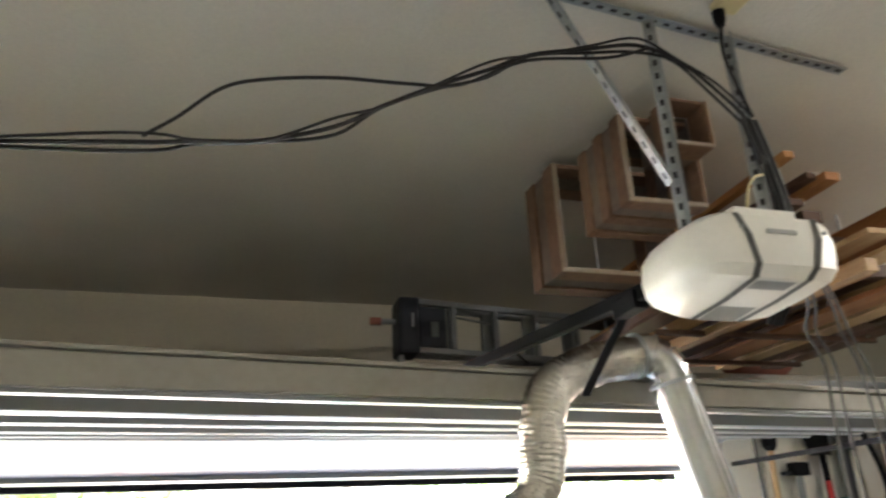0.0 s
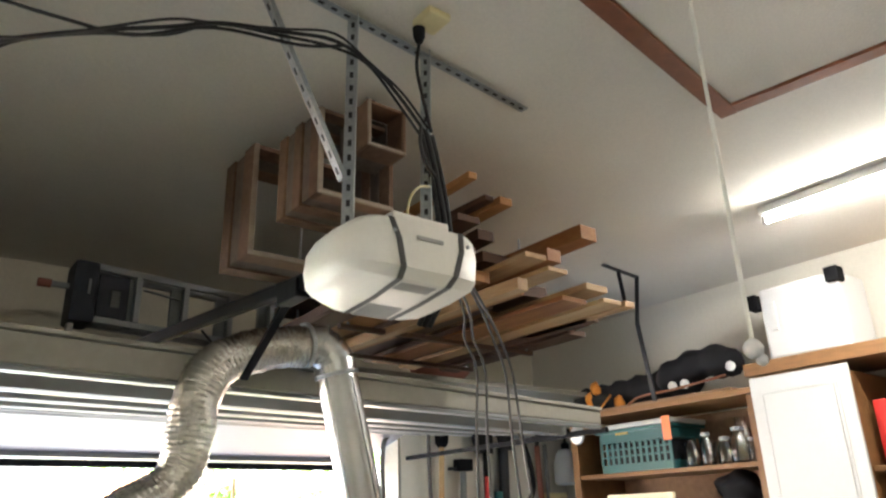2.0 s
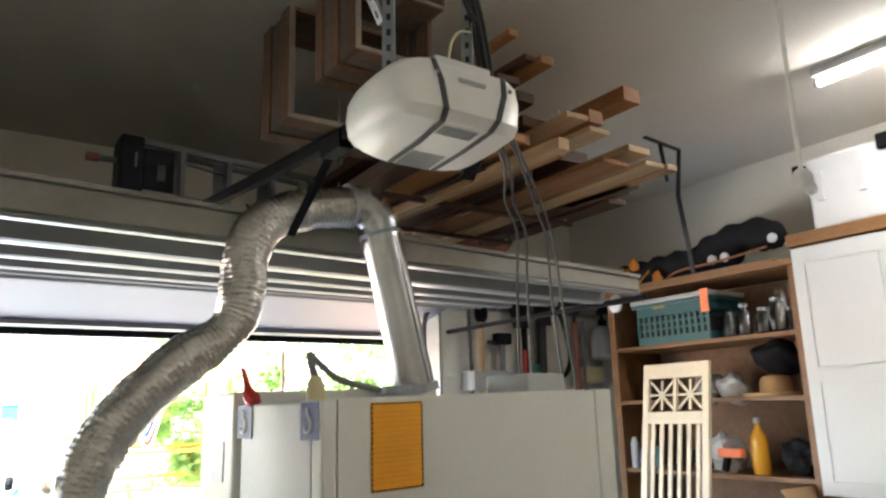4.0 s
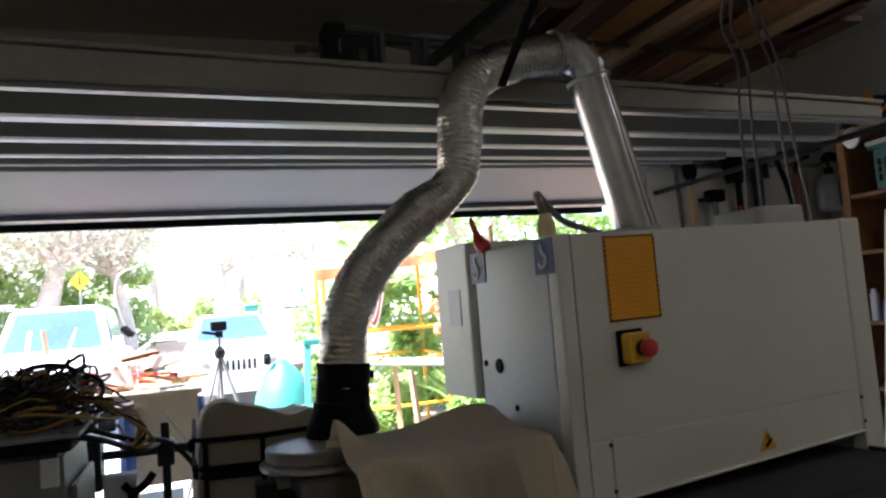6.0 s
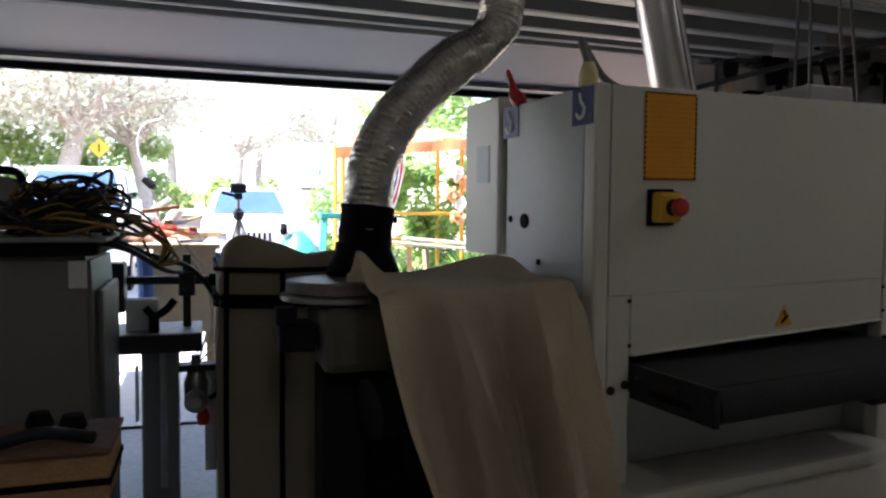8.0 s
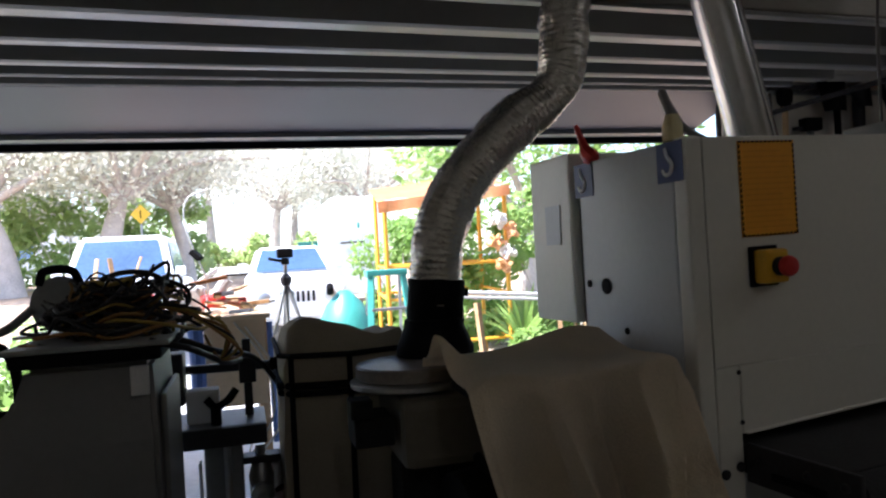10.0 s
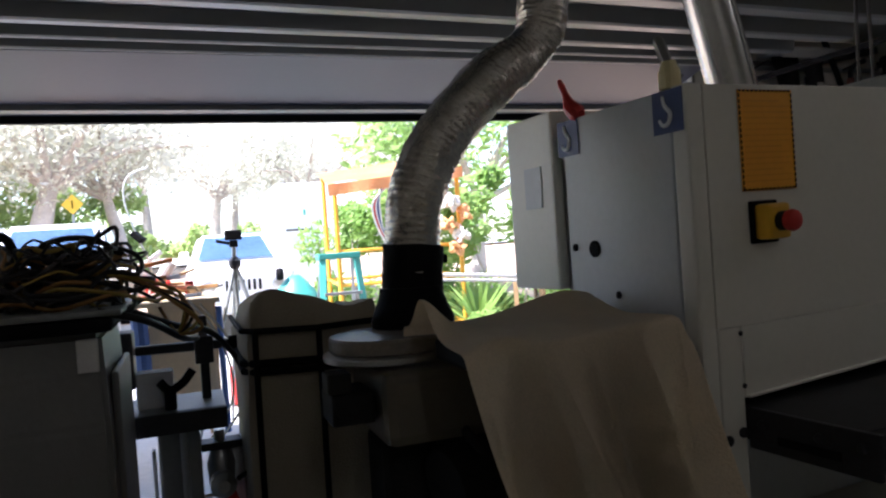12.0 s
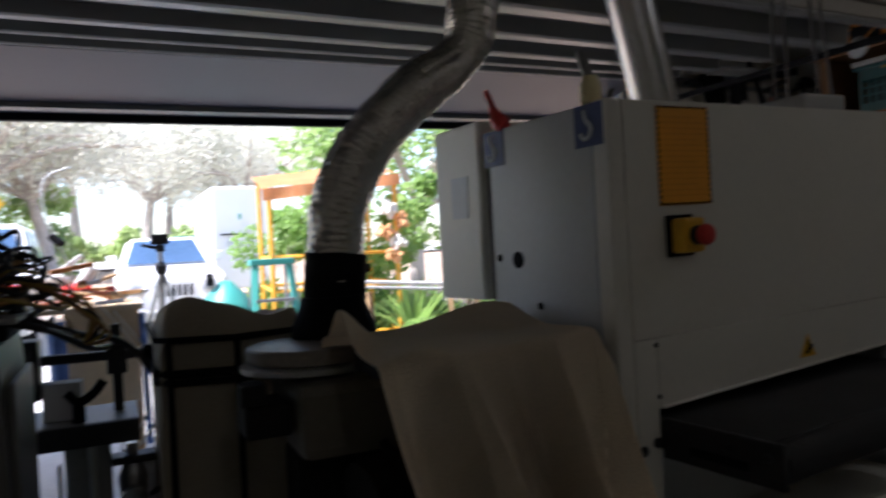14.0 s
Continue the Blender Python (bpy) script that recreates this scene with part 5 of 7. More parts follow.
    smooth(part("strap", tube(spline([(4.23, FRONT - 0.24, 2.38), (4.215, FRONT - 0.245, 2.2), (4.225, FRONT - 0.235, 2.05)], 5), 0.012, 8), RUBBER, s), 80)
    h = thing("garden_hose", (3.7, FRONT - 0.1, 2.0), "black rubber hose hung in a loop on the wall", "hose")
    smooth(part("loop", tube(spline([(3.56, y - 0.1, 2.62), (3.66, y - 0.1, 2.40), (3.75, y - 0.1, 2.15), (3.755, y - 0.1, 1.98), (3.67, y - 0.1, 1.87), (3.50, y - 0.1, 1.83), (3.36, y - 0.1, 1.84)], 6), 0.020, 8), RUBBER, h), 80)
    b = thing("junction_box", (2.8, FRONT - 0.1, 1.9), "grey junction box with cable on the wall", "junction box")
    part("box", box(2.79, 3.14, FRONT - 0.16, FRONT - 0.002, 1.77, 1.915, 0.010), GREYPLASTIC, b)
    part("end_cap", box(3.142, 3.22, FRONT - 0.14, FRONT - 0.01, 1.78, 1.90, 0.02), CAST, b)
    smooth(part("conduit", tube(spline([(2.45, FRONT - 0.03, 1.75), (2.44, FRONT - 0.03, 2.25), (2.50, FRONT - 0.05, 2.38), (2.62, FRONT - 0.05, 2.425), (3.3, FRONT - 0.05, 2.44)], 6), 0.018, 8), CABLEGREY, b))
    wb = thing("beige_wall_box", (4.12, FRONT - 0.06, 1.9), "small beige metal box fixed to the wall", "box")
    part("box", box(4.02, 4.23, FRONT - 0.12, FRONT - 0.002, 1.83, 1.96, 0.008), IVORY, wb)
    part("cover", box(4.03, 4.22, FRONT - 0.128, FRONT - 0.121, 1.84, 1.95, 0.003), IVORY, wb)
    p = thing("door_track", (2.55, 3.7, 2.3), "pale steel side arm of the tilt door", "door track")
    part("arm", box(2.66, 2.69, 2.7, FRONT - 0.002, 2.20, 2.23, 0.004), RUBBER, p)
    part("pulley", lathe((2.70, 2.95, 2.21), [(0.05, 0), (0.055, 0.01), (0.04, 0.02)], 18, turn=Matrix.Rotation(radians(90), 4, "Y")), GALV, p)
    k = thing("reel_box", (2.1, 2.3, 1.69), "grey metal control box on top of the sander", "control box")
    part("case", box(1.30, 1.49, 2.15, 2.40, 1.687, 1.76, 0.008), GREYPLASTIC, k)


wall_tools()


# ---- machines in the foreground ----
def drop_cloth():
    """Canvas laid over a stand: a flat top, a rounded rim, and folds hanging at the front and right."""
    X0, X1, Y0, Y1 = -0.25, 0.270, 1.93, 2.30
    NU, NV, RIGHT, FRONT_DROP, BACK_DROP = 150, 170, 0.30, 0.95, 0.10
    bm = bmesh.new()
    grid = []
    for i in range(NU + 1):
        row = []
        for j in range(NV + 1):
            px = X0 + (X1 - X0 + RIGHT) * i / NU
            py = Y0 - FRONT_DROP + (Y1 - Y0 + FRONT_DROP + BACK_DROP) * j / NV
            cx, cy = min(px, X1), min(max(py, Y0), Y1)
            ox, oy = px - cx, py - cy
            d = math.hypot(ox, oy)
            u = (cx - X0) / (X1 - X0)
            deep = (cy - Y0) / (Y1 - Y0)
            z = 1.130 + 0.006 * noise.noise((px * 6, py * 6, 0))
            # back edge lifted towards the sander, a curled corner, a slack middle
            z += 0.050 * max(0.0, (deep - 0.5) * 2) ** 1.5 * math.exp(-((u - 0.86) / 0.30) ** 2)
            z += 0.085 * math.exp(-((cx - X0) / 0.055) ** 2 - ((cy - 2.16) / 0.075) ** 2)
            z -= 0.030 * math.exp(-((cx - X0) / 0.06) ** 2) * (1 - deep) - 0.010 * math.sin(u * math.pi * 2 + 0.6) * (1 - deep)
            z -= 0.014 * math.exp(-((u - 0.38) / 0.2) ** 2) * (1 - deep)
            if d > 0:
                n = Vector((ox, oy)) / d
                turn = math.atan2(max(0.0, ox), max(1e-6, -oy)) if oy < 0 else (math.pi / 2 if ox > 0 else 0)
                c = cx + 0.09 * turn + 0.16 * d * (u - 0.5)
                grow = min(1.0, d / 0.34) ** 1.1
                ridge = (1 - abs(math.sin(c * 13.5 + 0.9))) ** 1.3 - 0.35
                small = (1 - abs(math.sin(c * 24.0 + 2.2 + 1.5 * d))) ** 1.6 - 0.30
                wave = 0.165 * ridge + 0.055 * small + 0.016 * noise.noise((c * 9, d * 4, 3.3))
                round_off = 0.024 * (1 - math.exp(-d / 0.022))
                out = round_off + 0.13 * d + grow * wave
                if ox > 0:
                    out = min(out, 0.055 / max(0.35, n.x) + 0.10 * d * max(0.0, -n.y))
                z -= max(0.0, d - 0.024) * 0.97 + 0.024 * (1 - math.exp(-(d / 0.03) ** 2))
                px = cx + n.x * out + max(0.0, -n.y) * d * (0.27 - 0.150 * u) + 0.03 * grow * math.cos(c * 13.5) * max(0.0, -n.y)
                py = cy + n.y * out
            row.append(bm.verts.new((px, py, z)))
        grid.append(row)
    for i in range(NU):
        for j in range(NV):
            bm.faces.new((grid[i][j], grid[i + 1][j], grid[i + 1][j + 1], grid[i][j + 1]))
    bmesh.ops.solidify(bm, geom=bm.faces[:], thickness=0.003)
    return smooth(solo("drop_cloth", bm, CANVAS, "pale brown canvas drop cloth draped over a machine", "cloth"), 60)


def foreground():
    m = thing("cloth_covered_machine", (-0.08, 1.95, 0), "machine stand hidden under a canvas drop cloth", "machine")
    part("table", box(-0.19, 0.215, 1.97, 2.26, 1.045, 1.098, 0.01), CASTDARK, m, "dark cast table")
    part("column", box(-0.02, 0.20, 2.02, 2.22, 0.06, 1.043, 0.02), CASTDARK, m)
    part("base", box(-0.10, 0.23, 1.96, 2.26, 0.0, 0.058, 0.01), CASTDARK, m)
    drop_cloth()
    # jointer-like machine with a round cast head
    j = thing("dust_extractor_head", (-0.28, 2.45, 0), "grey machine with a round cast head and beige housing", "machine")
    smooth(part("cast_head", lathe((-0.24, 2.46, 1.06), [(0.17, 0), (0.175, 0.004), (0.175, 0.034), (0.171, 0.040), (0.14, 0.042), (0.12, 0.043)], 40), WORNCAST, j, "round worn cast head"), 25)
    smooth(part("machined_rim", lathe((-0.25, 2.45, 1.038), [(0.18, 0), (0.184, 0.004), (0.184, 0.016), (0.178, 0.02)], 40), BRIGHTCAST, j, "bright machined rim"), 35)
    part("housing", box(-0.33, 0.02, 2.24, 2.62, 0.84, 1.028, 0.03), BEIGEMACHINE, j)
    part("lock_block", box(-0.46, -0.40, 2.28, 2.36, 0.985, 1.035, 0.006), CASTDARK, j)
    part("arm", box(-0.45, -0.34, 2.30, 2.44, 0.90, 0.982, 0.01), CASTDARK, j)
    part("column", box(-0.32, -0.18, 2.36, 2.52, 0.0, 0.838, 0.02), CASTDARK, j)
    # added near-black block, hides sunlit floor and stands for the dark gap
    part("dark_gap_block", box(-0.165, 0.12, 2.38, 2.58, 0.0, 0.838, 0.02), CASTDARK, j)
    part("motor", tube([(-0.20, 2.22, 0.74), (-0.02, 2.26, 0.76)], 0.09, 20), CASTDARK, j)
    part("leg", box(-0.06, 0.0, 2.31, 2.37, 0.0, 0.838, 0.006), CASTDARK, j)
    part("hand_lever", bar((-0.15, 2.2, 0.88), (-0.02, 2.16, 0.70), 0.025, 0.025, 0.006), CASTDARK, j)
    # khaki covered box with black piping
    k = thing("padded_cover", (-0.42, 2.95, 0), "khaki quilted cover with black piping over a tall box", "cover")
    bm = bmesh.new()
    X0, X1, Y0, Y1 = -0.605, -0.20, 2.72, 3.30
    cols = []
    for i in range(25):
        u = i / 24
        x = X0 + (X1 - X0) * u
        top = 1.145 + 0.08 * math.exp(-((u - 0.25) / 0.28) ** 2) + 0.03 * u + 0.008 * math.sin(u * 14)
        col = []
        for jj in range(19):
            v = jj / 18
            y = Y0 + (Y1 - Y0) * v
            edge = min(u, 1 - u, 0.5) * 2
            ez = -0.05 * max(0, 1 - edge * 9) ** 2 - 0.05 * max(0, 1 - min(v, 1 - v) * 14) ** 2
            col.append(bm.verts.new((x, y, top + ez + 0.012 * noise.noise((x * 7, y * 7, 2)) - 0.04 * v)))
        cols.append(col)
    for i in range(24):
        for jj in range(18):
            bm.faces.new((cols[i][jj], cols[i + 1][jj], cols[i + 1][jj + 1], cols[i][jj + 1]))
    ring = [cols[i][0] for i in range(25)] + [cols[24][jj] for jj in range(1, 19)] + [cols[i][18] for i in range(23, -1, -1)] + [cols[0][jj] for jj in range(17, 0, -1)]
    prev = ring
    for zz in (1.08, 0.95, 0.8, 0.6, 0.4, 0.2, 0.02):
        cur = []
        for v in ring:
            bulge = 0.012 * noise.noise((v.co.x * 6, v.co.y * 6, zz * 4))
            cx, cy = (X0 + X1) / 2, (Y0 + Y1) / 2
            cur.append(bm.verts.new((v.co.x + (v.co.x - cx) * 0.05 + bulge, v.co.y + (v.co.y - cy) * 0.02 + bulge, zz)))
        for q in range(len(ring)):
            bm.faces.new((prev[q], prev[(q + 1) % len(ring)], cur[(q + 1) % len(ring)], cur[q]))
        prev = cur
    bmesh.ops.recalc_face_normals(bm, faces=bm.faces[:])
    smooth(part("cover", bm, CANVASDARK, k), 50)
    for z, r in ((1.115, 0.009), (1.02, 0.012), (0.995, 0.010)):
        pts = [(X0 - 0.012, Y1, z), (X0 - 0.014, Y0 + 0.03, z), (X0 + 0.02, Y0 - 0.016, z), (X0 + 0.2, Y0 - 0.02, z - 0.006), (X1, Y0 - 0.02, z)]
        part("piping", tube(pts, r, 8), RUBBER, k, "black piping")
    for x in (X0 + 0.02, -0.40):
        part("piping", tube([(x, Y0 - 0.018, 1.11), (x - 0.004, Y0 - 0.026, 0.6), (x, Y0 - 0.022, 0.02)], 0.009, 8), RUBBER, k)
    # pale machine with cables on top
    g = thing("bandsaw_cabinet", (-1.1, 2.5, 0), "pale grey machine cabinet with flared shoulders", "machine")
    bm = bmesh.new()
    secs = [(-1.45, -0.935, 2.30, 2.85, 0.0), (-1.45, -0.935, 2.30, 2.85, 0.70), (-1.38, -0.94, 2.31, 2.83, 0.98), (-1.27, -0.945, 2.33, 2.80, 1.10), (-1.24, -0.95, 2.34, 2.80, 1.185)]
    rg = []
    for x0, x1, y0, y1, z in secs:
        rg.append([bm.verts.new(p) for p in ((x0, y0, z), (x1, y0, z), (x1, y1, z), (x0, y1, z))])
    for a, b in zip(rg, rg[1:]):
        for q in range(4):
            bm.faces.new((a[q], a[(q + 1) % 4], b[(q + 1) % 4], b[q]))
    bm.faces.new(rg[-1])
    bm.faces.new(rg[0][::-1])
    bmesh.ops.bevel(bm, geom=bm.edges[:], offset=0.012, segments=2, affect="EDGES")
    part("cabinet", bm, DIMMEDMACHINE, g)
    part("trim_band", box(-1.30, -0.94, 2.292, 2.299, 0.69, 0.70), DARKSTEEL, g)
    part("side_door", box(-0.939, -0.922, 2.38, 2.76, 0.55, 1.09, 0.008), DIMMEDMACHINE, g)
    part("switch_plate", box(-1.0, -0.955, 2.322, 2.334, 1.10, 1.175, 0.004), FOAMWHITE, g)
    t = thing("parts_tray", (-1.07, 2.55, 1.188), "dark rubber tray on top of the machine cabinet", "tray")
    part("tray", box(-1.27, -0.92, 2.30, 2.84, 1.188, 1.222, 0.015), RUBBER, t)
    part("rim", box(-1.285, -0.90, 2.29, 2.85, 1.224, 1.238, 0.006), CAST, t)
    rnd = random.Random(11)
    c = thing("cable_pile", (-1.05, 2.58, 1.238), "tangled pile of black, orange and yellow extension cables", "cables")
    for q in range(52):
        a0, rr = rnd.uniform(0, 6.28), rnd.uniform(0.05, 0.20)
        cx, cy, cz = -1.06 + rnd.uniform(-0.07, 0.08), 2.58 + rnd.uniform(-0.08, 0.08), 1.25 + 0.125 * (q / 52)
        tilt = rnd.uniform(-0.9, 0.9)
        shrink = 1 - 0.45 * q / 52
        pts = []
        for h in range(13):
            a = a0 + h * 6.6 / 12
            r2 = rr * shrink * (1 + 0.22 * math.sin(3 * a + q))
            pts.append((cx + 1.05 * r2 * math.cos(a), cy + r2 * math.sin(a), cz + tilt * r2 * math.cos(a + q) * 0.55 + 0.026 * rnd.uniform(-1, 1)))
        mm = (CABLE, CABLE, CABLEGREY, CORDORANGE, CABLE, CABLE, CORDYELLOW)[q % 7]
        smooth(part("cable_coil", tube(spline(pts, 4), rnd.uniform(0.0032, 0.0065), 6), mm, c), 80)
    for q in range(5):
        dx = 0.02 * q
        pts = [(-0.98 + dx, 2.5, 1.32), (-0.85 + dx, 2.50, 1.29 - dx), (-0.77 + 0.5 * dx, 2.52, 1.24 - dx), (-0.79, 2.53, 1.15), (-0.83, 2.54, 1.22)]
        smooth(part("hanging_cord", tube(spline(pts, 5), 0.0045, 6), (CORDYELLOW, CORDORANGE, CABLE, CORDYELLOW, CORDORANGE)[q], c), 80)
    smooth(part("handle_loop", tube(spline([(-1.14, 2.6, 1.36), (-1.07, 2.6, 1.405), (-0.98, 2.6, 1.405), (-0.91, 2.6, 1.36)], 5), 0.008, 7), CABLE, c), 80)
    w = thing("circular_saw", (-1.24, 2.72, 1.239), "grey circular saw with a black handle on the machine", "saw")
    smooth(part("blade_guard", lathe((-1.23, 2.70, 1.33), [(0.075, -0.02), (0.08, -0.012), (0.08, 0.012), (0.06, 0.02)], 26, turn=Matrix.Rotation(radians(80), 4, "X")), CAST, w), 40)
    smooth(part("handle", tube(spline([(-1.285, 2.70, 1.385), (-1.27, 2.70, 1.425), (-1.20, 2.70, 1.425), (-1.175, 2.70, 1.38)], 5), 0.013, 8), RUBBER, w), 80)
    part("shoe", box(-1.34, -1.15, 2.62, 2.78, 1.239, 1.247, 0.002), BRIGHTCAST, w)
    smooth(part("front_grip", tube(spline([(-1.30, 2.68, 1.32), (-1.36, 2.67, 1.27), (-1.40, 2.67, 1.26), (-1.43, 2.67, 1.29)], 5), 0.013, 8), CAST, w), 80)
    fr = thing("tube_frame", (-1.55, 2.9, 0), "black tubular steel frame beside the machine", "frame")
    smooth(part("tube_loop", tube(spline([(-1.85, 2.9, 0.0), (-1.85, 2.9, 0.9), (-1.80, 2.9, 1.19), (-1.55, 2.9, 1.21), (-1.42, 2.9, 1.15), (-1.41, 2.9, 0.8), (-1.41, 2.9, 0.0)], 6), 0.016, 10), RUBBER, fr), 80)
    part("cross_tube", tube([(-1.84, 2.9, 0.99), (-1.41, 2.9, 0.99)], 0.012, 8), RUBBER, fr)
    # drilling jig
    d = thing("drilling_jig", (-0.82, 3.1, 0), "dark steel drilling machine with clamps and a small table", "drill press")
    part("post", box(-0.735, -0.705, 3.085, 3.115, 0.87, 1.145, 0.004), DARKSTEEL, d)
    part("cross_bar", bar((-0.97, 3.1, 1.05), (-0.625, 3.1, 1.045), 0.03, 0.03, 0.005), DARKSTEEL, d)
    part("clamp_block", box(-0.75, -0.69, 3.06, 3.14, 0.99, 1.08, 0.006), DARKSTEEL, d)
    part("clamp_knob", tube([(-0.64, 3.1, 1.045), (-0.61, 3.1, 1.045)], 0.025, 12), RUBBER, d)
    part("work_table", box(-0.99, -0.665, 2.95, 3.25, 0.835, 0.868, 0.005), CAST, d, "grey steel work table")
    part("table_edge", box(-0.99, -0.665, 2.935, 2.948, 0.80, 0.866, 0.004), DARKSTEEL, d)
    part("fence_block", box(-0.93, -0.82, 3.02, 3.10, 0.87, 0.985, 0.006), FOAMWHITE, d, "white plastic fence block")
    part("spindle_head", box(-1.0, -0.93, 3.0, 3.12, 0.94, 1.12, 0.01), DARKSTEEL, d)
    smooth(part("wing_knob", tube(spline([(-0.86, 2.98, 0.96), (-0.83, 2.98, 0.93), (-0.79, 2.98, 0.95), (-0.76, 2.99, 0.985)], 5), 0.014, 8), RUBBER, d), 80)
    part("wing_stem", tube([(-0.83, 2.98, 0.87), (-0.83, 2.98, 0.935)], 0.018, 10), RUBBER, d)
    part("column", box(-0.88, -0.75, 3.02, 3.18, 0.02, 0.833, 0.01), CAST, d)
    part("scale_plate", box(-0.895, -0.885, 2.96, 3.0, 0.55, 0.75, 0.002), WHITEINK, d)
    part("foot", box(-1.06, -0.68, 2.9, 3.26, 0.0, 0.018, 0.004), DARKSTEEL, d)
    smooth(part("motor", lathe((-0.69, 3.1, 0.57), [(0.02, 0), (0.042, 0.01), (0.046, 0.08), (0.034, 0.12), (0.018, 0.14), (0.018, 0.19)], 20), BRIGHTCAST, d, "silver motor"), 40)
    smooth(part("end_bell", lathe((-0.69, 3.02, 0.60), [(0.02, -0.04), (0.038, -0.025), (0.042, 0.025), (0.02, 0.045)], 18, turn=Matrix.Rotation(radians(90), 4, "X")), BRIGHTCAST, d, "silver end bell"), 40)
    part("guide_plate", box(-0.66, -0.60, 3.10, 3.16, 0.30, 0.72, 0.004), WHITEINK, d, "white guide plate")
    part("slide_rod", tube([(-0.80, 2.97, 0.30), (-0.80, 2.97, 0.80)], 0.012, 8), BRIGHTCAST, d)
    part("motor_bracket", box(-0.75, -0.62, 3.06, 3.14, 0.70, 0.725, 0.004), DARKSTEEL, d)
    smooth(part("red_plug", lathe((-0.665, 3.05, 0.50), [(0.02, 0), (0.025, 0.03), (0.015, 0.06)], 10), RED, d), 50)
    for q, pts in enumerate(([(-0.93, 2.45, 1.24), (-0.80, 2.55, 1.17), (-0.70, 2.75, 1.12), (-0.62, 2.9, 1.0), (-0.56, 2.95, 0.85), (-0.57, 2.95, 0.68), (-0.64, 3.05, 0.60)], [(-0.95, 2.32, 1.235), (-0.85, 2.36, 1.20), (-0.78, 2.6, 1.13), (-0.74, 2.95, 1.09)])):
        smooth(part("power_lead", tube(spline(pts, 6), 0.009, 8), CABLE, d), 80)
    for q, pts in enumerate(([(-0.76, 3.2, 1.20), (-0.66, 3.2, 1.05), (-0.63, 3.2, 0.85), (-0.72, 3.2, 0.70)], [(-0.72, 3.2, 1.18), (-0.61, 3.2, 1.0), (-0.60, 3.2, 0.82), (-0.70, 3.2, 0.68)])):
        smooth(part("thin_cord", tube(spline(pts, 6), 0.004, 6), ROPE, d), 80)
    b = thing("wooden_tool_box", (-0.95, 1.9, 0), "small yellow pine box with dark knobs on a stand", "box")
    part("box", box(-1.10, -0.845, 1.82, 2.05, 0.70, 0.80, 0.006), WOODPALE, b)
    part("band", box(-1.104, -0.841, 1.816, 2.054, 0.735, 0.75, 0.002), RUBBER, b)
    part("lid", box(-1.11, -0.84, 1.81, 2.06, 0.803, 0.815, 0.004), BOXWOOD, b)
    smooth(part("clamp", tube(spline([(-1.06, 1.85, 0.83), (-0.98, 1.84, 0.85), (-0.93, 1.87, 0.835), (-0.88, 1.85, 0.83)], 5), 0.014, 8), DARKSTEEL, b), 80)
    part("stand", box(-1.09, -0.86, 1.84, 2.04, 0.0, 0.698, 0.01), DARKSTEEL, b)
    part("knob", lathe((-0.93, 1.93, 0.817), [(0.02, 0), (0.03, 0.02), (0.022, 0.045)], 12), RUBBER, b)
    part("knob", lathe((-1.0, 1.95, 0.817), [(0.02, 0), (0.03, 0.025), (0.02, 0.05)], 12), RUBBER, b)


foreground()


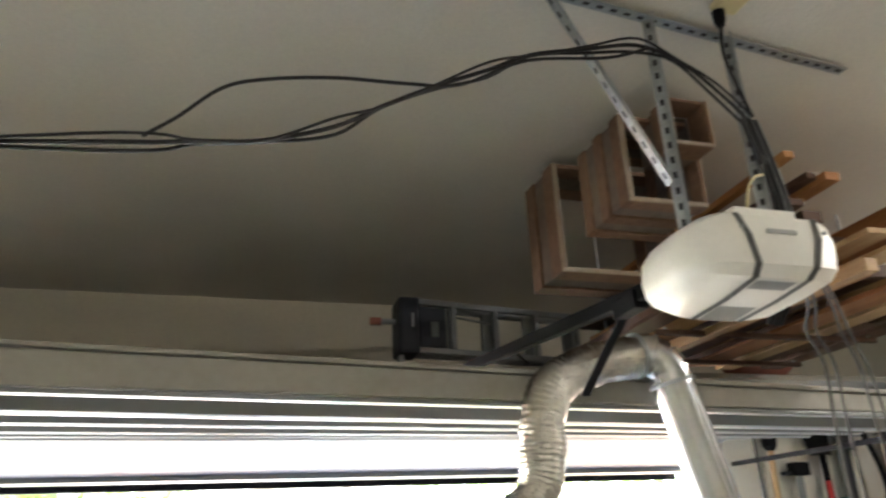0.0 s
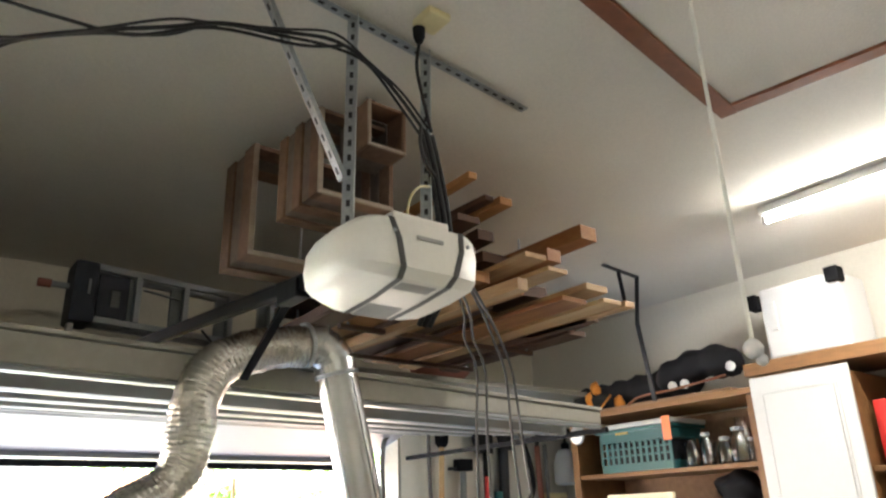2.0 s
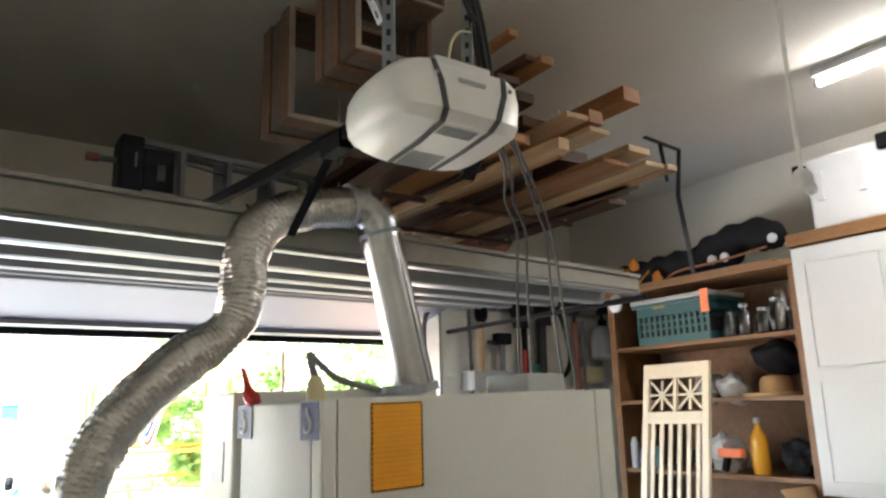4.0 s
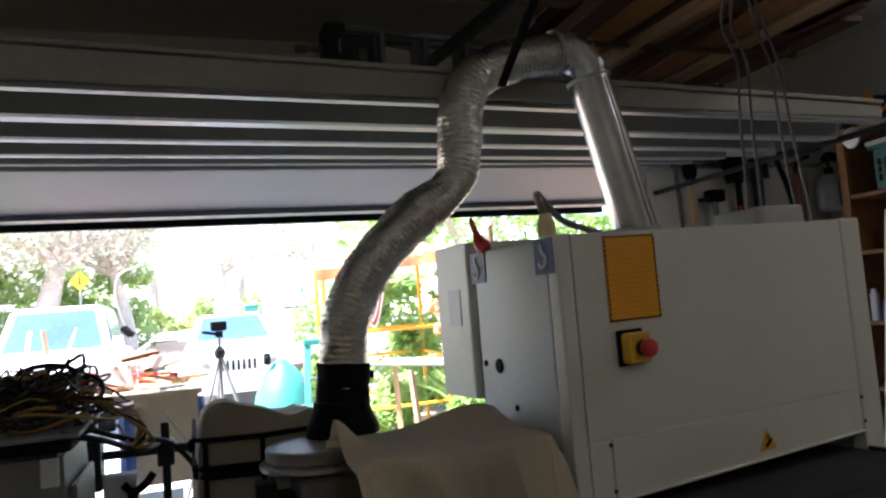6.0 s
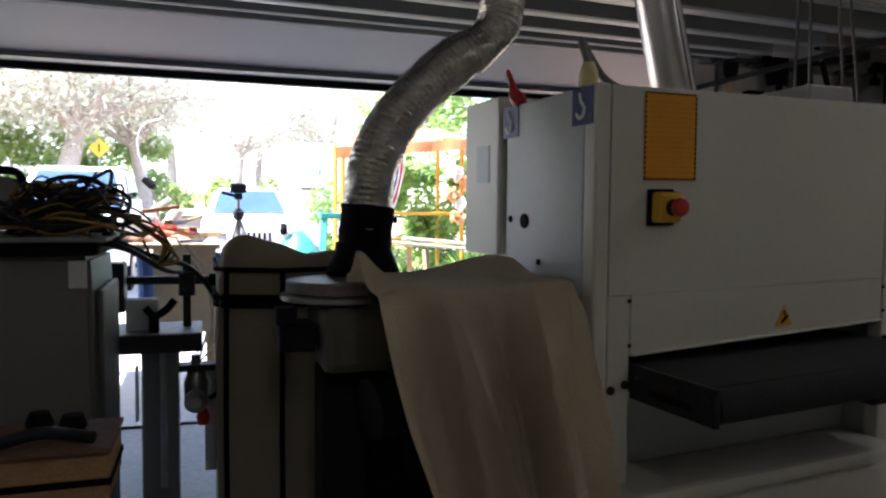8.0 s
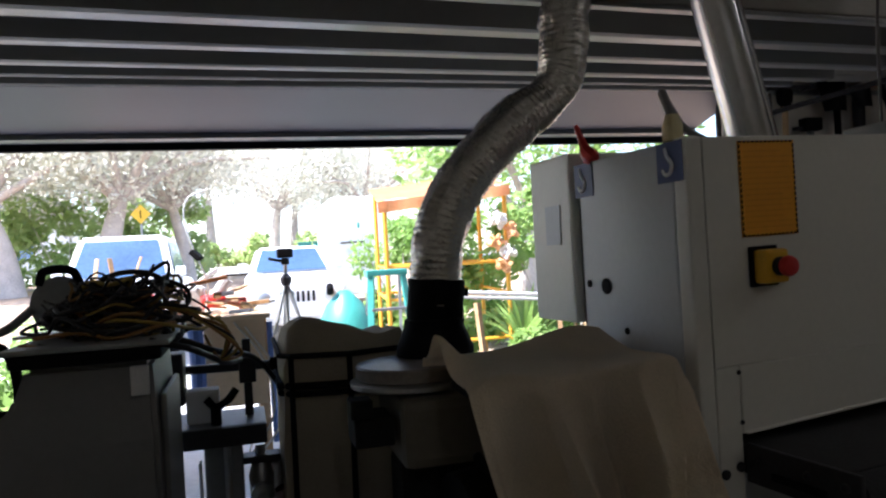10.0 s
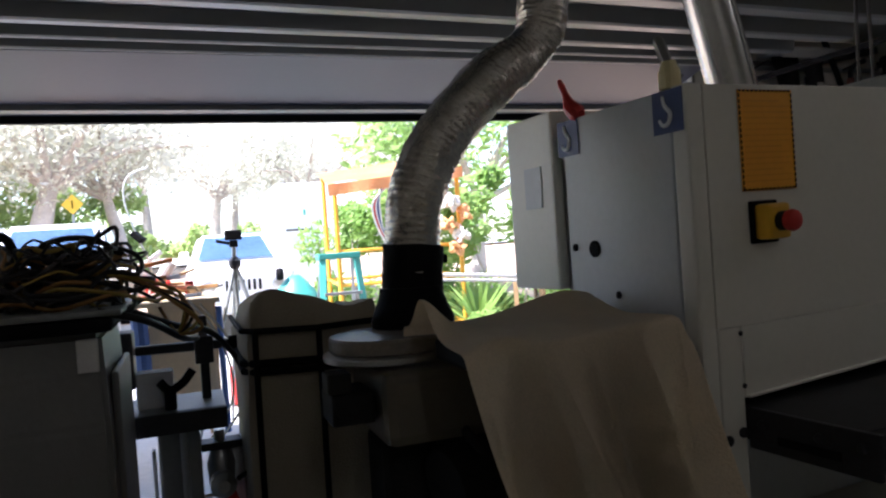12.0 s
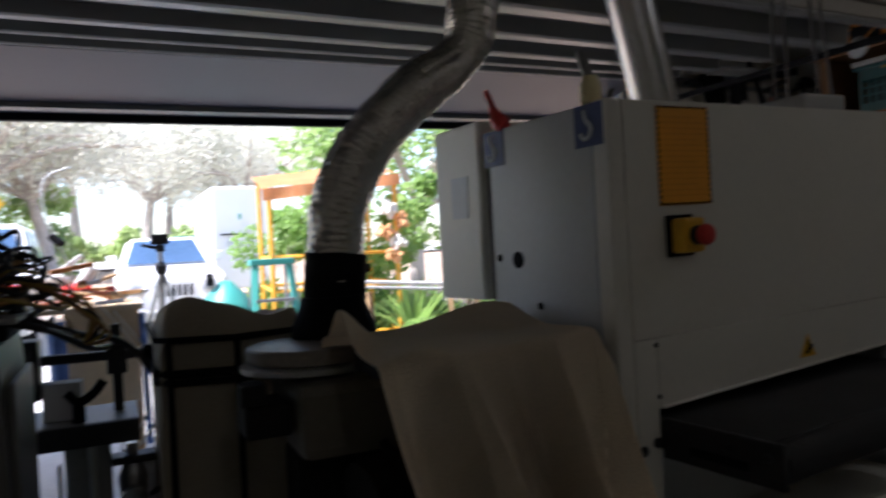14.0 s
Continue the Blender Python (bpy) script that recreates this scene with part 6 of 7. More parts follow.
# ---- outside ----
def vehicle(name, at, w, h, hood, label, grille):
    """A parked car seen from its front, nose toward the garage."""
    x, y, z = at
    t = thing(name, at, label, "car")
    bm = bmesh.new()
    rows = [(0.0, 0.45, hood - 0.12, 0.94), (0.08, 0.42, hood - 0.03, 0.98), (1.15, 0.40, hood + 0.06, 1.0), (4.4, 0.42, hood + 0.05, 1.0), (4.55, 0.5, hood - 0.1, 0.95)]
    rg = []
    for dy, zb, zt, k in rows:
        hw = w / 2 * k
        rg.append([bm.verts.new(p) for p in ((x - hw, y + dy, z + zb), (x + hw, y + dy, z + zb), (x + hw, y + dy, z + zt - 0.08), (x + hw - 0.1, y + dy, z + zt), (x - hw + 0.1, y + dy, z + zt), (x - hw, y + dy, z + zt - 0.08))])
    for a, b in zip(rg, rg[1:]):
        for q in range(6):
            bm.faces.new((a[q], a[(q + 1) % 6], b[(q + 1) % 6], b[q]))
    bm.faces.new(rg[0][::-1])
    bm.faces.new(rg[-1])
    bmesh.ops.recalc_face_normals(bm, faces=bm.faces[:])
    bmesh.ops.bevel(bm, geom=bm.edges[:], offset=0.03, segments=2, affect="EDGES")
    smooth(part("body", bm, CARWHITE, t), 40)
    cab = bmesh.new()
    hw = w / 2 - 0.06
    lo = [(x - hw, y + 1.1, z + hood + 0.04), (x + hw, y + 1.1, z + hood + 0.04), (x + hw, y + 3.6, z + hood + 0.04), (x - hw, y + 3.6, z + hood + 0.04)]
    hi = [(x - hw + 0.16, y + 1.65, z + h), (x + hw - 0.16, y + 1.65, z + h), (x + hw - 0.16, y + 3.3, z + h), (x - hw + 0.16, y + 3.3, z + h)]
    a, b = [cab.verts.new(p) for p in lo], [cab.verts.new(p) for p in hi]
    for q in range(4):
        cab.faces.new((a[q], a[(q + 1) % 4], b[(q + 1) % 4], b[q]))
    cab.faces.new(b)
    cab.faces.new(a[::-1])
    bmesh.ops.bevel(cab, geom=cab.edges[:], offset=0.05, segments=2, affect="EDGES")
    smooth(part("cabin", cab, CARWHITE, t), 40)
    def pane(nm, p):
        g = bmesh.new()
        g.faces.new([g.verts.new(v) for v in p])
        bmesh.ops.solidify(g, geom=g.faces[:], thickness=0.01)
        part(nm, g, CARGLASS, t, "blue-tinted window glass")
    e = 0.012
    def mix(p, q, f):
        return tuple(p[i] + (q[i] - p[i]) * f for i in range(3))
    A, B, C, D = lo[0], lo[1], hi[1], hi[0]
    p = [mix(mix(A, B, u), mix(D, C, u), v) for u, v in ((0.07, 0.10), (0.93, 0.10), (0.91, 0.88), (0.09, 0.88))]
    pane("windscreen", [(a1, b1 - e * 1.5, c1 + e) for a1, b1, c1 in p])
    A, B, C, D = lo[1], lo[2], hi[2], hi[1]
    p = [mix(mix(A, B, u), mix(D, C, u), v) for u, v in ((0.08, 0.15), (0.92, 0.15), (0.9, 0.85), (0.1, 0.85))]
    pane("side_window", [(a1 + e * 1.6, b1, c1 + e * 0.5) for a1, b1, c1 in p])
    part("bumper", box(x - w / 2 + 0.03, x + w / 2 - 0.03, y - 0.10, y - 0.005, z + 0.42, z + 0.56, 0.03), GREYPLASTIC, t)
    gz = z + hood - 0.32
    for q in range(grille):
        gx = x - 0.26 + 0.52 * (q + 0.5) / grille
        part("grille_slot", box(gx - 0.018, gx + 0.018, y - 0.02, y - 0.002, gz - 0.03, gz + 0.12, 0.006), RUBBER, t)
    for sx in (-1, 1):
        hx = x + sx * (w / 2 - 0.26)
        smooth(part("headlight", lathe((hx, y - 0.002, gz + 0.04), [(0.09, 0), (0.085, 0.02), (0.05, 0.035)], 18, turn=Matrix.Rotation(radians(90), 4, "X")), BRIGHTCAST, t))
        part("mirror", box(x + sx * (w / 2 + 0.02) - 0.07, x + sx * (w / 2 + 0.02) + 0.07, y + 1.25, y + 1.33, z + hood + 0.1, z + hood + 0.24, 0.02), CARWHITE, t)
        for wy in (0.75, 3.6):
            wh = part("wheel", lathe((x + sx * (w / 2 - 0.10), y + wy, z + 0.34), [(0.33, -0.1), (0.34, -0.07), (0.34, 0.07), (0.33, 0.1)], 24, turn=Matrix.Rotation(radians(90), 4, "Y")), RUBBER, t)
            part("rim", lathe((x + sx * (w / 2 + 0.005), y + wy, z + 0.34), [(0.2, -0.01), (0.2, 0.01), (0.1, 0.02)], 18, turn=Matrix.Rotation(radians(90 * sx), 4, "Y")), ALU, wh)
    return t


vehicle("pickup_truck", (-2.48, 10.6, 0.10), 1.65, 1.86, 1.12, "white pickup truck parked in the sun, timber on its dashboard", 0)
vehicle("jeep", (0.0, 10.9, 0.12), 1.45, 1.56, 1.08, "white off-road car with upright grille slots, parked outside", 7)
for k, (x, a) in enumerate(((-2.75, 4), (-2.5, -5), (-2.25, 12))):
    solo("dash_plank", bar((x, 11.45, 1.28), (x + 0.01 * a, 11.5, 1.28 + 0.34), 0.07, 0.02, 0.003), WOODPALE, "pale plank standing against the truck windscreen", "plank")


def trailer():
    t = thing("box_trailer", (1.45, 14, 0.35), "pale mint-white box trailer parked behind the cars", "trailer")
    part("box_body", box(0.92, 2.0, 14.0, 17.0, 0.75, 2.6, 0.04), CARWHITE, t)
    part("door_bar", box(1.05, 1.5, 13.96, 13.99, 1.72, 1.75, 0.005), DARKSTEEL, t)
    part("latch", box(1.38, 1.42, 13.96, 13.99, 2.0, 2.1, 0.005), TEALBRIGHT, t)
    for x in (1.0, 1.9):
        part("wheel", lathe((x, 15.5, 0.62), [(0.3, -0.1), (0.31, 0.0), (0.3, 0.1)], 20, turn=Matrix.Rotation(radians(90), 4, "Y")), RUBBER, t)


trailer()


def tripod():
    t = thing("camera_tripod", (-0.41, 6.05, 0), "grey camera tripod standing on the driveway with a small black camera", "tripod")
    top = Vector((-0.41, 6.05, 1.28))
    for a in (100, 215, 330):
        f = Vector((-0.41 + 0.42 * math.cos(radians(a)), 6.05 + 0.42 * math.sin(radians(a)), 0.02))
        smooth(part("leg", tube([top, top.lerp(f, 0.5)], 0.014, 8), GALV, t))
        smooth(part("lower_leg", tube([top.lerp(f, 0.48), f], 0.010, 8), GALV, t))
    smooth(part("centre_column", tube([(-0.41, 6.05, 0.75), (-0.41, 6.05, 1.42)], 0.016, 10), GALV, t))
    part("collar", lathe((-0.41, 6.05, 1.24), [(0.03, 0), (0.045, 0.03), (0.045, 0.06), (0.02, 0.09)], 14), DARKSTEEL, t)
    part("pan_head", box(-0.44, -0.38, 6.02, 6.08, 1.40, 1.45, 0.008), DARKSTEEL, t)
    part("camera_body", box(-0.47, -0.35, 6.00, 6.09, 1.452, 1.525, 0.012), RUBBER, t, "small black camera")
    part("pan_handle", tube([(-0.44, 6.05, 1.43), (-0.53, 5.98, 1.45)], 0.012, 8), RUBBER, t)


tripod()


def workbench():
    t = thing("plywood_bench", (-1.1, 5.7, 0), "plywood workbench on the driveway heaped with scraps", "workbench")
    part("bench_top", box(-1.85, -0.56, 5.45, 6.35, 1.045, 1.075, 0.004), PLY, t)
    part("side_panel", box(-1.0, -0.60, 5.50, 5.52, 0.46, 1.043, 0.003), PLY, t)
    for x, y in ((-1.8, 5.5), (-0.62, 6.3), (-1.8, 6.3), (-0.62, 5.56)):
        part("leg", box(x - 0.035, x + 0.035, y - 0.035, y + 0.035, 0, 1.043, 0.004), WOODPALE, t)
    rnd = random.Random(3)
    for k in range(64):
        x, y = rnd.uniform(-1.75, -0.62), rnd.uniform(5.5, 6.25)
        l, a = rnd.uniform(0.08, 0.3), rnd.uniform(0, 6.28)
        z = 1.09 + rnd.uniform(0, 0.05 + 0.20 * max(0.0, 1 - abs(x + 1.05) / 0.35))
        m = (WOODPALE, WOOD, FOAMWHITE, TERRACOTTA, WOODPALE, CAST, FOAMWHITE, WOOD, RED)[k % 9]
        solo("scrap_piece", bar((x, y, z), (x + l * math.cos(a), y + l * math.sin(a) * 0.6, z + rnd.uniform(-0.005, 0.06)), rnd.uniform(0.03, 0.08), rnd.uniform(0.015, 0.03), 0.003), m, "sunlit offcut lying on the bench", "offcut", "offcuts on the bench")
    j = thing("bench_machine", (-1.15, 5.9, 1.075), "red and white tool standing among the scraps", "tool")
    part("body", box(-1.25, -1.0, 5.85, 6.0, 1.076, 1.28, 0.03), FOAMWHITE, j)
    part("cover", tube([(-1.02, 5.86, 1.16), (-0.86, 5.88, 1.18)], 0.05, 14), RED, j)
    part("arm", bar((-1.12, 5.9, 1.25), (-0.90, 5.9, 1.40), 0.03, 0.03, 0.004), WHITEINK, j)
    part("hood", tube([(-0.92, 5.9, 1.20), (-0.84, 5.9, 1.32)], 0.045, 12), FOAMWHITE, j)
    l = thing("work_light", (-1.03, 5.8, 1.075), "thin pale goose-neck work light with a small black head", "lamp")
    smooth(part("goose_neck", tube(spline([(-1.0, 5.8, 1.076), (-0.97, 5.75, 1.3), (-1.04, 5.7, 1.52), (-1.10, 5.7, 1.75), (-1.07, 5.7, 1.90), (-0.94, 5.7, 1.96)], 6), 0.006, 8), WHITEINK, l), 80)
    part("head", bar((-1.06, 5.68, 1.53), (-1.0, 5.66, 1.47), 0.07, 0.04, 0.006), RUBBER, l, "small black lamp head")
    b = thing("blue_tarp_roll", (-0.60, 5.42, 0), "blue folded tarp hanging at the bench corner", "tarp")
    part("roll", tube(spline([(-1.05, 5.44, 1.0), (-1.04, 5.43, 0.7), (-1.05, 5.43, 0.4)], 5), 0.05, 10), BLUECLOTH, b)
    part("edge_strip", tube(spline([(-0.57, 5.46, 1.02), (-0.565, 5.45, 0.6), (-0.56, 5.46, 0.2)], 5), 0.02, 8), BLUECLOTH, b)
    g = thing("fuel_can", (-0.33, 7.2, 0.03), "red plastic fuel can standing on the driveway", "fuel can")
    part("can", box(-0.45, -0.20, 7.1, 7.28, 0.03, 0.36, 0.04), RED, g)
    part("spout", tube([(-0.30, 7.19, 0.35), (-0.24, 7.19, 0.43)], 0.025, 10), RUBBER, g)
    c = thing("step_ladder_green", (0.55, 7.0, 0), "green fibreglass step ladder standing open in the sun", "ladder")
    part("top_cap", box(0.36, 0.74, 6.92, 7.10, 1.245, 1.30, 0.01), TEALBRIGHT, c)
    for sx in (-1, 1):
        part("rail", bar((0.55 + sx * 0.15, 6.95, 1.245), (0.55 + sx * 0.24, 6.72, 0.03), 0.06, 0.03, 0.004), TEALBRIGHT, c)
        part("back_leg", bar((0.55 + sx * 0.14, 7.07, 1.245), (0.55 + sx * 0.22, 7.55, 0.03), 0.03, 0.03, 0.004), ALU, c)
    for k in range(3):
        f = 0.25 + 0.26 * k
        part("tread", box(0.55 - 0.15 - 0.08 * f, 0.55 + 0.15 + 0.08 * f, 6.91 - 0.23 * f, 6.99 - 0.23 * f, 1.23 - 1.21 * f, 1.255 - 1.21 * f, 0.004), ALU, c)
    w = thing("wheelbarrow", (0.2, 7.3, 0), "teal plastic wheelbarrow tub tipped up on the driveway", "wheelbarrow")
    bm = bmesh.new()
    rg = [[bm.verts.new((0.20 + r * 0.9 * math.cos(2 * math.pi * k / 24), 7.35 + r * math.sin(2 * math.pi * k / 24), z)) for k in range(24)] for r, z in ((0.05, 1.12), (0.10, 1.08), (0.20, 0.98), (0.28, 0.82), (0.31, 0.70), (0.27, 0.74), (0.10, 1.03))]
    for a, b2 in zip(rg, rg[1:]):
        for k in range(24):
            bm.faces.new((a[k], a[(k + 1) % 24], b2[(k + 1) % 24], b2[k]))
    bm.faces.new(rg[0][::-1])
    smooth(part("tub", bm, TEALBRIGHT, w), 50)
    part("frame_leg", bar((0.05, 7.4, 0.78), (0.0, 7.5, 0.03), 0.03, 0.03), DARKSTEEL, w)
    part("frame_leg", bar((0.38, 7.4, 0.78), (0.42, 7.5, 0.03), 0.03, 0.03), DARKSTEEL, w)
    part("wheel", lathe((0.06, 7.3, 1.14), [(0.05, -0.03), (0.06, 0), (0.05, 0.03)], 16, turn=Matrix.Rotation(radians(90), 4, "Y")), RUBBER, w)


workbench()


def scaffold():
    t = thing("scaffold_frame", (1.4, 8.5, 0), "yellow tube scaffold with an orange tarp roof", "scaffold")
    P = [(0.76, 8.0), (2.13, 8.0), (0.95, 9.6), (2.35, 9.6)]
    H = (1.98, 2.05, 2.25, 2.35)
    for (x, y), h in zip(P, H):
        smooth(part("post", tube([(x, y, 0), (x, y, h)], 0.026, 10), SCAFFOLD, t))
    for a, b in ((0, 1), (2, 3), (0, 2), (1, 3)):
        for z in (0.45, 0.95, 1.30):
            smooth(part("rail", tube([(*P[a], z), (*P[b], z)], 0.018, 8), SCAFFOLD, t))
        smooth(part("top_rail", tube([(*P[a], H[a]), (*P[b], H[b])], 0.024, 8), SCAFFOLD, t))
    def lift(u, v):
        return (0, 0, 0.16 * u + 0.30 * v + 0.03 * noise.noise((u * 4, v * 4, 0)) - 0.05 * math.sin(3.14 * u) * math.sin(3.14 * v))
    part("tarp_roof", sheet((0.68, 7.95, 2.0), (1.5, 0, 0.0), (0.2, 1.7, 0.0), 14, 14, lift), TARP, t, "orange tarp roof")
    part("tarp_flap", sheet((0.68, 7.93, 2.0), (1.5, 0, 0.15), (0, -0.02, -0.12), 14, 3, lambda u, v: (0, 0.02 * math.sin(u * 20) * v, 0)), TARP, t)
    for k in range(5):
        pts = [(1.25 + 0.03 * k, 7.97, 2.0), (1.22 - 0.02 * k, 7.95, 1.75), (1.25 + 0.01 * k, 7.95, 1.5 - 0.04 * k), (1.33 + 0.02 * k, 7.95, 1.7), (1.33 + 0.03 * k, 7.97, 2.0)]
        smooth(part("hanging_rope", tube(spline(pts, 5), 0.012, 6), (ROPE, BLUELABEL, ROPE, RED, ROPE)[k], t), 80)
    for k in range(5):
        bm = bmesh.new()
        bmesh.ops.create_icosphere(bm, subdivisions=3, radius=0.075)
        for v in bm.verts:
            v.co *= 1 + 1.1 * noise.noise(v.co * 22 + Vector((k, 0, 0)))
        bm.transform(Matrix.Translation((2.07 + 0.09 * (k % 2) - 0.05 * (k % 3), 7.92, 1.28 + 0.12 * k)))
        part("rope_tangle", bm, (TARP, ROPE, TARP)[k % 3], t)
    r = thing("trestle_boards", (1.5, 6.2, 0), "white boards lying across trestles", "boards")
    part("board", box(0.95, 2.25, 6.0, 6.2, 1.02, 1.045, 0.004, turn=Matrix.Rotation(radians(-8), 4, "Z") @ Matrix.Rotation(radians(5), 4, "Y")), FOAMWHITE, r)
    part("board", box(0.85, 2.2, 6.3, 6.5, 0.98, 1.0, 0.004, turn=Matrix.Rotation(radians(-6), 4, "Z") @ Matrix.Rotation(radians(5), 4, "Y")), GREYPLASTIC, r)
    for x in (1.1, 2.05):
        for y in (6.0, 6.5):
            part("trestle_leg", bar((x, y, 1.0 if x < 1.5 else 0.93), (x + 0.05, y + (0.1 if y > 6.2 else -0.1), 0.02), 0.04, 0.04), WOODPALE, r)
    p = thing("timber_post", (1.62, 5.2, 0), "pale upright pole beside the door", "pole")
    smooth(part("pole", tube([(1.62, 5.25, 0), (1.615, 5.25, 1.1), (1.61, 5.27, 2.1)], 0.016, 8), WOODPALE, p))


scaffold()


def leaves(centres, n, size, seed, flat=0.6):
    """Many small leaf blades, scattered in clumps round centres (x, y, z, radius)."""
    rnd = random.Random(seed)
    verts, faces = [], []
    for _ in range(n):
        x, y, z, r = centres[rnd.randrange(len(centres))]
        d = Vector((rnd.gauss(0, 1), rnd.gauss(0, 1), rnd.gauss(0, flat)))
        c = Vector((x, y, z)) + d.normalized() * r * rnd.uniform(0.35, 1.0) ** 0.6
        a = Vector((rnd.gauss(0, 1), rnd.gauss(0, 1), rnd.gauss(0, 0.7))).normalized()
        b = a.orthogonal().normalized()
        s = size * rnd.uniform(0.6, 1.5)
        i = len(verts)
        verts += [c - a * s, c + b * s * 0.42, c + a * s, c - b * s * 0.42]
        faces.append((i, i + 1, i + 2, i + 3))
    me = bpy.data.meshes.new("leaves")
    me.from_pydata([tuple(v) for v in verts], [], faces)
    bm = bmesh.new()
    bm.from_mesh(me)
    bpy.data.meshes.remove(me)
    return bm


def tree(at, height, lean, spread, n, seed, mat, label, thick=0.3, leaf=0.16):
    x, y, _ = at
    z = ground_height(x, y) - 0.05
    t = thing("tree", (x, y, z), label, "tree")
    rnd = random.Random(seed)
    fork = Vector((x + lean * 0.5, y, z + height * 0.30))
    pts = spline([(x, y, z), (x + lean * 0.15, y, z + height * 0.15), fork], 5)
    smooth(part("trunk", tube(pts, [thick * (1.25 - 0.6 * i / (len(pts) - 1)) for i in range(len(pts))], 12), BARK, t), 70)
    centres = []
    for k in range(9):
        a = 2 * math.pi * k / 9 + rnd.uniform(-0.3, 0.3)
        r = spread * rnd.uniform(0.45, 1.0)
        end = fork + Vector((r * math.cos(a) + lean * 0.4, r * math.sin(a) * 0.7, height * rnd.uniform(0.12, 0.55)))
        mid = fork.lerp(end, 0.5) + Vector((rnd.uniform(-0.4, 0.4), 0, rnd.uniform(0.1, 0.6)))
        lp = spline([fork, mid, end], 5)
        smooth(part("limb", tube(lp, [thick * (0.45 - 0.036 * i) for i in range(len(lp))], 8), BARK, t), 70)
        for q in (0.55, 0.8, 1.0):
            c = fork.lerp(end, q)
            for h in range(2):
                o = Vector((rnd.gauss(0, 0.7), rnd.gauss(0, 0.7), rnd.gauss(0.1, 0.5)))
                centres.append((*(c + o), rnd.uniform(0.5, 1.15) * spread / 3.2))
    part("crown", leaves(centres, n, leaf, seed), mat, t)


tree((-7.3, 24, 0), 9.0, -1.2, 4.83, 13000, 1, LEAFWASHED, "old pale-barked tree with sparse grey-green leaves", 0.34, 0.085)
tree((-4.9, 25, 0), 9.5, 1.0, 5.06, 13000, 2, LEAFWASHED, "old pale-barked tree with sparse grey-green leaves", 0.36, 0.085)
tree((-2.6, 27, 0), 8.5, -0.8, 4.14, 13000, 3, LEAFWASHED, "pale-barked tree with sparse grey-green leaves", 0.24, 0.085)
tree((0.6, 34, 0), 9.0, 0.5, 5.29, 13000, 4, LEAFWASHED, "distant grey-green tree by the street", 0.26, 0.085)
tree((4.5, 33, 0), 8.0, 0.4, 4.6, 13000, 6, LEAFWASHED, "distant grey-green tree by the street", 0.26, 0.085)
tree((-11.5, 27, 0), 9.0, 0.6, 5.06, 13000, 7, LEAFWASHED, "pale-barked tree with sparse grey-green leaves", 0.32, 0.085)
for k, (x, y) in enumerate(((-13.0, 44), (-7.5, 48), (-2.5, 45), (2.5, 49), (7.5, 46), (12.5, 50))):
    tree((x, y, 0), 13.0 + k % 3, 0.4 - 0.3 * (k % 3), 7.0, 9000, 40 + k, LEAFWASHED, "far wispy tree across the street, leaf colour paled for glare", 0.28, 0.15)
tree((4.6, 13.5, 0), 6.0, 0.2, 2.6, 5000, 8, LEAFGREEN, "leafy green garden tree beyond the scaffold", 0.14, 0.10)


def shrub(at, r, h, n, seed, label, leaf=0.07, mat=LEAFGREEN):
    x, y, _ = at
    z = ground_height(x, y)
    t = thing("shrub", (x, y, z), label, "shrub")
    rnd = random.Random(seed)
    cs = [(x + rnd.uniform(-r, r), y + rnd.uniform(-r, r) * 0.6, z + rnd.uniform(0.12, 0.9) * h, rnd.uniform(0.22, 0.42) * min(r, h)) for _ in range(16)]
    for k in range(5):
        c = cs[k]
        part("stem", tube([(x + rnd.uniform(-0.1, 0.1), y, z), c[:3]], [0.02, 0.008], 6), BARK, t)
    part("foliage", leaves(cs, n, leaf, seed, 0.8), mat, t)


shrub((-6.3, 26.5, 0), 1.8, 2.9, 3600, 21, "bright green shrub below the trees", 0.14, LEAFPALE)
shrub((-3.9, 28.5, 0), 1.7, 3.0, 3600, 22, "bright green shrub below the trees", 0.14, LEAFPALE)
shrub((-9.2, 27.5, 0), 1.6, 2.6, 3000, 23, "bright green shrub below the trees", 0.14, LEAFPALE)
shrub((1.7, 10.8, 0), 0.9, 1.9, 3600, 24, "leafy green hedge behind the scaffold", 0.06)
shrub((2.7, 10.2, 0), 0.9, 2.3, 3600, 25, "leafy green hedge behind the scaffold", 0.07)
shrub((3.3, 9.0, 0), 0.8, 2.4, 3200, 26, "leafy green garden shrub", 0.07)
shrub((1.5, 9.0, 0), 0.7, 0.6, 2600, 27, "low green ground-cover plant", 0.06)
shrub((2.4, 7.4, 0), 0.7, 0.6, 2800, 28, "low green ground-cover plant", 0.06)
shrub((-3.3, 7.5, 0), 1.0, 0.85, 3200, 29, "low green plant beside the driveway", 0.06)
shrub((-4.6, 8.5, 0), 1.0, 0.9, 3200, 30, "low green plant beside the driveway", 0.06)
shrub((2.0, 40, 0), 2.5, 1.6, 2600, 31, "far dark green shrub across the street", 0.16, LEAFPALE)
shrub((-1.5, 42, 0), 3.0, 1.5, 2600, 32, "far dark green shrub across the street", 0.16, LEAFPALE)


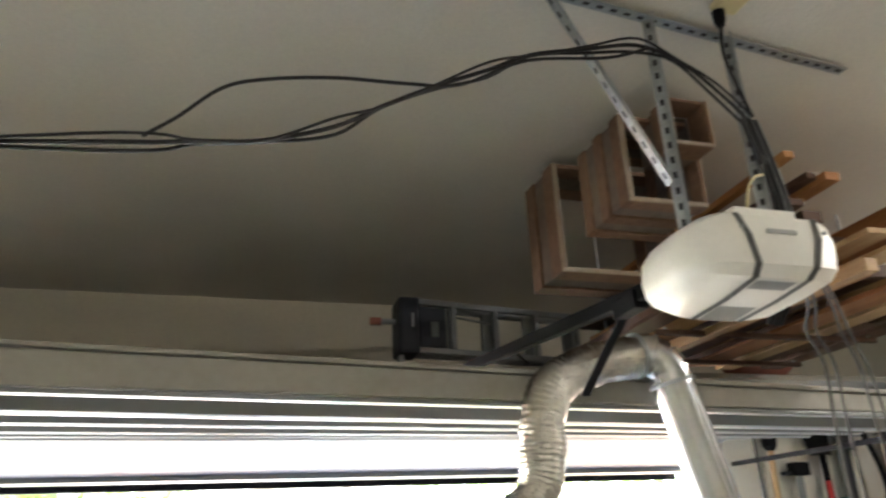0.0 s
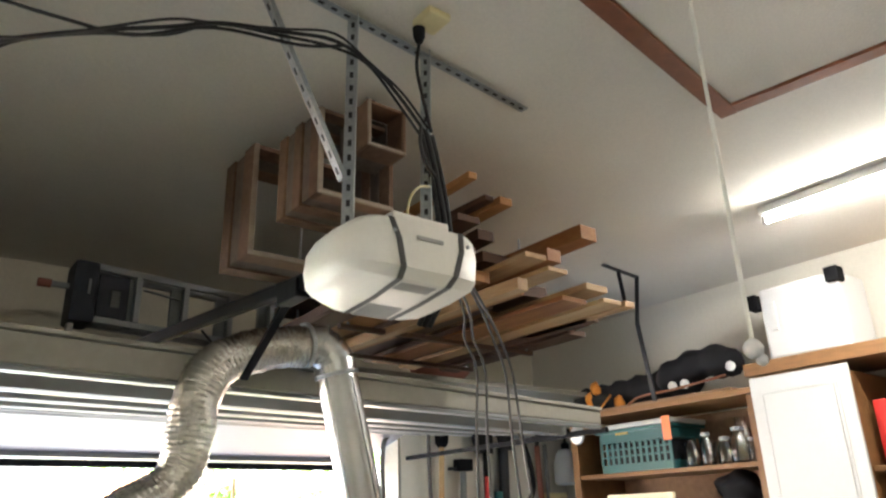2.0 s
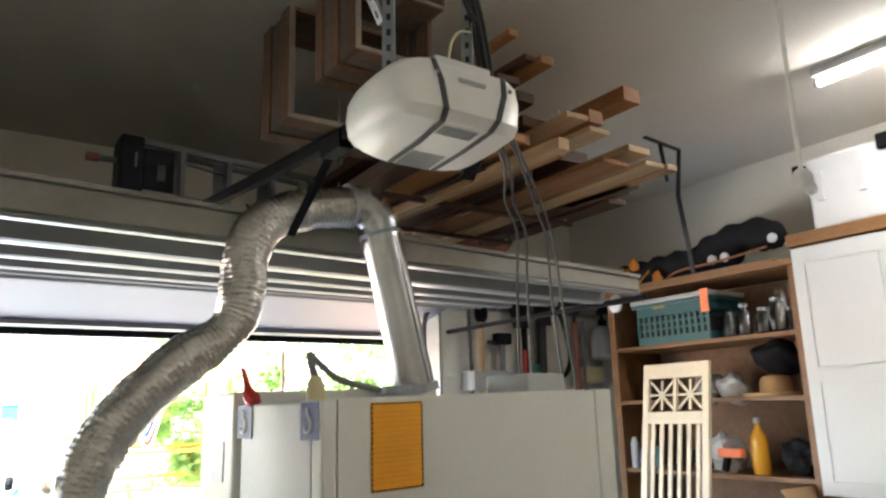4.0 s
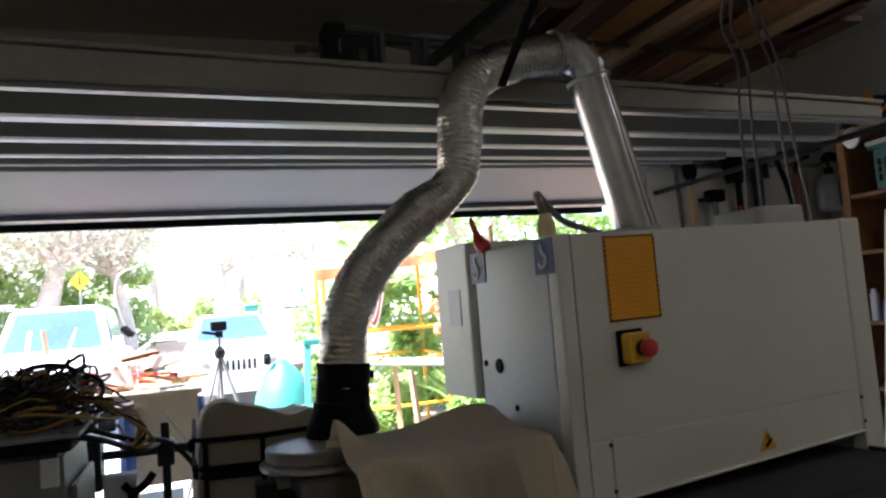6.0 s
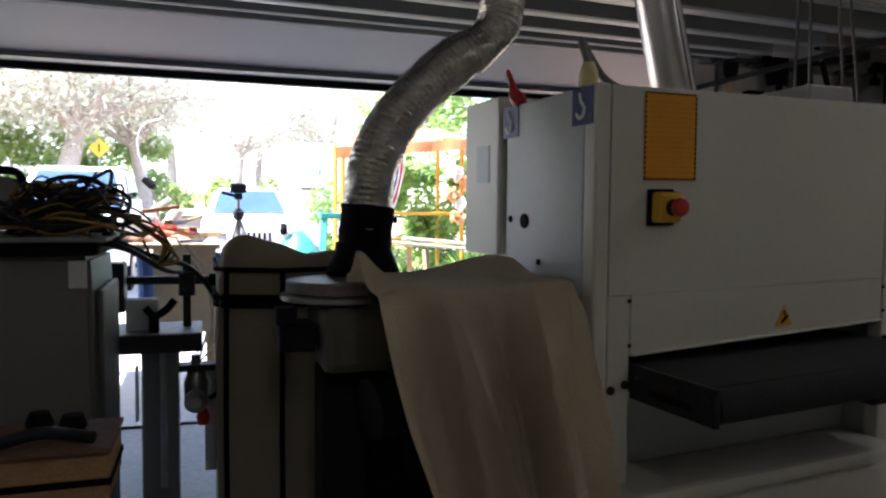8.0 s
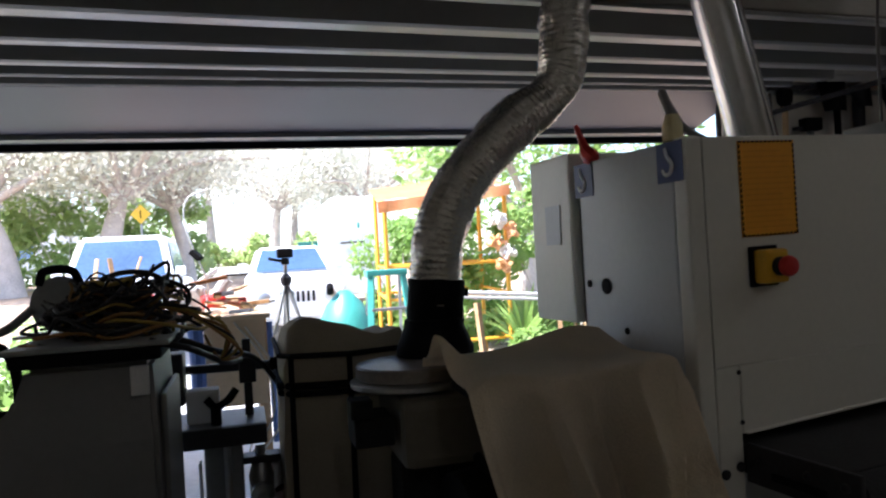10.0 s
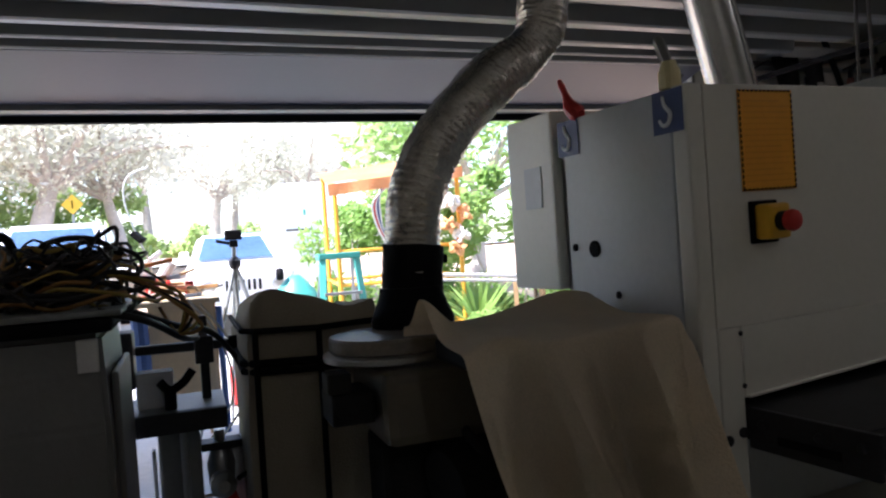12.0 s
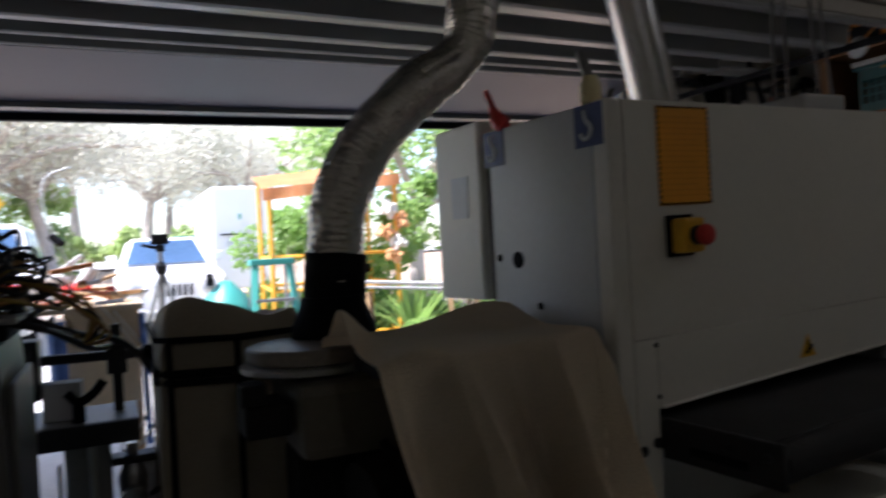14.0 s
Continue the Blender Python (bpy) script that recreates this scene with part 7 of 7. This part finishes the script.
def sword_plant(at, n, length, label):
    x, y, _ = at
    z = ground_height(x, y)
    t = thing("sword_leaf_plant", (x, y, z), label, "plant")
    rnd = random.Random(17)
    for k in range(n):
        a, up = rnd.uniform(0, 6.28), rnd.uniform(0.5, 1.35)
        d = Vector((math.cos(a) * math.cos(up), math.sin(a) * math.cos(up), math.sin(up)))
        side = d.cross(Vector((0, 0, 1))).normalized() * 0.022
        l = length * rnd.uniform(0.7, 1.1)
        base = Vector((x, y, z + 0.35))
        mid, tip = base + d * l * 0.55, base + d * l + Vector((0, 0, -0.12 * l))
        bm = bmesh.new()
        v = [bm.verts.new(p) for p in (base - side * 0.6, base + side * 0.6, mid + side, mid - side, tip)]
        bm.faces.new((v[0], v[1], v[2], v[3]))
        bm.faces.new((v[3], v[2], v[4]))
        part("leaf", bm, LEAFGREEN, t)
    part("stem", tube([(x, y, z), (x, y, z + 0.4)], 0.07, 10), BARK, t)


sword_plant((2.25, 7.9, 0), 60, 0.85, "spiky sword-leaved green garden plant")


def street_things():
    s = thing("warning_sign", (-3.8, 25, 0), "yellow diamond road warning sign on a post", "sign")
    z = ground_height(-3.8, 25)
    part("post", tube([(-3.8, 25, z), (-3.8, 25, 3.1)], 0.035, 8), GALV, s)
    part("plate", box(-4.02, -3.58, 24.94, 24.96, 3.0, 3.44, 0.01, turn=Matrix.Rotation(radians(45), 4, "Y")), SIGNYELLOW, s)
    part("symbol_bar", box(-3.815, -3.785, 24.92, 24.936, 3.10, 3.34), RUBBER, s)
    for k, (x, y, m) in enumerate(((1.9, 33, TEALBRIGHT), (2.6, 33.2, TEALBRIGHT))):
        b = thing("wheelie_bin", (x, y, ground_height(x, y)), "dark green wheeled bin by the street", "bin", "bins by the street")
        zz = ground_height(x, y) + 0.1
        part("bin", box(x - 0.28, x + 0.28, y - 0.3, y + 0.3, zz, zz + 0.95, 0.04), m, b)
        part("lid", box(x - 0.3, x + 0.3, y - 0.33, y + 0.32, zz + 0.96, zz + 1.02, 0.02), m, b)
    h = thing("house", (-14, 44, 0), "white weatherboard house across the street", "house")
    zz = ground_height(-14, 44) - 0.1
    part("wall", box(-22, -9.5, 44, 52, zz, zz + 3.2), CARWHITE, h)
    bm = bmesh.new()
    p = [(-22.5, 43.5, zz + 3.2), (-9.0, 43.5, zz + 3.2), (-9.0, 52.5, zz + 3.2), (-22.5, 52.5, zz + 3.2), (-19, 48, zz + 5.4), (-12.5, 48, zz + 5.4)]
    v = [bm.verts.new(q) for q in p]
    for f in ((0, 1, 5, 4), (1, 2, 5), (2, 3, 4, 5), (3, 0, 4), (3, 2, 1, 0)):
        bm.faces.new([v[q] for q in f])
    part("roof", bm, CAST, h)
    for x in (-20, -16.5, -12.5):
        wn2 = part("window", box(x - 0.8, x + 0.8, 43.93, 43.99, zz + 1.1, zz + 2.4), CARGLASS, h)
        part("frame", box(x - 0.9, x + 0.9, 43.95, 43.992, zz + 1.0, zz + 1.09), CABWHITE, wn2)


street_things()
